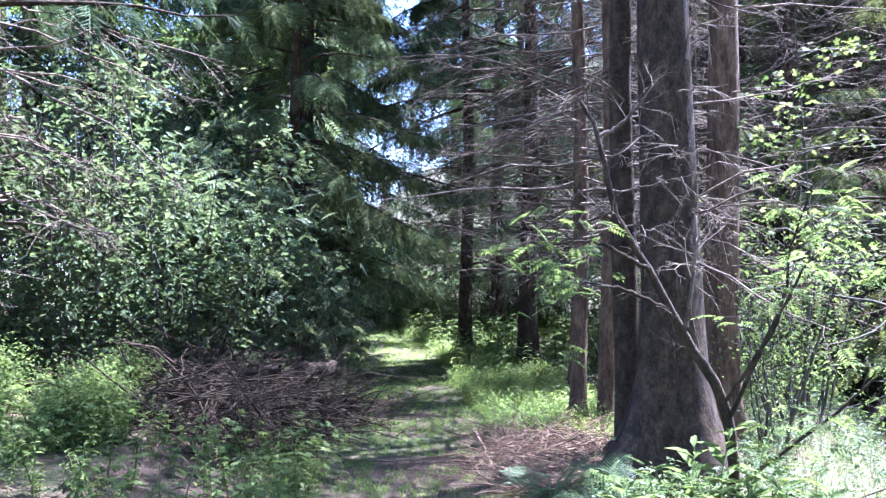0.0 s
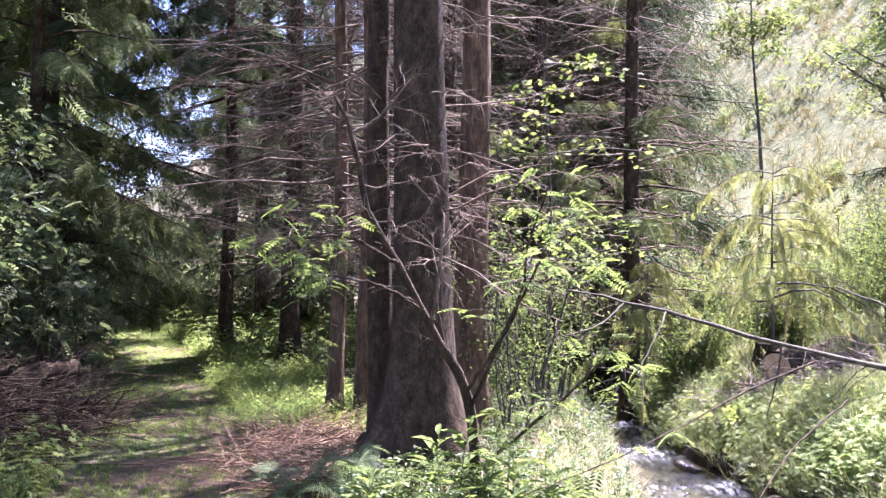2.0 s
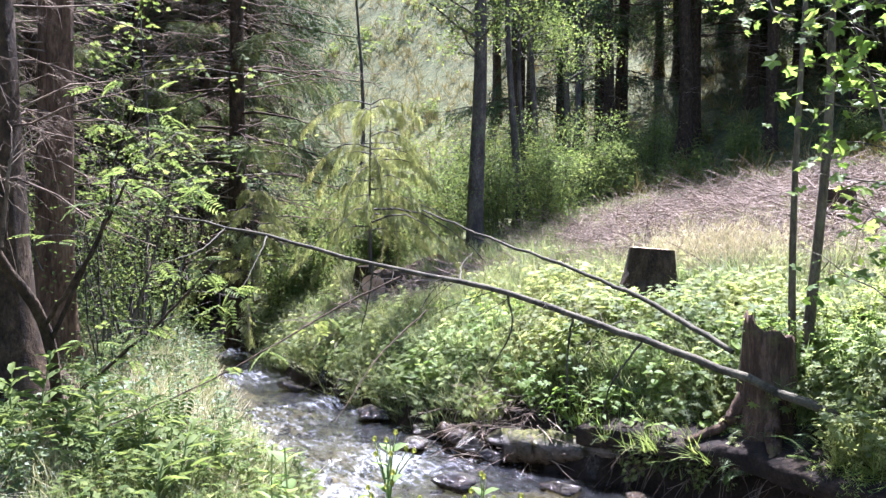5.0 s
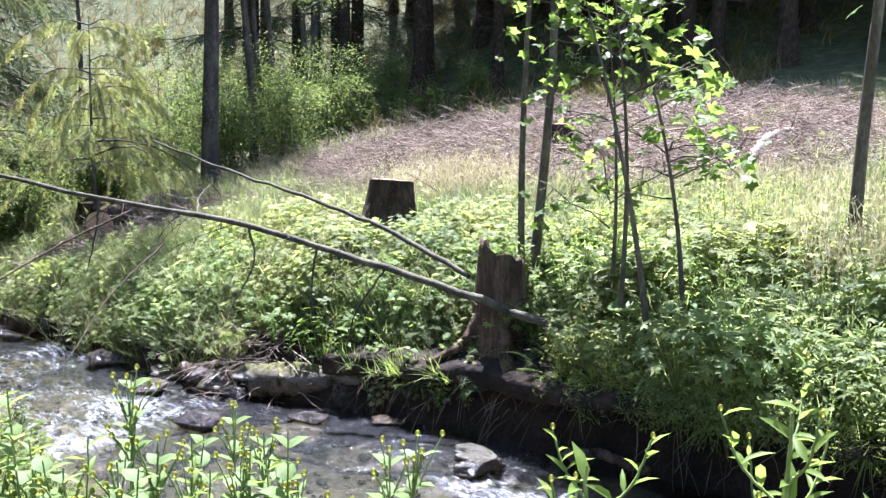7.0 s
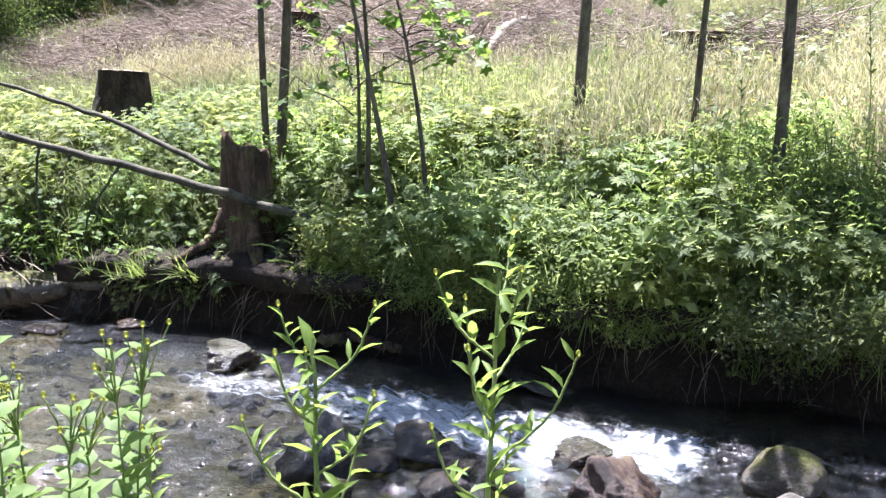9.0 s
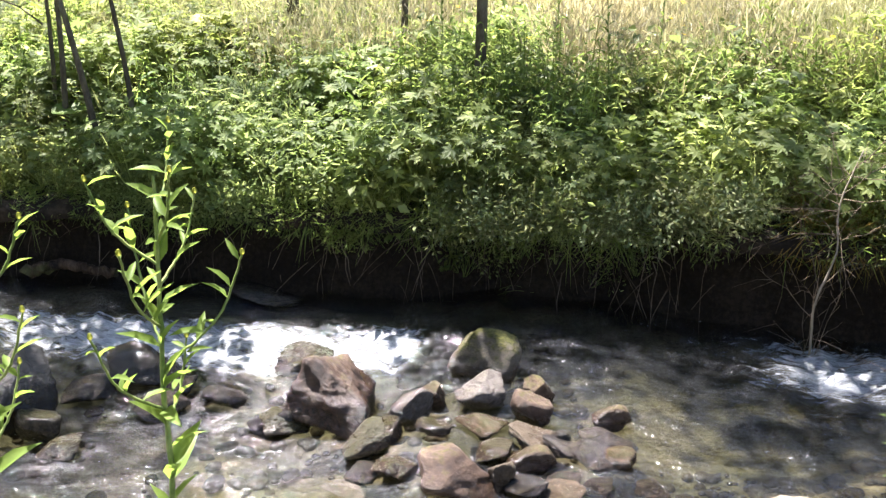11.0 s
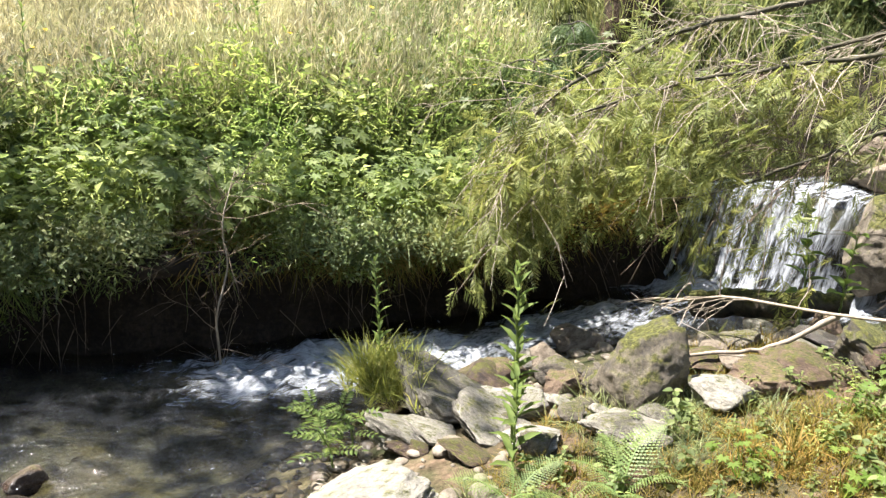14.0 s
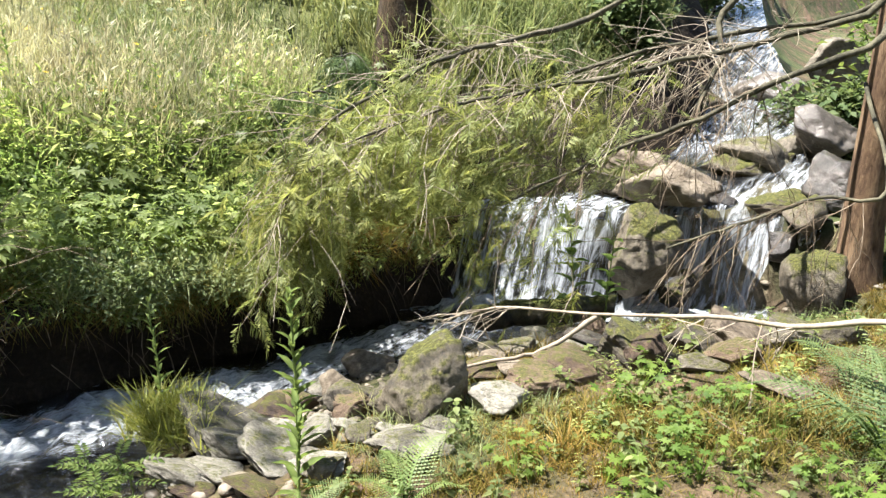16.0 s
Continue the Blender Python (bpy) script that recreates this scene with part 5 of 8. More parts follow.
# those from (-7, -3) to (-3.5, -13) are unseen, added to block skylight
plant_copies(wood_b, [(-9.5, 19), (-13, 14), (-8.5, 25), (-15, 22), (-12, 30), (-18, 11), (2.6, 26), (1.2, 31), (5, 33), (-2, 36), (-11, 9.5), (-20, 33), (9.5, 36), (-7.5, 27), (0.5, 40), (-9, 36), (3.5, 38), (6.5, 30), (-1.0, 31), (-3.6, 33.5), (-14, 38), (-9.4, 14.7), (-10.6, 11.6), (-12.5, 16), (-8, 21.5), (-7, -3), (-9, 3), (-5, -9), (-11, -6), (-3.5, -13), (-7.0, 17.6), (-5.6, 20.6), (-6.3, 24.2), (-8.2, 15.2), (-9.6, 17.2)], 4)
plant_copies(wood_c, [(4.3, 16.5), (7.4, 20.5), (8.6, 24.0), (2.2, 14.2), (3.4, 19.8), (1.6, 17.5), (5.0, 25), (5.25, 14.0), (2.9, 23), (4.9, 19), (7.0, 23), (0.5, -9.5), (-0.8, -12)], 5)


# ---- helpers for bent wood ----
def smooth_path(points, steps=24):
    """A smooth line through a few points."""
    p = np.asarray(points, float)
    p = np.concatenate([[2 * p[0] - p[1]], p, [2 * p[-1] - p[-2]]])
    out = []
    per = max(3, steps // (len(p) - 3))
    for k in range(1, len(p) - 2):
        for f in np.linspace(0, 1, per, endpoint=False):
            a, b, c, d = p[k - 1], p[k], p[k + 1], p[k + 2]
            out.append(0.5 * (2 * b + (c - a) * f + (2 * a - 5 * b + 4 * c - d) * f * f + (3 * b - a - 3 * c + d) * f ** 3))
    out.append(p[-2])
    return np.array(out)


def wand_mesh(points, r0, r1, seed=0, sides=8, rough=0.06):
    r = rng_of(seed)
    p = smooth_path(points)
    p[1:-1] += r.normal(0, min(r0 * 0.25, 0.007), p[1:-1].shape)
    rad = np.linspace(r0, r1, len(p)) * (1 + r.normal(0, rough, len(p)))
    return mesh_of("branch", *tubes(p[None], rad[None], sides)), p


def twigs_on(p, r, n, length, rad, down=0.0, f0=0.1, spread=0.9, levels=1):
    """Thin side twigs from a line; gives the mesh arrays and the twig lines."""
    pp = np.repeat(p[None], n, 0)
    q, tan = along(pp, r.uniform(f0, 1, (n, 1)))
    q, tan = q[:, 0], tan[:, 0]
    d = tan * 0.7 + r.normal(0, spread, (n, 3)) - np.array((0, 0, down))
    tp = bow(q, d, length * r.uniform(0.35, 1.1, n), 0.12 + down * 0.15, 0.14, 5, r)
    s = Soup()
    s.add(*tubes(tp, np.linspace(1, 0.35, 5)[None] * np.full((n, 1), rad), 3))
    if levels > 1:
        q2, t2 = along(tp, r.uniform(0.2, 0.95, (n, 4)))
        q2, t2 = q2.reshape(-1, 3), t2.reshape(-1, 3)
        t3 = bow(q2, t2 + r.normal(0, 0.6, t2.shape) - np.array((0, 0, down * 0.6)), length * r.uniform(0.12, 0.45, len(q2)), 0.2, 0.12, 4, r)
        s.add(*tubes(t3, np.linspace(1, 0.4, 4)[None] * np.full((len(q2), 1), rad * 0.6), 3))
        tp = np.concatenate([tp[:, [0, 1, 3, 4]], t3])
    return s, tp


# ---- shrubs and young trees ----
for k, (x, y, h) in enumerate([(-4.3, 9.9, 3.4), (-5.4, 9.2, 3.8), (-6.6, 9.6, 4.2), (-5.0, 11.8, 4.2), (-6.2, 12.2, 4.6), (-7.6, 11.0, 4.4), (-4.3, 13.2, 3.6), (-5.6, 14.2, 4.4),
                               (-8.6, 12.8, 5.0), (-7.2, 14.8, 5.0), (-4.9, 16.9, 3.8), (-6.4, 17.6, 4.6), (-9.6, 10.0, 4.6), (-7.9, 8.2, 3.6)]):
    bush("shrub", "dense leafy green shrub in the shaded thicket", 100 + k, x, y, h, h * 0.42, 14, 13, 0.104, LEAF_DARK, BARK_GREY, group="thicket shrubs", low=0.12)
for k, (x, y, h) in enumerate([(-3.75, 11.8, 3.0), (-4.3, 11.2, 3.8), (-3.45, 13.1, 2.6), (-5.0, 10.6, 3.2)]):
    bush("shrub", "feathery-leaved shrub at the foot of a dark spruce", 130 + k, x, y, h, h * 0.3, 11, 3, 0.30, LEAF_SHADE, BARK_GREY, pinnate_tmpl(), group="thicket shrubs", low=0.15)
for k, (x, y, h) in enumerate([(-8.6, 16.2, 10), (-11.5, 13.0, 10), (-6.6, 20.0, 9), (-13, 18, 11), (-9.5, 22, 10)]):
    broad_tree("broadleaf_tree", "young broad-leaved tree with sunlit yellow-green leaves", 130 + k, x, y, h, 0.09, 2.0, 2.6, 34, 16, 0.11, LEAF_BRIGHT, BARK_GREY, group="broadleaf trees", twigs=8)
for k, (x, y, h) in enumerate([(-4.2, 8.0, 0.6), (-5.2, 7.4, 0.7), (-3.9, 6.9, 0.5), (-6.3, 8.1, 0.8), (-4.8, 6.4, 0.6), (-5.9, 6.6, 0.7), (-3.6, 6.0, 0.45)]):
    bush("shrub", "low leafy bush beside the track", 150 + k, x, y, h, h * 0.8, 14, 22, 0.045, LEAF, BARK_GREY, group="low bushes", low=0.05)
spruce("spruce_tree", "spruce with long bare lichen-grey lower branches", 161, -5.6, 7.9, 13, 0.14, (70, 1.0, 4.6, 2.6, 9), (40, 3.6, 2.6, 26, 0.55, SPRAY_FINE), sides=10)

for k, (x, y, h) in enumerate([(1.95, 8.7, 2.1), (2.5, 9.7, 2.5), (3.0, 10.9, 2.3), (1.6, 10.6, 2.7), (2.3, 12.2, 2.8), (1.2, 11.6, 2.2), (3.1, 12.6, 2.2)]):
    bush("shrub", "light open shrub growing behind the spruce trunks", 240 + k, x, y, h, h * 0.42, 9, 9, 0.05, LEAF, BARK_GREY, group="shrubs behind the trunks", low=0.2)

# across the stream, before the hill
for k, (x, y, h, rr) in enumerate([(9.0, 12.4, 11, 0.16), (10.7, 13.4, 9, 0.09), (11.6, 14.2, 8, 0.07), (12.9, 15.6, 9, 0.09), (15.2, 17.0, 9, 0.10), (17.8, 19.5, 10, 0.11)]):
    broad_tree("broadleaf_tree", "slim broad-leaved tree with loose green foliage", 170 + k, x, y, h, rr, 3.2, 1.5, 18, 15, 0.07, LEAF, BARK_GREY, group="broadleaf trees", twigs=7)
broad_tree("broadleaf_tree", "thin young tree with a small sparse crown", 181, 8.4, 15.7, 7.4, 0.06, 4.5, 0.9, 14, 10, 0.10, LEAF, BARK_GREY, group="broadleaf trees")
for k, (x, y, h) in enumerate([(8.2, 13.6, 1.7), (9.8, 13.0, 1.9), (11.2, 13.2, 2.4), (12.4, 14.2, 2.2), (13.8, 15.4, 2.6), (10.2, 15.2, 2.6), (7.4, 15.4, 2.0), (6.2, 14.2, 1.6), (15.4, 16.2, 2.2),
                               (17.0, 17.2, 2.0), (19.2, 17.8, 2.2), (21.0, 16.0, 1.6), (22.2, 13.2, 1.3), (23.2, 10.4, 1.1), (12.6, 17.6, 3.0), (16.0, 20.0, 3.0), (5.6, 12.6, 1.3), (7.0, 12.2, 1.2)]):
    bush("shrub", "sunlit green bush at the edge of the meadow", 190 + k, x, y, h, h * 0.55, 14, 24, 0.062, LEAF, BARK_GREY, group="meadow bushes", low=0.05)


def weeping_conifer(label, seed, x, y, h, reach, limbs, per, size, mat, low=0.3, group="young conifers"):
    """A young conifer: arching limbs with shoots hanging from them."""
    r = rng_of(seed)
    t = thing("young_conifer", label, "young tree", group, at=(x, y, float(height(x, y)) - 0.03))
    part("trunk", trunk_mesh(seed, h, 0.035, 8, 12, 0.3, 0.04), BARK_GREY, t)
    z = np.sort(r.uniform(low * h, h * 0.97, limbs))
    az = np.arange(limbs) * 2.4 + r.normal(0, 0.4, limbs)
    ln = reach * np.clip(1.1 - 0.55 * (z - low * h) / (h * (1 - low)), 0.3, 1) * r.uniform(0.35, 1.3, limbs)
    p = bow(np.stack([0 * z, 0 * z, z], -1), ring_dirs(az, r.normal(0.35, 0.15, limbs)), ln, 0.75, 0.07, 6, r)
    s = Soup().add(*tubes(p, np.linspace(1, 0.25, 6)[None] * (0.005 + 0.006 * ln)[:, None], 4))
    tagged(part("branchwork", s.mesh("branchwork"), BARK_GREY, t), kind="stuff")
    q, tan = along(p, 0.12 + 0.88 * r.random((limbs, per)))
    q, tan = q.reshape(-1, 3), tan.reshape(-1, 3)
    n = len(q)
    side = np.cross(tan, (0, 0, 1)) * r.normal(0, 0.5, (n, 1))
    d = tan * r.uniform(0.1, 0.7, (n, 1)) + side - np.array((0, 0, 1)) * r.uniform(0.35, 1.1, (n, 1))
    v = strew(*SPRAY_SOFT, q, frames(d, r.normal(0, 0.8, n)), size * r.uniform(0.6, 1.25, n))
    tagged(part("foliage", mesh_of("foliage", *v, False), mat, t), kind="stuff")
    return t


for k, (x, y, h, w) in enumerate([(6.1, 10.9, 2.9, 1.6), (5.1, 12.9, 2.5, 1.3), (7.0, 12.0, 2.3, 1.3)]):
    weeping_conifer("young yellow-green conifer with hanging feathery shoots", 211 + k, x, y, h, w, 24, 40, 0.20, SPRUCE_LIGHT, 0.30)
for k, (x, y, h) in enumerate([(4.95, -4.0, 0.75), (5.3, -4.55, 0.85), (4.75, -3.6, 0.5)]):
    weeping_conifer("small bright green spruce among the meadow grass", 216 + k, x, y, h, 0.5, 26, 26, 0.17, FERN, 0.1, "small spruces")

for k, (x, y, h) in enumerate([(-8.5, 27, 4.5), (-11, 25, 4.5), (-6.2, 36, 3), (-2.2, 32, 5), (1.0, 27, 4), (3.0, 30, 5), (-0.8, 29, 4), (-13.5, 28, 5), (-10, 31, 5), (5.2, 27, 4), (-16, 17, 4.5), (-13, 11, 4), (-7.4, 23.5, 3.2), (-8.8, 24.5, 3.6), (-2.3, 24.6, 2.6), (-0.6, 25.6, 3), (-9.8, 28.5, 4), (-12, 33, 5), (-8, 38, 5), (-4.5, 41, 5), (-11, 40, 5), (-5.2, 30, 3.4), (-6.6, 33.5, 3.6), (-8.0, 34.5, 4), (-9.4, 33.5, 4.2), (-4.2, 28.4, 3)]):
    bush("shrub", "dark leafy bush at the back of the wood", 260 + k, x, y, h, h * 0.6, 12, 16, 0.16, LEAF_DARK, BARK_GREY, group="dark wood bushes", low=0.05)
for k, (x, y, h) in enumerate([(5.4, -8.4, 1.3), (4.6, -7.2, 0.8), (2.3, -8.6, 1.6), (1.0, -8.2, 1.5), (3.4, -10.8, 1.8), (5.8, -10.6, 1.8), (7.4, -11.5, 2.0), (2.9, -7.9, 0.7)]):
    bush("shrub", "shaded green bush above the falls", 280 + k, x, y, h, h * 0.6, 12, 14, 0.09, LEAF_DARK if k % 2 else LEAF, BARK_GREY, group="bushes above the falls", low=0.05)

# saplings on the far bank
MAPLE = lobed_tmpl()
for k, (x, y, h, rr, bx, by, low, n) in enumerate([(6.89, 1.74, 7.4, 0.050, 0.1, -0.1, 1.3, 15), (6.51, 0.81, 6.6, 0.026, 0.05, 0, 1.2, 11), (5.92, 0.21, 7.2, 0.040, 0.1, -0.25, 1.5, 14), (5.98, 3.93, 6.2, 0.044, 0, 0.2, 2.6, 12),
                                                   (5.95, 4.0, 5.6, 0.031, -0.05, 0.25, 2.4, 9)]):
    broad_tree("sapling", "slender grey-barked sapling growing on the grassy stream bank", 220 + k, x, y, h, rr, low, 1.3, n, 4, 0.10, LEAF_BRIGHT, SAPLING_BARK, MAPLE, (bx, by), "bank saplings", "sapling", 4)
for k, (x, y, h, rr, bx, by, low, n) in enumerate([(5.53, 2.92, 3.0, 0.022, -0.05, 0.25, 1.7, 8), (5.36, 2.56, 2.9, 0.026, 0.0, 0.55, 1.8, 9), (5.61, 2.46, 2.7, 0.02, 0.1, 0.6, 0.7, 14), (5.75, 3.1, 2.6, 0.018, -0.1, 0.1, 0.7, 13)]):
    broad_tree("maple_sapling", "thin maple sapling with glowing yellow-green lobed leaves", 230 + k, x, y, h, rr, low, 0.8, n, 3, 0.105, LEAF_BRIGHT, SAPLING_BARK, MAPLE, (bx, by), "maple saplings", "sapling", 2)


# ---- stumps, logs and fallen wood ----
def cut_disc(r, radius, z, sides=24, name="cut_face"):
    """A sawn face with a slightly uneven surface."""
    rings = np.linspace(0, 1, 7)
    a = np.arange(sides) * 2 * np.pi / sides
    edge = radius * (1 + 0.05 * np.cos(3 * a + r.uniform(0, 6)))
    v = [(0, 0, z)]
    for f in rings[1:]:
        for k in range(sides):
            v.append((np.cos(a[k]) * edge[k] * f, np.sin(a[k]) * edge[k] * f, z + r.normal(0, 0.004) - 0.012 * (f > 0.99)))
    t = [(0, 1 + k, 1 + (k + 1) % sides) for k in range(sides)]
    for q in range(5):
        o, p = 1 + q * sides, 1 + (q + 1) * sides
        for k in range(sides):
            m = (k + 1) % sides
            t += [(o + k, p + k, p + m), (o + k, p + m, o + m)]
    return mesh_of(name, np.array(v), np.array(t))


def stump(seed, x, y, radius, h, label, tilt=(0, 0), bark=BARK):
    r = rng_of(seed)
    t = thing("tree_stump", label, "tree stump", "tree stumps")
    t.matrix_world = pose(x, y, float(height(x, y)), tilt[0], tilt[1], r.uniform(0, 360))
    me = trunk_mesh(seed, h, radius, 24, 12, 0.5, 0.0, tip=0.92)
    part("bark", me, bark, t)
    part("cut_face", cut_disc(r, radius * 0.93, h + 0.004), CUTWOOD, t, "weathered sawn top")
    return t


stump(301, 7.05, 6.51, 0.235, 0.52, "sawn spruce stump with dark bark in the meadow grass", (3, -4))
stump(302, 11.45, 7.07, 0.20, 0.46, "sawn dark-barked stump among the brushwood")
stump(303, 5.35, -5.2, 0.215, 0.62, "wide dark-barked stump in tall meadow grass")
stump(304, 6.5, 11.7, 0.20, 0.36, "low sawn stump near the far bank")
stump(305, 8.9, -3.35, 0.22, 0.30, "bleached grey stump in dry grass", bark=PALEWOOD)
stump(306, 11.0, 1.45, 0.34, 0.34, "low dark root stump in the meadow")


def broken_stump(x, y):
    r = rng_of(311)
    t = thing("tree_stump", "tall rotten broken stump with a jagged top", "tree stump", "tree stumps", at=(x, y, float(height(x, y)) - 0.15), turn=20)
    n, rings = 26, 16
    a = np.arange(n) * 2 * np.pi / n
    top = 0.84 + 0.09 * np.cos(a - 2.2) + 0.025 * np.cos(3 * a) + r.normal(0, 0.022, n)
    v = []
    for k in range(rings):
        f = k / (rings - 1)
        rad = 0.20 * (1 + 0.55 * (1 - f) ** 3 + 0.10 * np.sin(4 * a + f * 3) - 0.12 * f)
        v.append(np.stack([np.cos(a) * rad - 0.06 * f, np.sin(a) * rad, top * f], -1))
    for k in range(4):
        f = 1 - k * 0.07
        rad = 0.20 * (0.98 - 0.16) * (1 - 0.25 * (k + 1) / 4)
        v.append(np.stack([np.cos(a) * rad - 0.06, np.sin(a) * rad, top * f - 0.03 * k], -1))
    v = np.concatenate(v)
    q = []
    for k in range(rings + 3):
        for j in range(n):
            m = (j + 1) % n
            q += [(k * n + j, k * n + m, (k + 1) * n + m), (k * n + j, (k + 1) * n + m, (k + 1) * n + j)]
    part("rotten_wood", mesh_of("rotten_wood", v, np.array(q)), ROTTEN, t)
    rr = rng_of(312)
    for k in range(5):
        b = rr.uniform(0, 6.3)
        p = [(math.cos(b) * 0.17, math.sin(b) * 0.17, 0.35), (math.cos(b) * 0.34, math.sin(b) * 0.34, 0.14), (math.cos(b) * 0.62, math.sin(b) * 0.62, 0.02)]
        part("root", wand_mesh(p, 0.06, 0.02, k)[0], ROTTEN, t)


ROTTEN = surface("rotten brown wood", [(0.25, (0.014, 0.009, 0.006)), (0.5, (0.06, 0.037, 0.022)), (0.78, (0.16, 0.105, 0.066))], 7, 0.95, 1.0, 0.03, (1, 1, 0.25), 40,
                 second=((0.09, 0.10, 0.03), 4.0, 0.55, 0.6))
broken_stump(5.56, 3.92)


def log(label, a, b, radius, bark, seed, cut=True):
    r = rng_of(seed)
    t = thing("log", label, "log", "logs")
    a, b = np.array(a, float), np.array(b, float)
    mid = (a + b) / 2 + r.normal(0, 0.02, 3)
    me, _ = wand_mesh([a, mid, b], radius, radius * 0.8, seed, 14, 0.02)
    co = np.empty(len(me.vertices) * 3, np.float32)
    me.vertices.foreach_get("co", co)
    co = co.reshape(-1, 3)
    co += 0.22 * radius * np.stack([ripple(co[:, 1] + q, co[:, 2] + co[:, 0], 7.0, q + seed) for q in (0.0, 1.0, 2.0)], -1)
    me.vertices.foreach_set("co", np.ascontiguousarray(co.ravel(), np.float32))
    part("bark", me, bark, t)
    if cut:
        for p, d, k in ((a, a - b, radius), (b, b - a, radius * 0.92)):
            ob = part("cut_face", cut_disc(r, k * 0.97, 0.0), CUTWOOD, t)
            ob.matrix_world = Matrix.Translation(p + unit(d) * 0.004) @ Vector(d).to_track_quat("Z", "Y").to_matrix().to_4x4()
    return t


log("thick sawn log with an orange-brown cut end", (6.05, 10.75, 0.42), (7.6, 11.5, 0.66), 0.21, BARK, 321)
log("mossy dark log lying at the water's edge", (4.60, 5.86, -0.47), (5.14, 4.98, -0.42), 0.15, ROCK_MOSS, 322, False)
log("wet grey log half sunk in the stream", (4.95, 2.95, -0.55), (5.1, 2.42, -0.55), 0.04, ROTTEN, 323, False)
log("dark rotten log lying on the heap of branches", (-3.95, 8.3, 0.52), (-2.75, 10.6, 0.50), 0.13, BARK, 326, False)
log("dark rotten log lying on the heap of branches", (-4.3, 9.3, 0.42), (-2.95, 9.0, 0.62), 0.09, BARK, 327, False)
log("bleached log lying in dry grass", (8.2, -2.9, 1.02), (8.8, -3.6, 1.10), 0.09, PALEWOOD, 324)
log("mossy log arching over stones below the fall", (3.5, -4.25, -0.14), (2.75, -4.65, 0.06), 0.085, ROCK_MOSS, 325, False)


def crooked_log():
    t = thing("log", "pale crooked barkless log on the brushwood", "log", "logs")
    z = lambda x, y: float(height(x, y)) + 0.12
    pts = [(x, y, z(x, y) + dz - 0.06) for x, y, dz in ((10.24, 4.09, 0.00), (10.65, 4.06, 0.05), (11.23, 4.07, 0.10), (12.27, 4.29, 0.14), (13.08, 4.30, 0.12), (13.39, 4.18, 0.05))]
    part("trunk", wand_mesh(pts, 0.04, 0.075, 331)[0], PALEWOOD, t)


crooked_log()


def fallen_branch():
    t = thing("fallen_branch", "long bare mossy branch lying slanted across the stream", "branch")
    pts = [(2.67, 9.05, 1.46), (3.08, 8.42, 1.36), (3.50, 7.77, 1.22), (3.98, 6.98, 1.03), (4.42, 6.23, 0.91), (4.71, 5.64, 0.80), (4.91, 5.06, 0.64), (5.09, 4.43, 0.50), (5.23, 3.86, 0.37), (5.36, 3.23, 0.19), (5.43, 2.77, 0.0)]
    me, p = wand_mesh(pts[::-1], 0.037, 0.012, 341, 9)
    part("main_stem", me, BRANCH_GREEN, t)
    r = rng_of(342)
    for k, (f, dx, dy, dz) in enumerate([(0.45, -0.15, -0.1, -0.75), (0.55, -0.35, -0.1, -0.8), (0.72, -0.1, 0.1, -0.7), (0.62, 0.5, 0.5, 0.25), (0.85, -0.5, -0.6, -0.5), (0.92, -0.9, -0.5, -0.35), (0.35, -0.3, 0.2, -0.7)]):
        b = p[int(f * (len(p) - 1))]
        e = b + np.array((dx, dy, dz)) * 0.9
        m = (b + e) / 2 + r.normal(0, 0.05, 3)
        part("side_twig", wand_mesh([b, m, e], 0.011, 0.004, 343 + k, 5)[0], BRANCH_GREEN, t)
    s, tp = twigs_on(p, r, 26, 0.5, 0.005, 0.25, 0.35, 0.6, 2)
    tagged(part("branchwork", s.mesh("branchwork"), BRANCH_GREEN, t), kind="stuff")
    g = thing("fallen_branch", "thin straight bare pole leaning over the far bank", "branch")
    part("main_stem", wand_mesh([(5.60, 4.28, 0.46), (5.59, 5.07, 0.75), (5.52, 5.99, 1.00), (5.27, 6.98, 1.26), (4.94, 7.69, 1.53)], 0.026, 0.009, 351, 7)[0], BRANCH_GREEN, g)
    g = thing("fallen_branch", "thin dark leafless branch hanging before the stream", "branch")
    part("main_stem", wand_mesh([(3.46, 5.65, 1.03), (2.85, 5.45, 0.86), (2.23, 5.16, 0.67), (1.65, 4.85, 0.53), (1.08, 4.48, 0.46)], 0.008, 0.003, 352, 6)[0], BARK, g)
    part("side_twig", wand_mesh([(3.53, 5.38, 0.80), (2.94, 5.03, 0.57), (2.32, 4.46, 0.32)], 0.007, 0.003, 353, 6)[0], BARK, g)
    pv, pt = pinnate_tmpl()
    n = 16
    q, _ = along(np.repeat(smooth_path([(3.46, 5.65, 1.03), (2.23, 5.16, 0.67), (1.08, 4.48, 0.46)])[None], 1, 0), r.uniform(0.2, 1, (1, n)))
    leaves = strew(pv, pt, q[0], frames(r.normal(0, 1, (n, 3)) * (1, 1, 0.3) - (0, 0, 0.4)), r.uniform(0.12, 0.2, n))
    tagged(part("foliage", mesh_of("foliage", *leaves, False), LEAF, g), kind="stuff")
    # the dead stick standing against the far bank
    g = thing("dead_stick", "grey-brown dead stick with fine bare twigs against the bank", "branch")
    me, p = wand_mesh([(4.31, -1.61, -0.60), (4.31, -1.61, -0.40), (4.24, -1.57, -0.12), (4.25, -1.63, 0.13), (4.23, -1.60, 0.37), (4.28, -1.68, 0.62)], 0.007, 0.003, 361, 6)
    part("main_stem", me, PALEWOOD, g)
    s, _ = twigs_on(p, r, 36, 0.5, 0.0026, 0.05, 0.02, 1.0, 2)
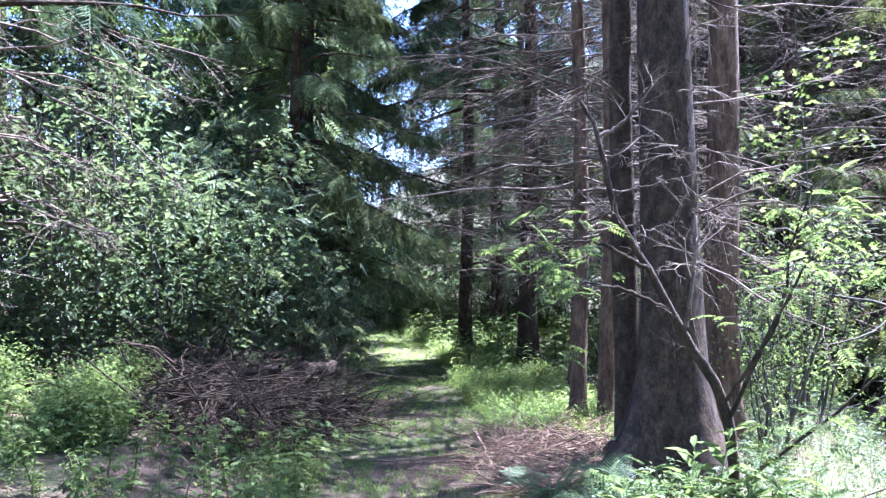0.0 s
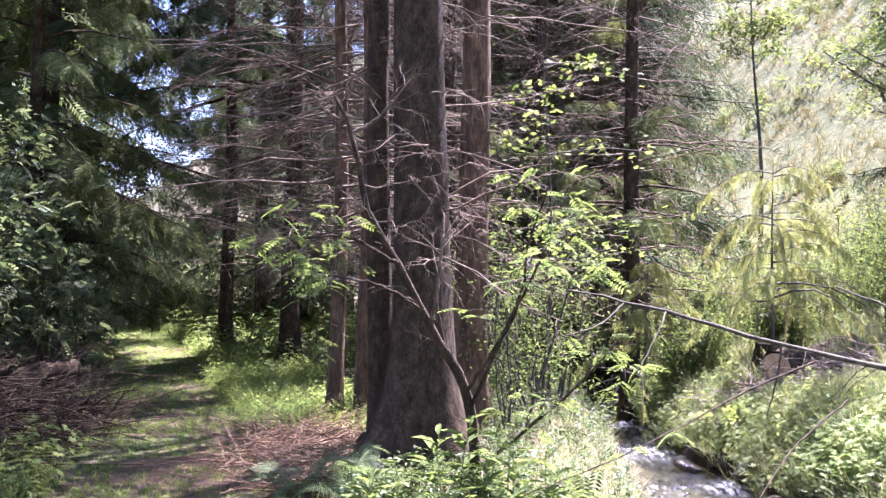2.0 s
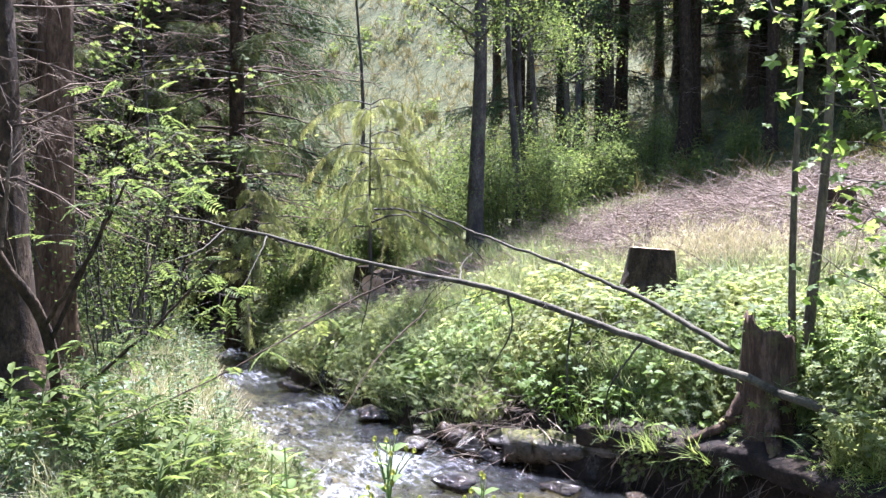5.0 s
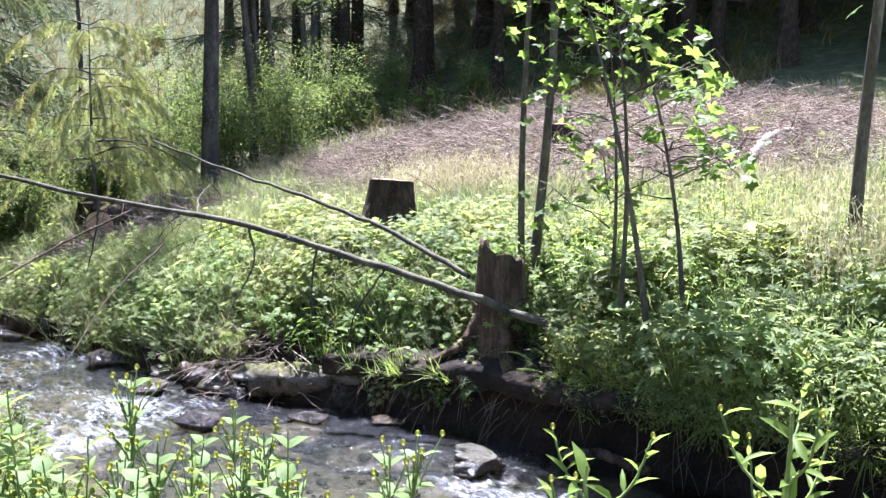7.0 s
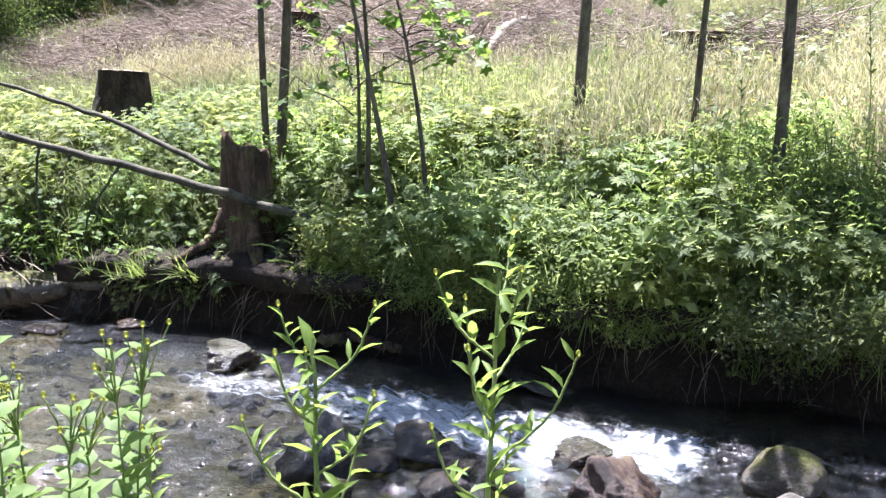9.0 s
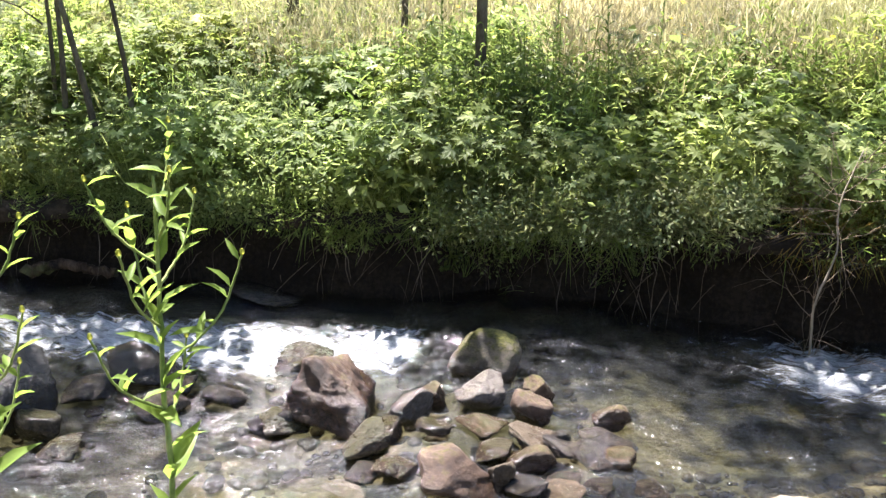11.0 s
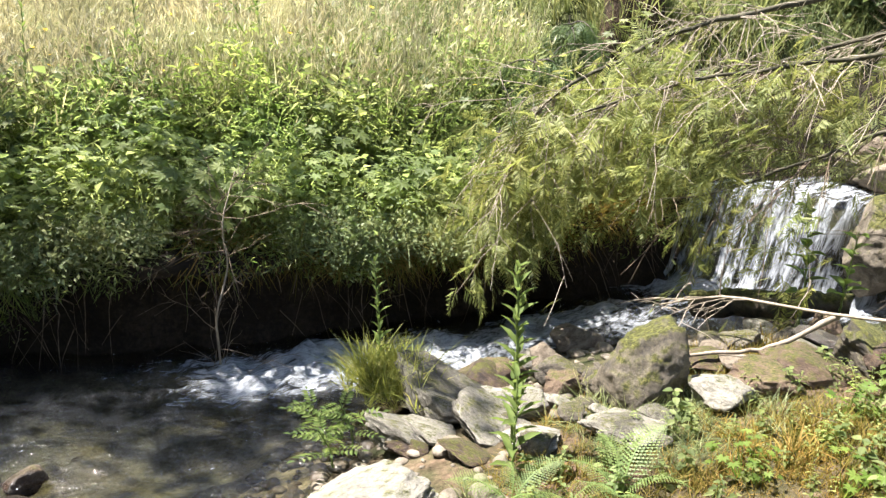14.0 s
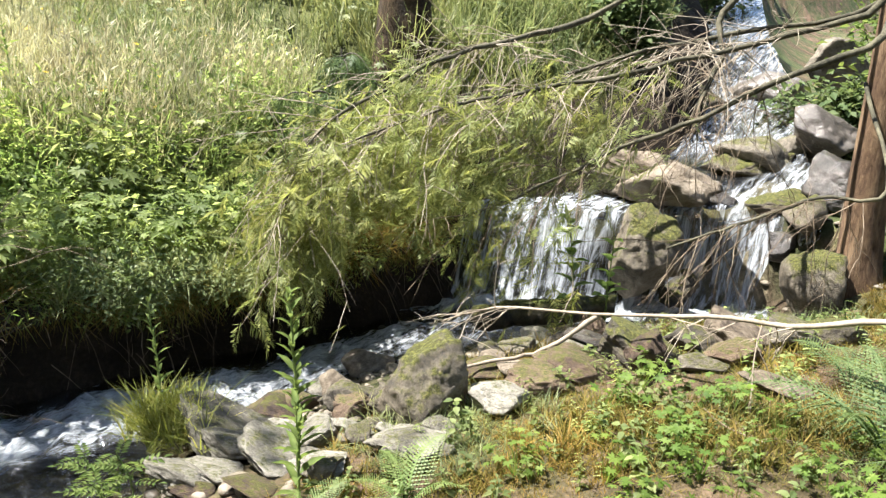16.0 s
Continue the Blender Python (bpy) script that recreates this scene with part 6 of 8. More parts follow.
    tagged(part("branchwork", s.mesh("branchwork"), DEADWOOD, g), kind="stuff")
    # the long bleached branch before the falls
    g = thing("dead_branch", "long bleached bare branch lying before the falls", "branch")
    me, p = wand_mesh([(0.6, -3.5, 0.68), (0.95, -3.58, 0.63), (1.31, -3.66, 0.51), (1.69, -3.71, 0.44), (2.27, -3.71, 0.30), (2.76, -3.58, 0.23), (3.10, -3.53, 0.08)], 0.014, 0.005, 371, 7)
    part("main_stem", me, PALEWOOD, g)
    part("side_branch", wand_mesh([(2.24, -3.73, 0.30), (2.39, -3.50, 0.13), (2.58, -3.20, 0.06), (2.71, -2.92, -0.02)], 0.013, 0.005, 372, 6)[0], PALEWOOD, g)
    s, _ = twigs_on(p, r, 18, 0.4, 0.004, 0.1, 0.3, 0.7, 2)
    tagged(part("branchwork", s.mesh("branchwork"), PALEWOOD, g), kind="stuff")


fallen_branch()


def overhanging_spruce():
    """The spruce beside the falls, its boughs hanging over the water."""
    r = rng_of(401)
    x, y = 1.95, -6.1
    t = thing("spruce_tree", "spruce with a reddish trunk, its boughs trailing over the falls", "tree", "spruce trees")
    trunk = part("trunk", trunk_mesh(402, 9, 0.13, 14, 20, 0.7, 0.02), BARK_PINK, t)
    trunk.matrix_world = pose(x, y, float(height(x, y)) - 0.05)
    lines = [[(1.88, -5.69, 1.87), (2.23, -5.34, 1.66), (2.66, -4.88, 1.48), (3.05, -4.37, 1.32), (3.38, -3.81, 1.18), (3.67, -3.34, 0.98)],
             [(3.41, -5.35, 1.85), (3.58, -4.72, 1.61), (3.68, -4.09, 1.45), (3.87, -3.57, 1.18), (3.90, -3.21, 0.93), (3.88, -3.05, 0.57)],
             [(1.72, -5.33, 1.67), (2.04, -4.98, 1.45), (2.38, -4.70, 1.19), (2.66, -4.41, 1.02), (2.96, -4.07, 0.78), (3.18, -3.74, 0.61)],
             [(2.62, -5.37, 1.85), (2.55, -5.18, 1.52), (2.53, -4.96, 1.26), (2.48, -4.88, 1.05)],
             [(2.08, -6.26, 1.91), (2.78, -5.73, 1.67), (3.27, -5.21, 1.49), (3.69, -4.62, 1.22), (3.90, -4.14, 1.10)],
             [(1.54, -5.18, 0.88), (1.80, -4.98, 0.82), (2.12, -4.72, 0.64), (2.39, -4.52, 0.49)]]
    starts = [2.3, 2.9, 2.1, 2.5, 2.6, 1.3]
    for k, pts in enumerate(lines):
        base = np.array((x + 0.08, y + 0.10, starts[k] + 0.1))
        full = [base] + [np.array(p) for p in pts]
        me, p = wand_mesh(full, 0.024 if k < 5 else 0.014, 0.006, 410 + k, 6)
        b = part("bough", me, BRANCH_GREEN, t)
        s, tw = twigs_on(p, r, 80 if k in (0, 1, 4) else 26, 0.66, 0.0038, 0.3, 0.34, 0.7, 2)
        tagged(part("branchwork", s.mesh("branchwork"), PALEWOOD if k in (0, 1, 4) else DEADWOOD, b), kind="stuff")
        if k in (0, 1, 2, 4):
            n = {0: 620, 1: 800, 2: 110, 4: 150}[k]
            lo = {0: 0.55, 1: 0.5, 2: 0.75, 4: 0.78}[k]
            q, tan = along(np.repeat(p[None], n, 0), lo + (1 - lo) * r.random((n, 1)))
            q = q[:, 0] + r.normal(0, 1, (n, 3)) * (0.16, 0.16, 0.05) - np.array((0, 0, 1)) * (r.random((n, 1)) ** 1.3) * 0.62
            d = tan[:, 0] * 0.6 + r.normal(0, 0.75, (n, 3)) - np.array((0, 0, 0.4))
            v = strew(*SPRAY_FULL, q, frames(d, r.normal(0, 0.6, n)), r.uniform(0.10, 0.20, n))
            tagged(part("foliage", mesh_of("foliage", *v, False), BOUGH_GREEN, b), kind="stuff")
    # more of it above, out of sight but for its shade
    wood, green = live_limbs(r, 14, 4.6, 8.8, 9, 1.7, 0.13, 16, 0.5)
    for nm, me, mt in (("branchwork", wood, BARK_PINK), ("crown", green, SPRUCE)):
        ob = tagged(part(nm, me, mt, t), kind="stuff")
        ob.matrix_world = pose(x, y, float(height(x, y)))


overhanging_spruce()


def rowan():
    t = thing("rowan_sapling", "crooked rowan sapling with feathery leaves before the old trunk", "sapling")
    r = rng_of(431)
    stems = [[(1.16, 6.15, -0.05), (1.09, 6.11, 0.58), (0.98, 6.02, 0.93), (0.75, 5.96, 1.27), (0.54, 5.89, 1.68), (0.32, 5.91, 2.05), (0.23, 5.92, 2.55), (0.10, 6.03, 2.84)],
             [(0.79, 5.96, 1.30), (0.83, 5.85, 1.75), (0.86, 5.84, 1.90)], [(0.19, 6.0, 2.56), (0.42, 6.05, 2.72), (0.62, 6.08, 2.98)],
             [(1.05, 6.04, 0.80), (1.29, 5.85, 1.24), (1.49, 5.80, 1.68), (1.68, 5.74, 1.90)], [(1.09, 6.06, 0.70), (1.30, 6.0, 1.20), (1.44, 6.02, 1.53), (1.48, 6.01, 1.83), (1.61, 5.97, 2.24)],
             [(1.12, 6.1, 0.2), (1.45, 5.9, 0.55), (1.80, 5.75, 0.9), (2.05, 5.7, 1.2)], [(0.54, 5.89, 1.68), (0.2, 5.75, 1.85), (-0.12, 5.7, 1.84)], [(0.7, 5.95, 1.4), (0.35, 5.7, 1.55), (0.0, 5.6, 1.62)]]
    pv, pt = pinnate_tmpl()
    for k, pts in enumerate(stems):
        dead = k in (1, 2)
        me, p = wand_mesh(pts, 0.042 if k == 0 else 0.016, 0.012 if k == 0 else 0.005, 440 + k, 8)
        ob = part("stem", me, DEADWOOD if dead else BARK, t)
        s, tw = twigs_on(p, r, 10 if k == 0 else 9, 0.45, 0.004, -0.05, 0.3, 0.8, 2)
        tagged(part("branchwork", s.mesh("branchwork"), DEADWOOD if k in (0, 1, 2) else BARK_GREY, ob), kind="stuff")
        if k >= 3:
            ends = tw[:, -1]
            n = 46 if k < 6 else 30
            q = ends[r.integers(0, len(ends), n)]
            d = ring_dirs(r.uniform(0, 6.3, n), r.normal(0.0, 0.3, n))
            v = strew(pv, pt, q, frames(d, r.normal(0, 0.4, n)), r.uniform(0.12, 0.21, n))
            tagged(part("foliage", mesh_of("foliage", *v, False), LEAF, ob), kind="stuff")


rowan()


def bough_with_leaves():
    """The sunny twig of broad leaves reaching in above the stumps."""
    t = thing("maple_sapling", "maple sapling beyond the trunks with bright sunlit leaves", "sapling", "maple saplings", at=(2.6, 9.8, float(height(2.6, 9.8))))
    r = rng_of(451)
    part("trunk", trunk_mesh(452, 4.6, 0.03, 8, 14, 0.3, 0.1), BARK_GREY, t)
    s = Soup()
    z = r.uniform(1.5, 4.4, 24)
    p = bow(np.stack([0 * z, 0 * z, z], -1), ring_dirs(r.uniform(0, 6.3, 24), r.uniform(0.1, 0.5, 24)), r.uniform(0.6, 1.7, 24), 0.15, 0.1, 5, r)
    s.add(*tubes(p, np.linspace(1, 0.3, 5)[None] * np.full((24, 1), 0.009), 4))
    tagged(part("branchwork", s.mesh("branchwork"), BARK_GREY, t), kind="stuff")
    q, _ = along(p, r.uniform(0.3, 1, (24, 14)))
    v = leaf_cloud(r, q.reshape(-1, 3), 2, 0.10, 0.07, MAPLE, 0.25)
    tagged(part("crown", mesh_of("crown", *v, False), LEAF, t), kind="stuff")


bough_with_leaves()


# ---- brushwood ----
def sticks(name, label, seed, cx, cy, rx, ry, n, length, rad, pile, mat, lift=0.25):
    """A heap of dry sticks and twigs."""
    r = rng_of(seed)
    a, f = r.uniform(0, 6.3, n), np.sqrt(r.random(n))
    x, y = cx + np.cos(a) * f * rx, cy + np.sin(a) * f * ry
    z = height(x, y) + 0.01 + pile * (1 - f ** 2) * r.random(n)
    b = r.uniform(0, 6.3, n)
    ln = length * r.uniform(0.25, 1.1, n)
    p = bow(np.stack([x, y, z], -1), ring_dirs(b, r.normal(0.05, lift, n)), ln, 0.1, 0.13, 5, r)
    ground = height(p[..., 0], p[..., 1])
    p[..., 2] = np.maximum(p[..., 2], ground + 0.006)
    s = Soup().add(*tubes(p, np.linspace(1, 0.4, 5)[None] * (rad * r.uniform(0.4, 1.3, n))[:, None], 3))
    q, tan = along(p, r.uniform(0.1, 0.9, (n, 3)))
    q, tan = q.reshape(-1, 3), tan.reshape(-1, 3)
    tp = bow(q, tan + r.normal(0, 0.6, tan.shape), np.repeat(ln, 3) * 0.35, 0.1, 0.1, 3, r)
    s.add(*tubes(tp, np.linspace(1, 0.5, 3)[None] * np.full((len(q), 1), rad * 0.35), 3))
    return solo(name, s.mesh(name), mat, label, "brushwood", kind="stuff")


sticks("brushwood", "dry reddish-brown brushwood left on the cleared slope", 501, 14.0, 8.2, 5.6, 5.6, 7500, 1.1, 0.011, 0.4, BRUSH)
sticks("brushwood", "dry reddish-brown brushwood left on the cleared slope", 502, 9.9, 7.0, 2.4, 3.4, 3200, 0.8, 0.010, 0.16, BRUSH)
sticks("brushwood", "dry brushwood round the crooked log", 506, 12.9, 3.7, 2.6, 1.8, 1500, 0.9, 0.010, 0.2, BRUSH)
sticks("brushwood", "small drift of dry twigs caught at the bank", 507, 4.94, 6.51, 0.45, 0.35, 120, 0.5, 0.007, 0.06, BRUSH, 0.15)
sticks("brushwood", "dry brushwood heap by the sawn log", 503, 6.9, 10.2, 1.7, 1.0, 500, 0.8, 0.010, 0.2, BRUSH)
sticks("brushwood", "heap of grey-brown branches beside the track", 504, -3.3, 9.0, 1.2, 2.2, 1000, 1.2, 0.011, 0.55, BARK, 0.35)
sticks("brushwood", "fallen reddish twigs round the spruce roots", 505, -0.05, 7.9, 0.75, 1.5, 1100, 0.7, 0.006, 0.14, NEEDLES, 0.28)
sticks("brushwood", "dry branches in the meadow grass", 506, 11.3, 0.5, 1.5, 1.3, 520, 1.1, 0.012, 0.4, BRUSH, 0.3)
sticks("brushwood", "fallen twigs on the mossy ground", 507, 1.1, -4.0, 1.2, 1.4, 70, 0.35, 0.004, 0.03, DEADWOOD, 0.15)
sticks("brushwood", "driftwood twigs caught at the water's edge", 508, 4.75, 6.1, 0.35, 0.5, 120, 0.6, 0.006, 0.12, BRUSH, 0.2)
sticks("brushwood", "dry stems lying in the hay-coloured grass", 509, 8.0, -2.2, 2.4, 2.2, 160, 0.9, 0.006, 0.35, PALEWOOD, 0.5)


# ---- ground cover ----
def tuft_tmpl(seed, blades=9, width=0.035, splay=0.35):
    """A tuft of grass 1 high."""
    r = rng_of(seed)
    bv, bt = blade_tmpl(0.45)
    n = blades
    a = r.uniform(0, 6.3, n)
    lean = r.uniform(0.05, splay, n)
    y = np.stack([np.cos(a), np.sin(a), np.zeros(n)], -1)
    z = unit(np.stack([np.cos(a) * lean, np.sin(a) * lean, np.ones(n)], -1))
    x = unit(np.cross(y, z))
    fr = np.stack([x, np.cross(z, x), z], -1)
    h = r.uniform(0.55, 1.05, n)
    pos = np.stack([r.normal(0, 0.07, n), r.normal(0, 0.07, n), np.zeros(n)], -1)
    return strew(bv, bt, pos, fr, np.stack([np.full(n, width), h * r.uniform(0.3, 1.1, n), h], -1))


def seed_stem_tmpl(seed):
    """Stems of seeding grass 1 high with loose heads."""
    r = rng_of(seed)
    s = Soup()
    for k in range(6):
        a, b = r.uniform(0, 6.3), r.uniform(0.05, 0.35)
        top = np.array((math.cos(a) * b, math.sin(a) * b, r.uniform(0.75, 1.05)))
        base = np.array((r.normal(0, 0.05), r.normal(0, 0.05), 0))
        s.add([base + (0.004, 0, 0), base - (0.004, 0.003, 0), top], [(0, 1, 2)])
        for q in range(4):
            c = base + (top - base) * r.uniform(0.70, 1.0)
            d = r.normal(0, 1, 3) * (0.03, 0.03, 0.02) + (0, 0, 0.07)
            w = np.array((0.004, -0.003, 0.002))
            s.add([c, c + d * 0.6 + w, c + d * 1.4, c + d * 0.6 - w], [(0, 1, 2), (0, 2, 3)])
    return s.arrays()


TUFTS = [tuft_tmpl(k) for k in (1, 2, 3)]
THIN_TUFTS = [tuft_tmpl(k, 11, 0.018, 0.5) for k in (4, 5)]
SEEDS = [seed_stem_tmpl(k) for k in (1, 2, 3)]
FINE = [weed_tmpl(21, 64, 0.10, 0.5), weed_tmpl(22, 84, 0.08, 0.45, 0.32), weed_tmpl(23, 40, 0.14, 0.62, 0.4), weed_tmpl(24, 84, 0.13, 0.14, 0.34)]
HERBS = [herb_tmpl(1, 7, 0.25, 0.5), herb_tmpl(2, 9, 0.20, 0.4), herb_tmpl(3, 5, 0.34, 0.75), herb_tmpl(4, 13, 0.2, 0.28, False), herb_tmpl(5, 9, 0.15, 0.6)]


CLEARED = [(6.0, 10.45, 0.8, 0.75), (6.9, 10.1, 1.2, 0.6), (6.70, 6.15, 0.55, 0.5), (5.12, 3.58, 0.42, 0.40)]


def cover(name, label, seed, tmpls, x, y, h, mat, category="grass", width=1.0, lean=0.12, sink=0.02, lift=None, bias=(0, 0), up=1.0):
    """Plants strewn over the ground as one mass."""
    r = rng_of(seed)
    s = Soup()
    free = np.full(len(x), True)
    for cx, cy, rx, ry in CLEARED:
        free &= np.hypot((x - cx) / rx, (y - cy) / ry) > 1
    x, y, h = x[free], y[free], h[free]
    lift = lift if lift is None else lift[free]
    pick = r.integers(0, len(tmpls), len(x))
    z = height(x, y) - sink if lift is None else lift
    pos = np.stack([x, y, z], -1)
    for k, (tv, tt) in enumerate(tmpls):
        m = pick == k
        if m.sum() == 0:
            continue
        n = int(m.sum())
        a = r.uniform(0, 6.3, n)
        zax = unit(np.stack([bias[0] + r.normal(0, lean, n), bias[1] + r.normal(0, lean, n), np.full(n, up)], -1))
        xax = unit(np.cross(np.stack([-np.sin(a), np.cos(a), 0 * a], -1), zax))
        fr = np.stack([xax, np.cross(zax, xax), zax], -1)
        hh = h[m]
        s.add(*strew(tv, tt, pos[m], fr, np.stack([hh * width, hh * width, hh], -1)))
    return solo(name, s.mesh(name, False), mat, label, category, kind="stuff")


def strip(seed, n, u0, u1, y0, y1, far=True, power=1.0):
    """Random spots in a strip along a shore: u metres from it."""
    r = rng_of(seed)
    y = r.uniform(y0, y1, n)
    u = u0 + (u1 - u0) * r.random(n) ** power
    return (shore_far(y) + u if far else shore_near(y) - u), y, r


def patchy(x, y, s, k, cut):
    return ripple(x, y, s, k) > cut


# the far bank: lush, low at the brink and higher behind
STARS = [star_herb_tmpl(k) for k in (1, 2, 3)]
FRONDS = [frond_tmpl(18, 3)]


def swell(x, y, low=0.4):
    """Plants grow taller away from the brink."""
    return (low + (1 - low) * smooth01((x - shore_far(y)) / 0.6)) * np.interp(y, [2.6, 4.2], [1, 0.72])


x, y, r = strip(601, 4200, 0.06, 2.4, -3.4, 8)
keep = ((y > 1.0) & patchy(x, y, 1.9, 0.6, -0.25)) | (np.abs(y - 0.9) < 0.35) | (r.random(len(x)) < 0.10)
x, y = x[keep], y[keep]
cover("bank_herbs", "light green herbs with deeply cut leaves crowding the far bank", 602, STARS, x, y, r.uniform(0.24, 0.5, len(x)) * swell(x, y, 0.55) * (1 + 0.35 * ripple(x, y, 3.1, 0.4)), HERB, "undergrowth", 1.0, 0.25)
x, y, r = strip(720, 2100, 0.06, 1.9, -4.6, 1.4)
cover("bank_herbs", "fine-leaved green weeds crowding the far bank", 721, FINE, x, y, r.uniform(0.24, 0.5, len(x)) * swell(x, y, 0.55) * (1 + 0.45 * ripple(x, y, 3.6, 0.8)), HERB, "undergrowth", 0.9, 0.2)
x, y, r = strip(722, 1000, 0.08, 1.7, -4.6, 1.2)
cover("bank_grass", "lush mixed grass on the brink of the far bank", 723, [FINE[3], THIN_TUFTS[0], FINE[3]], x, y, r.uniform(0.3, 0.6, len(x)) * swell(x, y, 0.5) * (1 + 0.3 * ripple(x, y, 2.0, 1.8)), GRASS_DEEP, "grass", 0.9, 0.2)
x, y, r = strip(690, 1100, -0.10, 0.5, -4.8, 3.6)
cover("bank_herbs", "leafy herbs leaning out over the stream", 691, [STARS[0], STARS[1]] + FINE, x, y, r.uniform(0.26, 0.5, len(x)) * np.interp(y, [2.6, 4.2], [1, 0.7]) * (1 + 0.35 * ripple(x, y, 3.6, 0.8)), HERB, "undergrowth", 0.95, 0.22, lift=height(np.maximum(x, shore_far(y) + 0.34), y) - 0.06, bias=(-0.12, 0))
x, y, r = strip(694, 130, 0.12, 0.5, 0.2, 5)
a = r.uniform(0, 6.3, len(x))
d = np.stack([np.cos(a) * 0.8 - 0.6, np.sin(a), r.uniform(-0.1, 0.7, len(x))], -1)
s = Soup().add(*strew(*FRONDS[0], np.stack([x, y, height(x, y)], -1), frames(d, r.normal(0, 0.2, len(x))), r.uniform(0.25, 0.45, len(x))))
solo("bank_ferns", s.mesh("bank_ferns", False), FERN, "fern fronds hanging over the undercut bank", "ferns", kind="stuff")
x, y, r = strip(750, 800, -0.10, 0.10, -5.0, 3.3)
keep = patchy(x, y, 2.7, 0.4, 0.25)
x, y = x[keep], y[keep]
cover("bank_herbs", "leafy weeds spilling over the edge of the turf", 751, FINE, x, y, r.uniform(0.14, 0.30, len(x)), HERB, "undergrowth", 1.0, 0.3, lift=height(shore_far(y) + 0.34, y) - r.uniform(0.03, 0.16, len(x)), bias=(-0.8, 0), up=0.35)
x, y, r = strip(752, 420, -0.10, 0.1, -5.0, 3.3)
cover("bank_grass", "long grass trailing down over the edge of the turf", 753, [THIN_TUFTS[0], THIN_TUFTS[1], FINE[3]], x, y, r.uniform(0.16, 0.34, len(x)), GRASS_DEEP, "grass", 1.0, 0.45, lift=height(shore_far(y) + 0.34, y) - r.uniform(0.04, 0.16, len(x)), bias=(-0.8, 0), up=-0.25)
x, y, r = strip(754, 420, -0.13, 0.1, -4.6, -1.5)
cover("bank_grass", "straw-coloured grass trailing over the edge of the turf", 755, THIN_TUFTS, x, y, r.uniform(0.16, 0.34, len(x)), MOSSY, "grass", 1.0, 0.45, lift=height(shore_far(y) + 0.34, y) - r.uniform(0.04, 0.16, len(x)), bias=(-0.8, 0), up=-0.15)
x, y, r = strip(756, 420, -0.24, 0.02, -3.6, 0.3)
keep = np.abs(y + 1.66) > 0.3
x, y = x[keep], y[keep]
cover("bank_grass", "pale grass bulging out over the edge of the turf", 757, [THIN_TUFTS[0], FINE[3], FINE[0]], x, y, r.uniform(0.16, 0.32, len(x)), GRASS, "grass", 1.1, 0.4, lift=height(shore_far(y) + 0.34, y) - r.uniform(0.0, 0.16, len(x)), bias=(-0.45, 0), up=0.5)
x, y, r = strip(692, 160, -0.10, 0.2, -3.2, 5)
cover("bank_grass", "grass hanging down over the undercut bank", 693, THIN_TUFTS, x, y, r.uniform(0.16, 0.34, len(x)), GRASS_DEEP, "grass", 1.0, 0.35, lift=height(shore_far(y) + 0.34, y) - 0.10, bias=(-0.9, 0))
x, y, r = strip(699, 950, 0.12, 1.5, -3.2, 9)
cover("bank_herbs", "nettles and small-leaved herbs on the far bank", 698, [HERBS[4], HERBS[1], HERBS[0]], x, y, r.uniform(0.2, 0.5, len(x)) * swell(x, y), HERB, "undergrowth", 0.8, 0.25)
x, y, r = strip(603, 300, 0.05, 1.1, -2.2, 8)
cover("bank_herbs", "broad pale leaves hanging over the water's edge", 604, [HERBS[2]], x, y, r.uniform(0.2, 0.38, len(x)) * swell(x, y, 0.6), HERB_PALE, "undergrowth", 1.0, 0.3)
x, y, r = strip(605, 650, 0.05, 1.2, -4.4, 9)
cover("bank_grass", "fine green grass hanging over the bank", 606, THIN_TUFTS, x, y, r.uniform(0.25, 0.5, len(x)) * swell(x, y, 0.6), GRASS_DEEP, "grass", 1.0, 0.35)
x, y, r = strip(607, 150, 0.25, 0.8, -0.55, 0.75)
cover("bank_herbs", "dark clump of tall leafy stalks on the bank", 608, [HERBS[1], HERBS[3]], x, y, r.uniform(0.35, 0.75, len(x)), GRASS_DEEP, "undergrowth", 0.6, 0.14)
x, y, r = strip(609, 900, -0.12, 0.42, -5.0, -1.6)
cover("bank_grass", "straw-coloured grass drooping over the cut bank", 610, THIN_TUFTS, x + 0.02, y, r.uniform(0.2, 0.36, len(x)), MOSSY, "grass", 1.0, 0.45, lift=height(np.maximum(x, shore_far(y) + 0.34), y) - 0.09, bias=(-0.4, 0))
x, y, r = strip(697, 240, -0.12, 0.35, -3.9, -1.7)
cover("bank_grass", "pale dry grass drooping over the cut bank", 696, THIN_TUFTS, x + 0.02, y, r.uniform(0.18, 0.34, len(x)), HAY, "grass", 1.0, 0.45, lift=height(np.maximum(x, shore_far(y) + 0.34), y) - 0.09, bias=(-0.4, 0))
x, y, r = strip(611, 420, 0.1, 1.6, 3.4, 8.5)
cover("bank_herbs", "low bright broad-leaved plants above the stones", 612, [HERBS[2], HERBS[0], STARS[0]], x, y, r.uniform(0.2, 0.36, len(x)), LEAF_BRIGHT, "undergrowth", 1.2, 0.3)
x, y, r = strip(613, 520, 0.6, 3.2, -0.2, 4.0)
cover("bank_herbs", "thin tall stalks of meadow herbs", 614, [HERBS[3], HERBS[1]], x, y, r.uniform(0.35, 0.65, len(x)), GRASS_DEEP, "undergrowth", 0.55, 0.15)
x, y, r = strip(617, 260, 0.15, 1.5, 0.3, 4.4)
s = Soup()
a = r.uniform(0, 6.3, len(x))
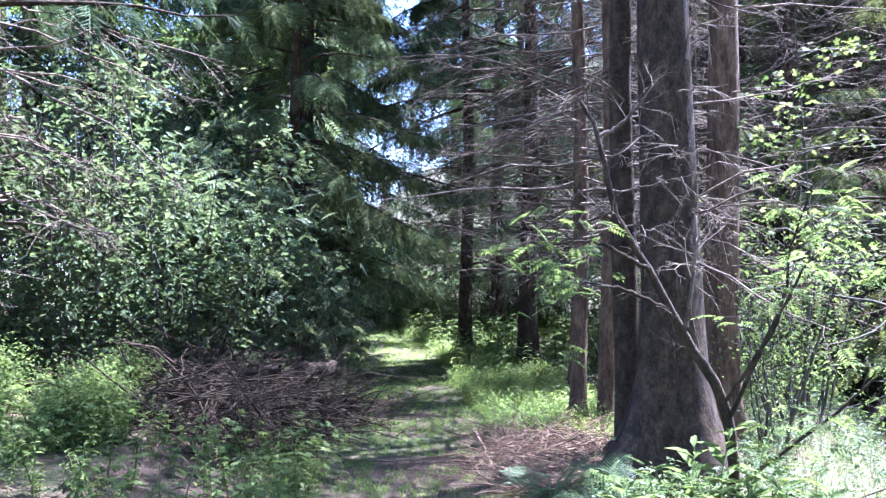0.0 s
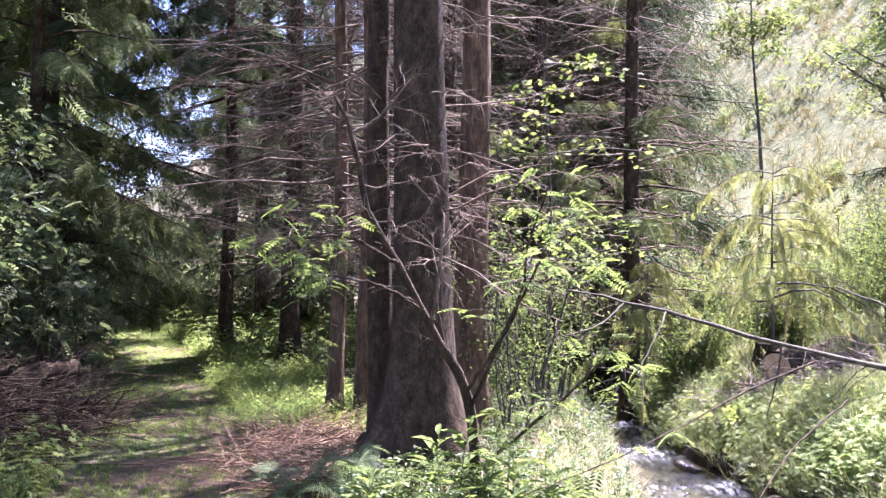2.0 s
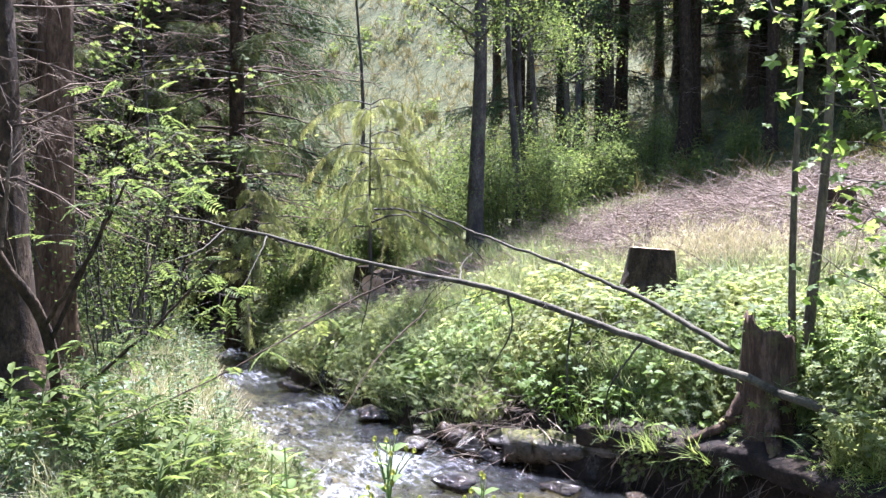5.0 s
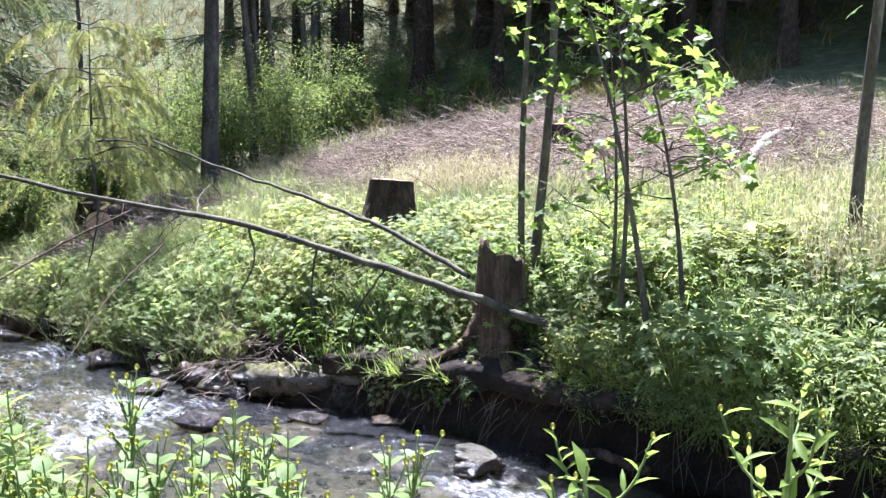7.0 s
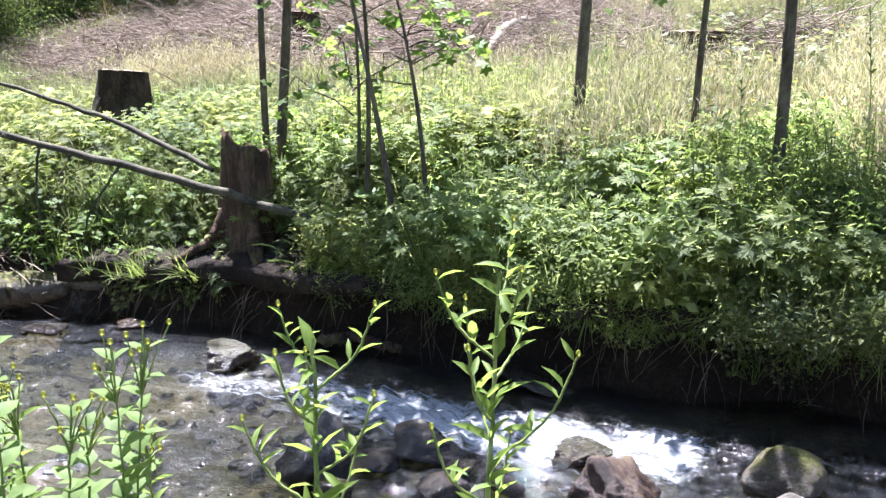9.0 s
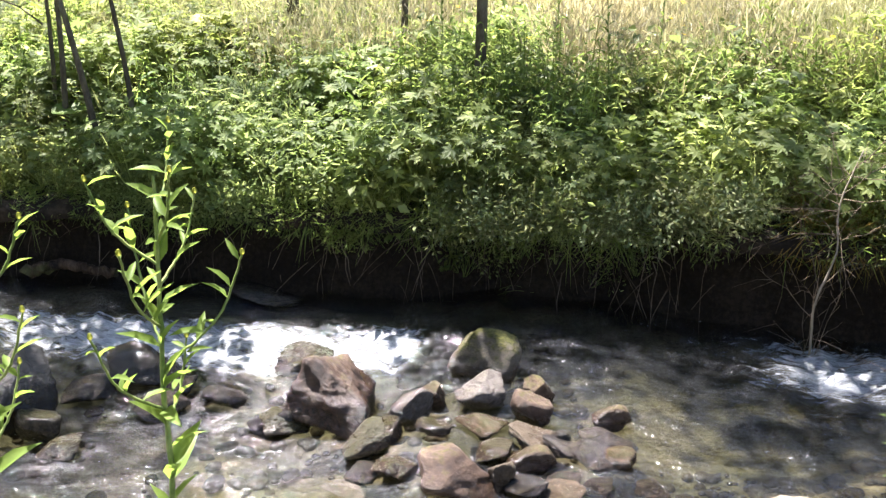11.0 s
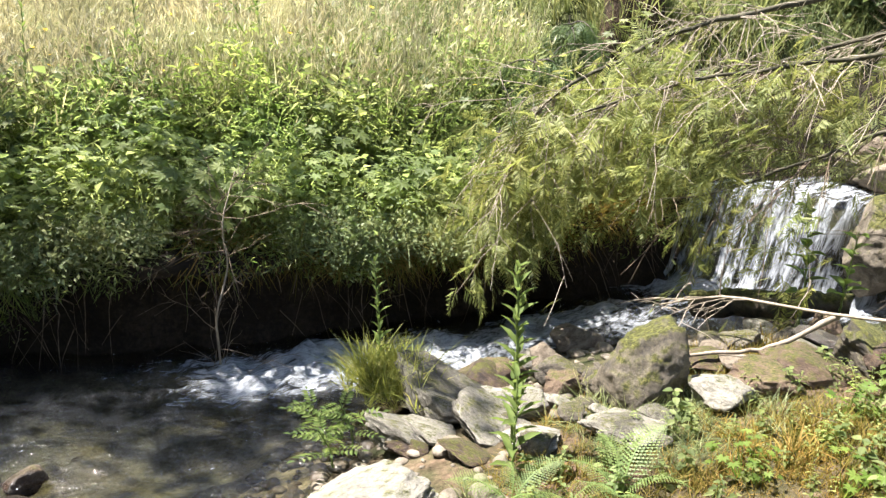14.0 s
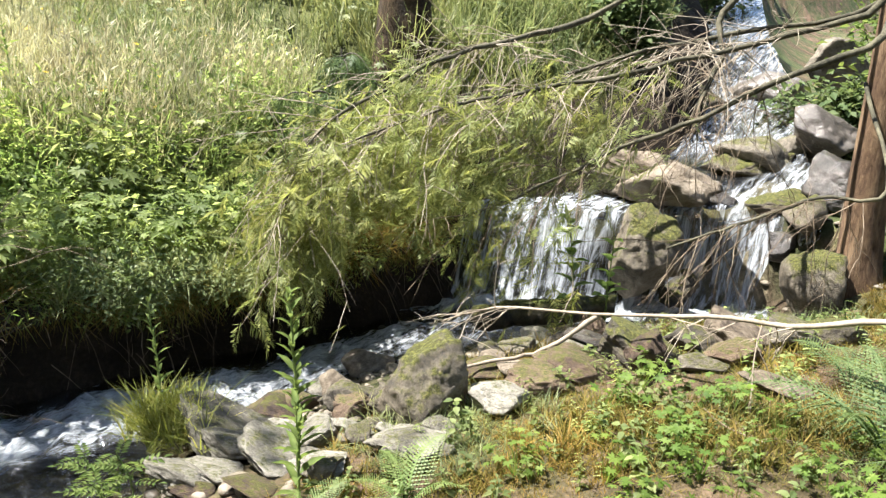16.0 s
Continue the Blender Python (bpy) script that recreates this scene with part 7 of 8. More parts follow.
d = np.stack([np.cos(a) - 0.35, np.sin(a), r.uniform(0.1, 0.9, len(x))], -1)
s.add(*strew(*FRONDS[0], np.stack([x, y, height(x, y)], -1), frames(d, r.normal(0, 0.2, len(x))), r.uniform(0.35, 0.62, len(x)) * swell(x, y, 0.6)))
solo("bank_ferns", s.mesh("bank_ferns", False), FERN, "crowded feathery fern fronds on the far bank", "ferns", kind="stuff")

x, y, r = strip(615, 4600, 0.3, 4.2, 2.0, 11)
keep = (y > 4.3) | (x - shore_far(y) > 2.2) | (r.random(len(x)) < 0.25)
x, y = x[keep], y[keep]
cover("bank_grass", "fine green grass on the sloping far bank", 616, THIN_TUFTS, x, y, r.uniform(0.18, 0.42, len(x)), GRASS, "grass", 1.0, 0.25)
x, y, r = strip(685, 1100, -0.02, 0.9, 6.2, 13.5)
cover("bank_grass", "long grass crowding the far waterline", 686, THIN_TUFTS, x, y, r.uniform(0.22, 0.45, len(x)), GRASS, "grass", 1.1, 0.35, bias=(-0.3, 0))
x, y, r = strip(687, 500, 0.0, 1.0, 6.2, 13.5)
cover("bank_herbs", "leafy herbs crowding the far waterline", 688, STARS + [HERBS[0]], x, y, r.uniform(0.18, 0.36, len(x)), HERB, "undergrowth", 1.1, 0.35, bias=(-0.3, 0))
x, y, r = strip(618, 450, 0.8, 4.2, 2.0, 10)
cover("bank_herbs", "patches of leafy weeds on the sloping far bank", 619, STARS + [HERBS[0]], x, y, r.uniform(0.14, 0.34, len(x)), HERB, "undergrowth", 1.1, 0.25)

# the meadow
x, y, r = strip(621, 15000, 0.5, 15, -9, 14, True, 1.7)
keep = (np.hypot((x - 7.9) / 1.0, (y + 2.9) / 0.6) > 1) & (np.hypot((x - 11.0) / 1.4, (y - 0.9) / 1.3) > 1) & (np.hypot((x - 13.6) / 5.6, (y - 8.0) / 5.4) > 0.9) & (((np.hypot((x - 9.9) / 1.9, (y - 7.6) / 2.4) > 1) & (np.hypot((x - 12.9) / 2.5, (y - 3.7) / 1.7) > 1)) | (r.random(len(x)) < 0.25))
x, y = x[keep], y[keep]
cover("meadow_grass", "sunlit meadow grass of mixed green", 622, THIN_TUFTS + [TUFTS[0]], x, y, rng_of(623).uniform(0.2, 0.5, len(x)), GRASS, "grass", 1.0, 0.2)
x, y, r = strip(624, 15000, 0.9, 16, -10, 6, True, 1.4)
keep = patchy(x, y, 0.8, 0.4, 0.3) | ((y < -1.5) & patchy(x, y, 1.3, 0.9, 0.1))
keep &= (np.hypot((x - 13.6) / 5.6, (y - 8.0) / 5.4) > 0.9) | (rng_of(620).random(len(x)) < 0.1)
keep &= (np.hypot((x - 7.9) / 1.0, (y + 2.9) / 0.6) > 1) & (np.hypot((x - 10.8) / 1.5, (y - 0.9) / 1.3) > 1)
keep &= (np.hypot((x - 12.9) / 2.5, (y - 3.7) / 1.7) > 1) | (rng_of(621).random(len(x)) < 0.3)
x, y = x[keep], y[keep]
cover("seeding_grass", "pale hay-coloured seeding grass", 625, SEEDS, x, y, rng_of(626).uniform(0.4, 0.85, len(x)) * np.interp(y, [1.5, 3.5], [1, 0.55]), HAY, "grass", 1.0, 0.14)
x, y, r = strip(683, 3200, 0.8, 9, -10, -1.8, True, 1.4)
cover("meadow_grass", "tall feathery green grass in the upper meadow", 684, THIN_TUFTS + SEEDS[:1], x, y, r.uniform(0.4, 0.8, len(x)), GRASS, "grass", 1.0, 0.16)
x, y, r = strip(627, 1900, 0.6, 9, -7, 1.8, True, 1.3)
cover("meadow_herbs", "leafy meadow weeds among the grass", 628, [HERBS[1], HERBS[3], STARS[0]], x, y, r.uniform(0.2, 0.55, len(x)), GRASS, "undergrowth", 0.9, 0.15)
x, y, r = strip(695, 2300, 0.8, 4.0, -3.2, -0.2)
cover("seeding_grass", "patch of blond dry grass above the brink", 696, SEEDS + [THIN_TUFTS[0]], x, y, r.uniform(0.42, 0.8, len(x)), HAY, "grass", 1.1, 0.2)
r = rng_of(629)
x, y = 8.91 + r.normal(0, 0.45, 300), 6.68 + r.normal(0, 0.5, 300)
cover("seeding_grass", "soft tuft of blond dry grass by the stump", 630, SEEDS, x - 0.6, y, r.uniform(0.35, 0.6, len(x)), HAY, "grass", 1.4, 0.2)
r = rng_of(740)
x, y = r.uniform(8.6, 18, 2600), r.uniform(2.5, 13, 2600)
keep = patchy(x, y, 0.9, 1.6, 0.35) | (r.random(2600) < 0.12)
x, y = x[keep], y[keep]
cover("seeding_grass", "thin dry grass coming up through the brushwood", 741, SEEDS + THIN_TUFTS, x[::2], y[::2], r.uniform(0.2, 0.5, len(x[::2])), HAY, "grass", 1.2, 0.25)
cover("meadow_herbs", "green weeds coming up through the brushwood", 742, FINE, x[1::2], y[1::2], r.uniform(0.15, 0.4, len(x[1::2])), GRASS, "undergrowth", 1.2, 0.25)
# hill, seen small
r = rng_of(631)
n = 14000
x, y = r.uniform(8, 70, n), r.uniform(8, 75, n)
keep = (x * 0.93 + y * 0.36 > 20) & (np.hypot((x - 13.4) / 4.2, (y - 8.2) / 4.6) > 1.0)
x, y = x[keep], y[keep]
cover("hill_grass", "dry yellow-green grass on the open hillside", 632, THIN_TUFTS, x[::2], y[::2], r.uniform(0.3, 0.9, len(x[::2])), HILL, "grass", 1.8, 0.25)
cover("hill_grass", "pale dry grass on the open hillside", 634, THIN_TUFTS, x[1::2], y[1::2], r.uniform(0.3, 0.9, len(x[1::2])), HILL, "grass", 1.8, 0.25)
k = patchy(x, y, 0.35, 0.8, 0.25)
cover("hill_herbs", "darker weeds in patches on the hillside", 633, [HERBS[0], STARS[1]], x[k][:1500], y[k][:1500], r.uniform(0.4, 1.0, len(x[k][:1500])), LEAF, "undergrowth", 1.3, 0.2)

r = rng_of(760)
x, y = 5.52 + r.uniform(-0.1, 0.12, 9), 3.95 + r.uniform(-0.1, 0.12, 9)
cover("stump_weeds", "leafy weeds growing on the rotten stump", 761, FINE, x, y, r.uniform(0.12, 0.22, 9), LEAF_BRIGHT, "undergrowth", 1.4, 0.3, lift=np.full(9, float(height(5.56, 3.92)) + 0.60))

# yellow flowers
def flower_tmpl():
    s = Soup()
    for k in range(5):
        a = k * 1.257
        s.add([(0, 0, 1), (math.cos(a) * 0.5, math.sin(a) * 0.5, 1.12), (math.cos(a + 0.7) * 0.5, math.sin(a + 0.7) * 0.5, 1.12)], [(0, 1, 2)])
    return s.arrays()


x, y, r = strip(641, 150, 0.5, 4.5, -4.5, 1.0)
z = height(x, y) + r.uniform(0.38, 0.65, len(x))
cover("yellow_flowers", "small yellow flowers in the meadow", 642, [flower_tmpl()], x, y, r.uniform(0.02, 0.045, len(x)), YELLOW, "flowers", 1.0, 0.3, lift=z)

# near bank downstream, bright and low
x, y, r = strip(651, 1300, 0.16, 2.6, 4.8, 15, False)
cover("bank_herbs", "low green herbs along the near bank", 652, [HERBS[0], HERBS[2]], x, y, r.uniform(0.14, 0.32, len(x)), FERN, "undergrowth", 1.0, 0.25)
x, y, r = strip(680, 1700, 0.12, 2.0, 4.7, 12.5, False)
cover("bank_grass", "dry straw-coloured grass along the near bank", 681, THIN_TUFTS, x, y, r.uniform(0.12, 0.3, len(x)), HAY, "grass", 1.1, 0.35)
x, y, r = strip(653, 1300, 0.16, 2.8, 5.0, 15, False)
cover("bank_grass", "sunlit grass along the near bank", 654, TUFTS, x, y, r.uniform(0.12, 0.28, len(x)), GRASS, "grass", 1.1, 0.25)

x, y, r = strip(655, 900, 0.0, 1.6, 1.6, 5.6, False)
cover("bank_herbs", "low leafy plants on the near bank", 656, [HERBS[0], HERBS[2], STARS[0]], x, y, r.uniform(0.12, 0.26, len(x)), LEAF, "undergrowth", 1.0, 0.25)
x, y, r = strip(657, 1500, 0.0, 1.8, 1.2, 5.6, False)
cover("bank_grass", "fine grass on the near bank", 658, THIN_TUFTS, x, y, r.uniform(0.12, 0.3, len(x)), GRASS, "grass", 1.0, 0.25)

# track and verge
r = rng_of(661)
n = 20000
y = r.uniform(2.2, 27, n)
c = np.interp(y, [-30, 0, 6, 12, 21, 30, 60], [0.6, 0.0, -0.75, -2.2, -3.9, -7, -20])
x = c + r.uniform(-1.5, 1.6, n)
keep = patchy(x, y, 2.1, 0.9, -0.75) & (np.hypot(x, y) > 1.5)
x, y = x[keep], y[keep]
cover("track_grass", "short trodden grass on the forest track", 662, TUFTS, x, y, r.uniform(0.035, 0.10, len(x)), LEAF_BRIGHT, "grass", 1.6, 0.3)
y = r.uniform(8.5, 24, 2600)
c = np.interp(y, [-30, 0, 6, 12, 21, 30, 60], [0.6, 0.0, -0.75, -2.2, -3.9, -7, -20])
x = c + r.uniform(0.9, 2.6, 2600)
cover("verge_grass", "leafy green plants and grass on the verge of the track", 663, FINE + [TUFTS[0]], x, y, r.uniform(0.12, 0.34, 2600), GRASS_DEEP, "grass", 1.1, 0.25)
y = r.uniform(4.5, 22, 2400)
c = np.interp(y, [-30, 0, 6, 12, 21, 30, 60], [0.6, 0.0, -0.75, -2.2, -3.9, -7, -20])
x = c - r.uniform(1.0, 5.5, 2400)
keep = np.hypot((x + 3.3) / 1.1, (y - 8.9) / 2.0) > 0.9
cover("thicket_herbs", "green herbs under the shaded thicket", 664, HERBS[:2] + STARS[:1], x[keep], y[keep], r.uniform(0.15, 0.4, int(keep.sum())), LEAF, "undergrowth", 1.1, 0.25)
x, y = r.uniform(-6, 9, 1600), r.uniform(14, 30, 1600)
keep = path_of(x, y) < 0.1
cover("forest_herbs", "green undergrowth on the forest floor", 665, HERBS[:3], x[keep], y[keep], r.uniform(0.3, 0.8, int(keep.sum())), LEAF, "undergrowth", 1.2, 0.2)

# the rest of the clearing on the near side
r = rng_of(675)
n = 15000
x, y = r.uniform(-7, 2.4, n), r.uniform(-9, 4.5, n)
keep = (x < shore_near(y) - 0.25) & (np.hypot(x, y) > 0.6) & ((x < -0.4) | (y > -1.9)) & patchy(x, y, 1.4, 0.2, -0.6)
x, y = x[keep], y[keep]
cover("clearing_grass", "short green grass on the near side of the stream", 676, THIN_TUFTS, x, y, r.uniform(0.05, 0.16, len(x)), GRASS, "grass", 1.4, 0.3)

# the mossy mound before the falls
r = rng_of(671)
n = 26000
x, y = r.uniform(-0.6, 2.9, n), r.uniform(-6.4, -1.7, n)
keep = (x < shore_near(y) - 0.6) & (x + 0.42 * (y + 2.2) < 2.5) & (np.hypot(x, y) > 1.2) & (x > -0.5 + 0.35 * ripple(x, y, 2.0, 0.4)) & (y < -1.8 + 0.3 * ripple(x, y, 2.3, 1.4))
x, y = x[keep], y[keep]
cover("moss", "golden-brown moss and short dry grass on the mound", 672, TUFTS, x, y, r.uniform(0.03, 0.08, len(x)) * (1 + 0.7 * np.clip(ripple(x, y, 4.5, 0.3), -0.5, 1)), MOSSY, "moss", 1.8, 0.4)
k = patchy(x, y, 3.1, 0.2, 0.3)
cover("mound_grass", "short green grass among the moss", 673, THIN_TUFTS, x[k][:900], y[k][:900], r.uniform(0.06, 0.16, len(x[k][:900])), GRASS, "grass", 1.4, 0.35)
x, y = r.uniform(-0.2, 2.3, 700), r.uniform(-5.4, -1.9, 700)
keep = x < shore_near(y) - 0.8
cover("mound_herbs", "small green seedlings on the mossy mound", 674, [HERBS[2], HERBS[0]], x[keep], y[keep], r.uniform(0.05, 0.15, int(keep.sum())), HERB, "undergrowth", 1.4, 0.3)

x, y = r.uniform(0.7, 1.9, 46), r.uniform(-3.7, -2.5, 46)
cover("mound_herbs", "yellow-green lobed seedlings on the mossy mound", 677, STARS, x, y, r.uniform(0.10, 0.2, 46), LEAF_BRIGHT, "undergrowth", 1.3, 0.3)


# ---- ferns ----
FROND = mesh_of("frond", *frond_tmpl(), False)
FROND_PALE = FROND.copy()
FROND.materials.append(FERN)
FROND_PALE.materials.append(FERN_PALE)


def fern(x, y, size, n, seed, pale=False, words="green fern with arching feathery fronds", tilt=0.0):
    r = random.Random(seed)
    t = thing("fern", words, "fern", "ferns", at=(x, y, float(height(x, y)) - 0.01))
    for k in range(n):
        ob = new("frond", FROND_PALE if pale else FROND)
        ob.parent = t
        s = size * r.uniform(0.75, 1.1)
        ob.matrix_local = pose(0, 0, 0, r.uniform(18, 48) + tilt, r.uniform(-14, 14), 360 * k / n + r.uniform(-18, 18)) @ Matrix.Diagonal((s, s, s, 1))
    return t


for k, (x, y, s, n) in enumerate([(-0.10, 6.35, 0.62, 9), (0.22, 6.15, 0.60, 9), (0.50, 6.2, 0.5, 8), (-0.3, 6.0, 0.42, 7), (1.35, 5.6, 0.4, 7)]):
    fern(x, y, s, n, 700 + k, False, "dark green fern beside the spruce roots")
for k, (x, y, s, n) in enumerate([(1.95, -2.25, 0.36, 6), (2.15, -1.95, 0.30, 6)]):
    fern(x, y, s, n, 720 + k, True, "pale sunlit fern by the bank stones")
for k, (x, y, s, n) in enumerate([(0.88, -3.6, 0.62, 9), (0.6, -3.4, 0.52, 8), (1.2, -4.1, 0.4, 7)]):
    fern(x, y, s, n, 730 + k, False, "bright green fern on the mossy mound")
for k, (x, y, s, n) in enumerate([(5.35, 0.95, 0.6, 9), (5.55, 1.45, 0.62, 9), (5.25, 3.3, 0.5, 8), (5.3, 1.9, 0.5, 8), (5.6, 0.6, 0.6, 8), (5.1, 4.5, 0.4, 7)]):
    fern(x, y, s, n, 740 + k, False, "green fern on the far stream bank")

# ---- broad-leaved plants of the bank ----
BUR = mesh_of("leaf", *round_leaf_tmpl(), True)
BUR.materials.append(LEAF_BRIGHT)


def butterbur(x, y, size, n, seed):
    r = random.Random(seed)
    z0 = float(height(x, y))
    t = thing("butterbur_plant", "plant with large round pale green leaves", "plant", "broad-leaved plants", at=(x, y, z0))
    for k in range(n):
        a = r.uniform(0, 6.3)
        h, d = size * r.uniform(0.7, 1.3), size * r.uniform(0.3, 1.1)
        top = Vector((math.cos(a) * d, math.sin(a) * d, h))
        st = part("stalk", wand_mesh([(0, 0, -0.03), top * 0.5 + Vector((0, 0, h * 0.12)), top], 0.006, 0.004, seed + k, 4)[0], STALK, t)
        ob = new("leaf", BUR)
        ob.parent = st
        s = size * r.uniform(0.7, 1.25)
        ob.matrix_local = Matrix.Translation(top) @ pose(0, 0, 0, r.uniform(-35, 15), r.uniform(-20, 20), math.degrees(a) - 90) @ Matrix.Diagonal((s, s, s, 1))
    return t


br = random.Random(8)
for k in range(22):
    y = br.choice((br.uniform(1.0, 3.4), br.uniform(-1.9, 3.6)))
    butterbur(float(shore_far(y)) + br.uniform(0.12, 0.9), y, br.uniform(0.12, 0.2), br.randint(4, 6), 800 + 10 * k)
for k in range(9):
    y = br.uniform(4.0, 7.0)
    butterbur(float(shore_far(y)) + br.uniform(0.2, 1.0), y, br.uniform(0.10, 0.17), 4, 1100 + 10 * k)

# roots and dead stems hanging in the cut bank
x, y, r = strip(730, 420, 0.02, 0.14, -5.0, 5.0)
z = water_level(x, y) + r.uniform(0.14, 0.42, len(x))
p = bow(np.stack([x, y, z], -1), np.stack([r.normal(-0.5, 0.3, len(x)), r.normal(0, 0.5, len(x)), r.normal(-0.5, 0.5, len(x))], -1), r.uniform(0.1, 0.38, len(x)), 0.4, 0.16, 5, r)
s = Soup().add(*tubes(p, np.linspace(1, 0.4, 5)[None] * r.uniform(0.0015, 0.005, (len(x), 1)), 3))
solo("roots", s.mesh("roots"), DEADWOOD, "thin bare roots and stems hanging from the cut bank", "roots", kind="stuff")

# ---- single tall plants near the camera ----
LANCE = mesh_of("leaf", *leaf_tmpl(0.34, 0.08, 0.22), True)
LANCE.materials.append(LEAF_BRIGHT)
LANCE_DARK = LANCE.copy()
LANCE_DARK.materials.clear()
LANCE_DARK.materials.append(LEAF)
OVAL = mesh_of("leaf", *leaf_tmpl(0.62, 0.10, 0.3), True)
OVAL.materials.append(LEAF_BRIGHT)
PINNATE = mesh_of("leaf", *pinnate_tmpl(5, 0.34, 0.3), False)
PINNATE.materials.append(LEAF)
BROAD = mesh_of("leaf", *leaf_tmpl(0.85, 0.07, 0.25), True)
BROAD.materials.append(HERB_PALE)
BUD = mesh_of("bud", *tubes(np.array([[(0, 0, 0), (0, 0, 0.25), (0, 0, 0.6), (0, 0, 1)]], float), np.array([[0.12, 0.42, 0.40, 0.22]]), 7))
BUD.materials.append(TUSSOCK)


def branched_plant(label, x, y, h, seed, branches, lean=(0, 0)):
    """A tall leafy plant: side branches rise from the stem, each with leaves and a bud."""
    r = random.Random(seed)
    t = thing("thistle_plant", label, "plant", "tall bank plants", at=(x, y, float(height(x, y)) - 0.02))
    me, p = wand_mesh([(0, 0, 0), (lean[0] * 0.3, lean[1] * 0.3, h * 0.5), (lean[0], lean[1], h)], 0.009, 0.004, seed, 6)
    part("stem", me, STALK, t)

    def leaves(line, n, size, parent, f0):
        for k in range(n):
            f = f0 + (1 - f0) * (k + r.random()) / n
            s = size * (1.2 - 0.5 * f) * r.uniform(0.7, 1.25)
            ob = new("leaf", LANCE)
            ob.parent = parent
            ob.matrix_local = Matrix.Translation(line[int(f * (len(line) - 1))]) @ pose(0, 0, 0, r.uniform(15, 75), r.uniform(-30, 30), r.uniform(0, 360)) @ Matrix.Diagonal((s * r.uniform(0.7, 1.1), s, s, 1))

    leaves(p, 24, 0.12, t, 0.15)
    for k in range(branches):
        f = 0.5 + 0.48 * (k + 0.5) / branches
        b = Vector(p[int(f * (len(p) - 1))])
        a, ln = k * 2.4 + r.uniform(-0.4, 0.4), h * r.uniform(0.13, 0.26) * (1.25 - 0.5 * f)
        mid = b + Vector((math.cos(a) * 0.5, math.sin(a) * 0.5, 0.45)) * ln
        tip = b + Vector((math.cos(a) * 0.75, math.sin(a) * 0.75, 1.05)) * ln
        me, q = wand_mesh([b, mid, tip], 0.004, 0.0025, seed + k, 5)
        st = part("branch", me, STALK, t)
        leaves(q, 6, 0.075, st, 0.2)
        bud = new("bud", BUD)
        bud.parent = st
        bud.matrix_local = Matrix.Translation(tip) @ Matrix.Diagonal((0.014, 0.014, 0.015, 1))
    return t


def tall_plant(name, label, x, y, h, seed, leaf, n, size, base=0.0, buds=0, lean=(0, 0), rad=0.008, rise=0.5, z=None):
    """A leafy stalk: stem, leaves set round it, buds at the top."""
    r = random.Random(seed)
    t = thing(name, label, "plant", "tall bank plants", at=(x, y, float(height(x, y)) - 0.02 if z is None else z))
    line = [Vector((0, 0, 0)), Vector((lean[0] * 0.25, lean[1] * 0.25, h * 0.5)), Vector((lean[0], lean[1], h))]
    me, p = wand_mesh(line, rad, rad * 0.4, seed, 6)
    part("stem", me, STALK, t)
    for k in range(n):
        f = base + (1 - base) * (k + 0.5) / n
        b = Vector(p[int(f * (len(p) - 1))])
        s = size * (1.15 - 0.55 * f) * r.uniform(0.8, 1.15)
        ob = new("leaf", leaf)
        ob.parent = t
        ob.matrix_local = Matrix.Translation(b) @ pose(0, 0, 0, 20 + 40 * rise * r.uniform(0.5, 1.3), r.uniform(-15, 15), k * 137.5 + r.uniform(-20, 20)) @ Matrix.Diagonal((s, s, s, 1))
    for k in range(buds):
        a, d = r.uniform(0, 6.3), r.uniform(0.015, 0.075)
        top = Vector(p[-1]) + Vector((math.cos(a) * d, math.sin(a) * d, r.uniform(-0.07, 0.045)))
        st = part("flower_stalk", wand_mesh([p[-5], (Vector(p[-5]) + top) / 2 + Vector((0, 0, 0.01)), top], 0.003, 0.002, seed + k, 4)[0], STALK, t)
        ob = new("bud", BUD)
        ob.parent = st
        ob.matrix_local = Matrix.Translation(top) @ Matrix.Diagonal((0.017, 0.017, 0.015, 1))
    return t


branched_plant("tall bright green plant with narrow leaves and pale buds", 1.88, 0.62, 1.20, 901, 9, (0.05, 0.0))
branched_plant("tall bright green plant with narrow leaves and pale buds", 1.72, 0.98, 0.98, 903, 7, (0.04, 0.02))
for k, (x, y, h) in enumerate([(1.38, 1.97, 0.74), (1.52, 1.89, 0.84), (1.22, 1.99, 0.80), (1.64, 1.81, 0.78), (1.74, 1.71, 0.72), (1.07, 2.1, 0.72), (1.84, 1.57, 0.70), (1.47, 1.75, 0.66), (1.28, 2.05, 0.9), (1.42, 1.82, 0.8)]):
    tall_plant("thistle_plant", "leafy green bank plant with pale yellow buds", x, y, h, 910 + k, BROAD if k % 3 else LANCE, 24, 0.10, 0.15, 6, (br.uniform(-0.05, 0.05), br.uniform(-0.05, 0.05)), 0.006, 0.5)
for k in range(26):
    x, y = br.uniform(0.95, 1.75), br.uniform(1.5, 2.3)
    tall_plant("thistle_plant", "low leafy green plant of the near bank", x, y, br.uniform(0.72, 0.98), 1300 + k, BROAD if k % 4 else LANCE, 22, 0.095, 0.4, 6 if k % 2 else 0, (br.uniform(-0.06, 0.06), br.uniform(-0.06, 0.06)), 0.005, 0.45)
tall_plant("willowherb_plant", "single upright stalk with small curled green leaves", 3.58, -2.18, 0.70, 931, LANCE_DARK, 34, 0.085, 0.15, 0, (0.0, 0.06), 0.007, 0.9, -0.36)
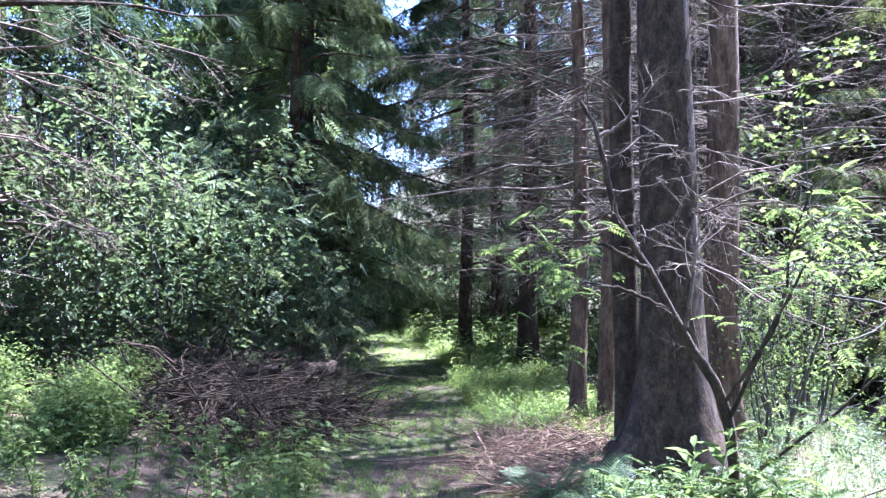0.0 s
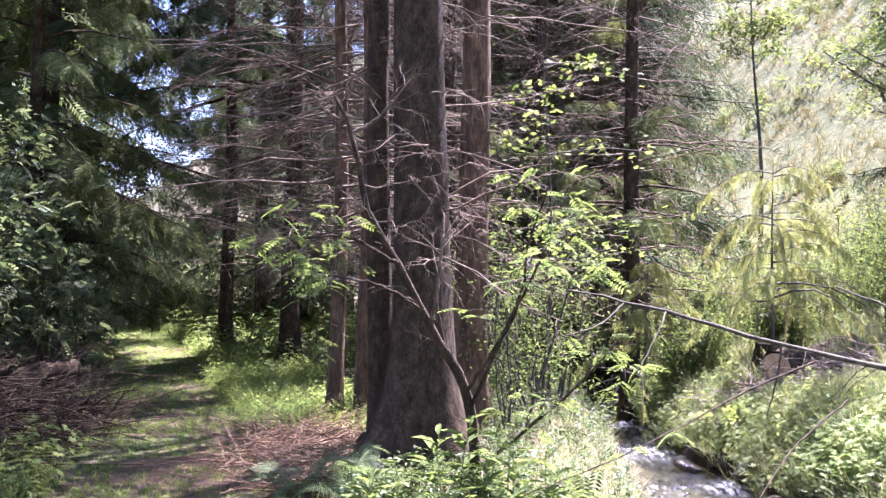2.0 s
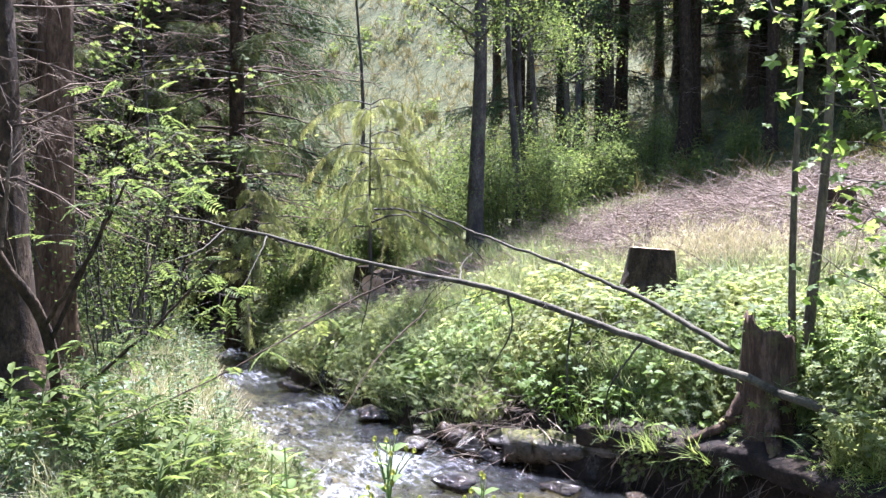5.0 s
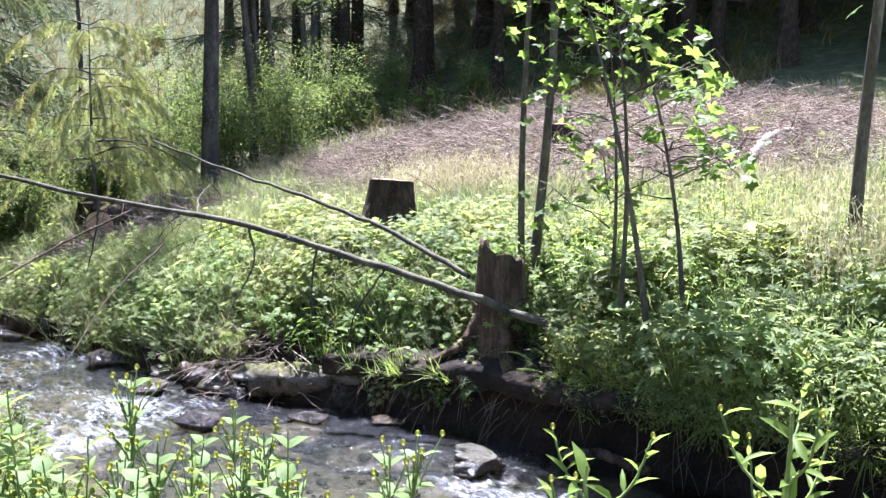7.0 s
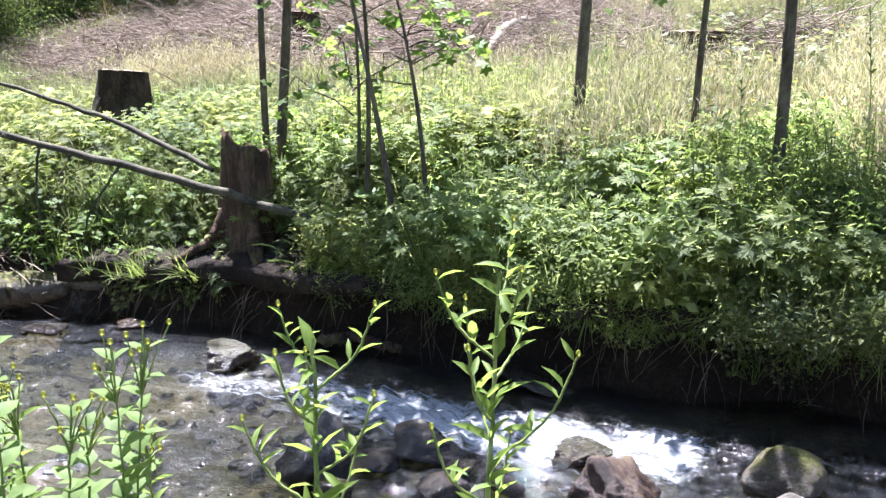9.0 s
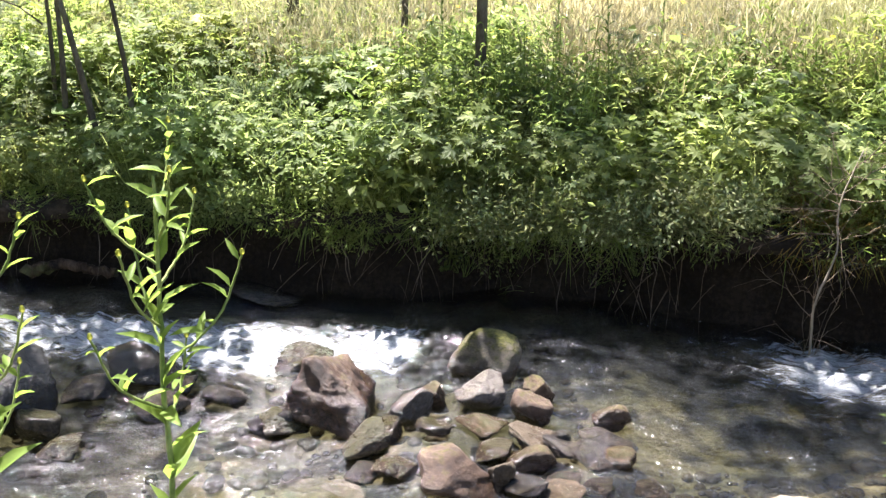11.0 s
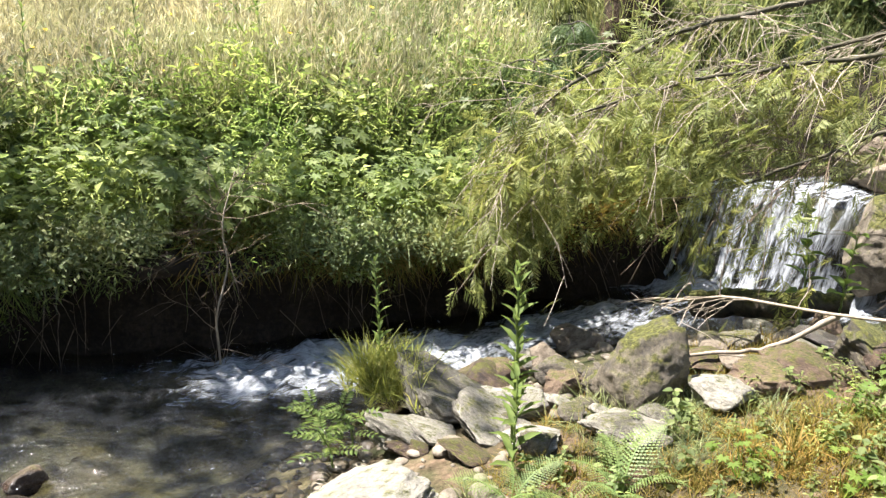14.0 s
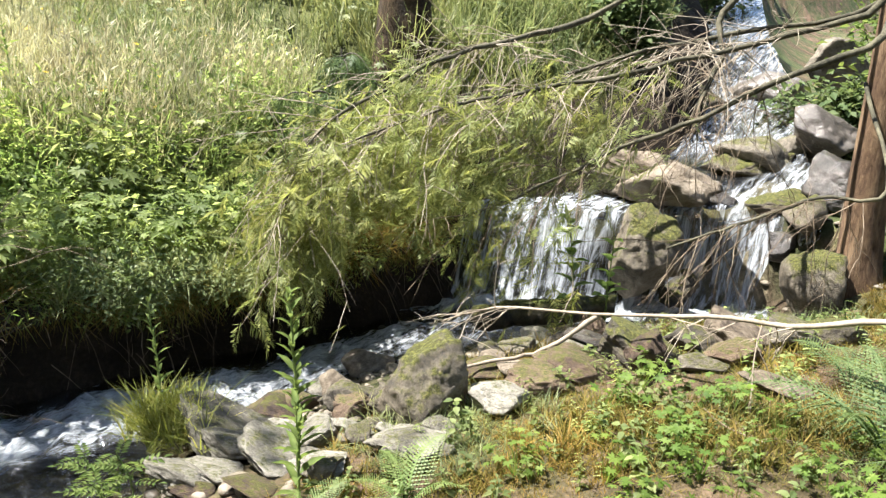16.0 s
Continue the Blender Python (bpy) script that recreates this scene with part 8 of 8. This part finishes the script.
tall_plant("willowherb_plant", "stout upright stalk thick with narrow dark leaves", 2.45, -2.16, 0.72, 932, LANCE_DARK, 44, 0.11, 0.1, 0, (0.0, 0.05), 0.009, 0.9, -0.07)
tall_plant("willowherb_plant", "leafy stalk beside the bank stones", 2.3, -2.06, 0.42, 933, LANCE_DARK, 16, 0.12, 0.1, 0, (0.0, 0.02), 0.006, 0.6)
tall_plant("bank_plant", "green leafy shoot before the falls", 2.85, -4.35, 0.75, 934, OVAL, 14, 0.15, 0.35, 0, (0.05, 0.05), 0.007, 0.3)
tall_plant("bank_plant", "green leafy shoot before the falls", 2.7, -4.45, 0.6, 935, OVAL, 12, 0.14, 0.35, 0, (-0.05, 0.05), 0.007, 0.3)
for k, (x, y, h, n) in enumerate([(0.98, 5.9, 0.62, 16), (1.15, 5.75, 0.55, 15), (0.82, 6.0, 0.5, 14), (1.32, 5.95, 0.6, 14), (1.05, 5.5, 0.42, 12), (1.5, 5.6, 0.5, 12), (1.2, 5.25, 0.5, 14), (0.8, 5.55, 0.45, 14), (1.4, 5.2, 0.45, 12), (0.55, 5.75, 0.42, 12), (1.65, 5.3, 0.4, 12), (1.1, 4.9, 0.4, 12), (1.5, 4.7, 0.42, 12), (0.75, 5.2, 0.4, 12), (1.3, 4.45, 0.36, 12), (1.8, 4.9, 0.38, 12), (0.35, 5.5, 0.36, 12)]):
    tall_plant("bank_plant", "dark green leafy plant at the foot of the old spruce", x, y, h, 940 + k, PINNATE if k % 2 else LANCE_DARK, n, 0.26, 0.2, 0, (br.uniform(-0.1, 0.1), br.uniform(-0.1, 0.1)), 0.007, 0.35)
for k, (x, y, h) in enumerate([(5.6, -2.3, 1.0), (5.9, -1.6, 1.1), (6.2, -2.9, 1.1), (5.4, -0.6, 1.05), (5.7, -0.9, 1.2), (6.1, -0.3, 1.2), (5.2, -3.0, 0.9), (5.5, 0.4, 1.1)]):
    tall_plant("willowherb_plant", "tall thin meadow stalk above the bank", x, y, h, 960 + k, LANCE_DARK, 24, 0.09, 0.25, 0, (br.uniform(-0.1, 0.1), br.uniform(-0.1, 0.1)), 0.006, 0.9)


# the grass tussock on the stones
def tussock(x, y, z, seed):
    r = rng_of(seed)
    n = 95
    tv, tt = tuft_tmpl(seed, 14, 0.024, 1.1)
    pos = np.stack([r.normal(0, 0.11, n), r.normal(0, 0.09, n), r.uniform(-0.02, 0.06, n)], -1)
    v = strew(tv, tt, pos, frames(ring_dirs(r.uniform(0, 6.3, n), r.normal(0, 0.25, n))), r.uniform(0.16, 0.30, n))
    return solo("grass_tussock", mesh_of("tussock", *v, False), TUSSOCK, "bright green grass tussock growing on bank stones", "grass", at=(x, y, z))


tussock(3.45, -2.14, -0.30, 981)
for k, (x, y, h) in enumerate([(3.02, -1.78, 0.24), (3.14, -1.70, 0.20), (2.96, -1.66, 0.17)]):
    tall_plant("bank_plant", "small plant with feathery leaves by the bank stones", x, y, h, 990 + k, PINNATE, 9, 0.17, 0.3, 0, (0.02, 0.06), 0.005, 0.25, -0.33)
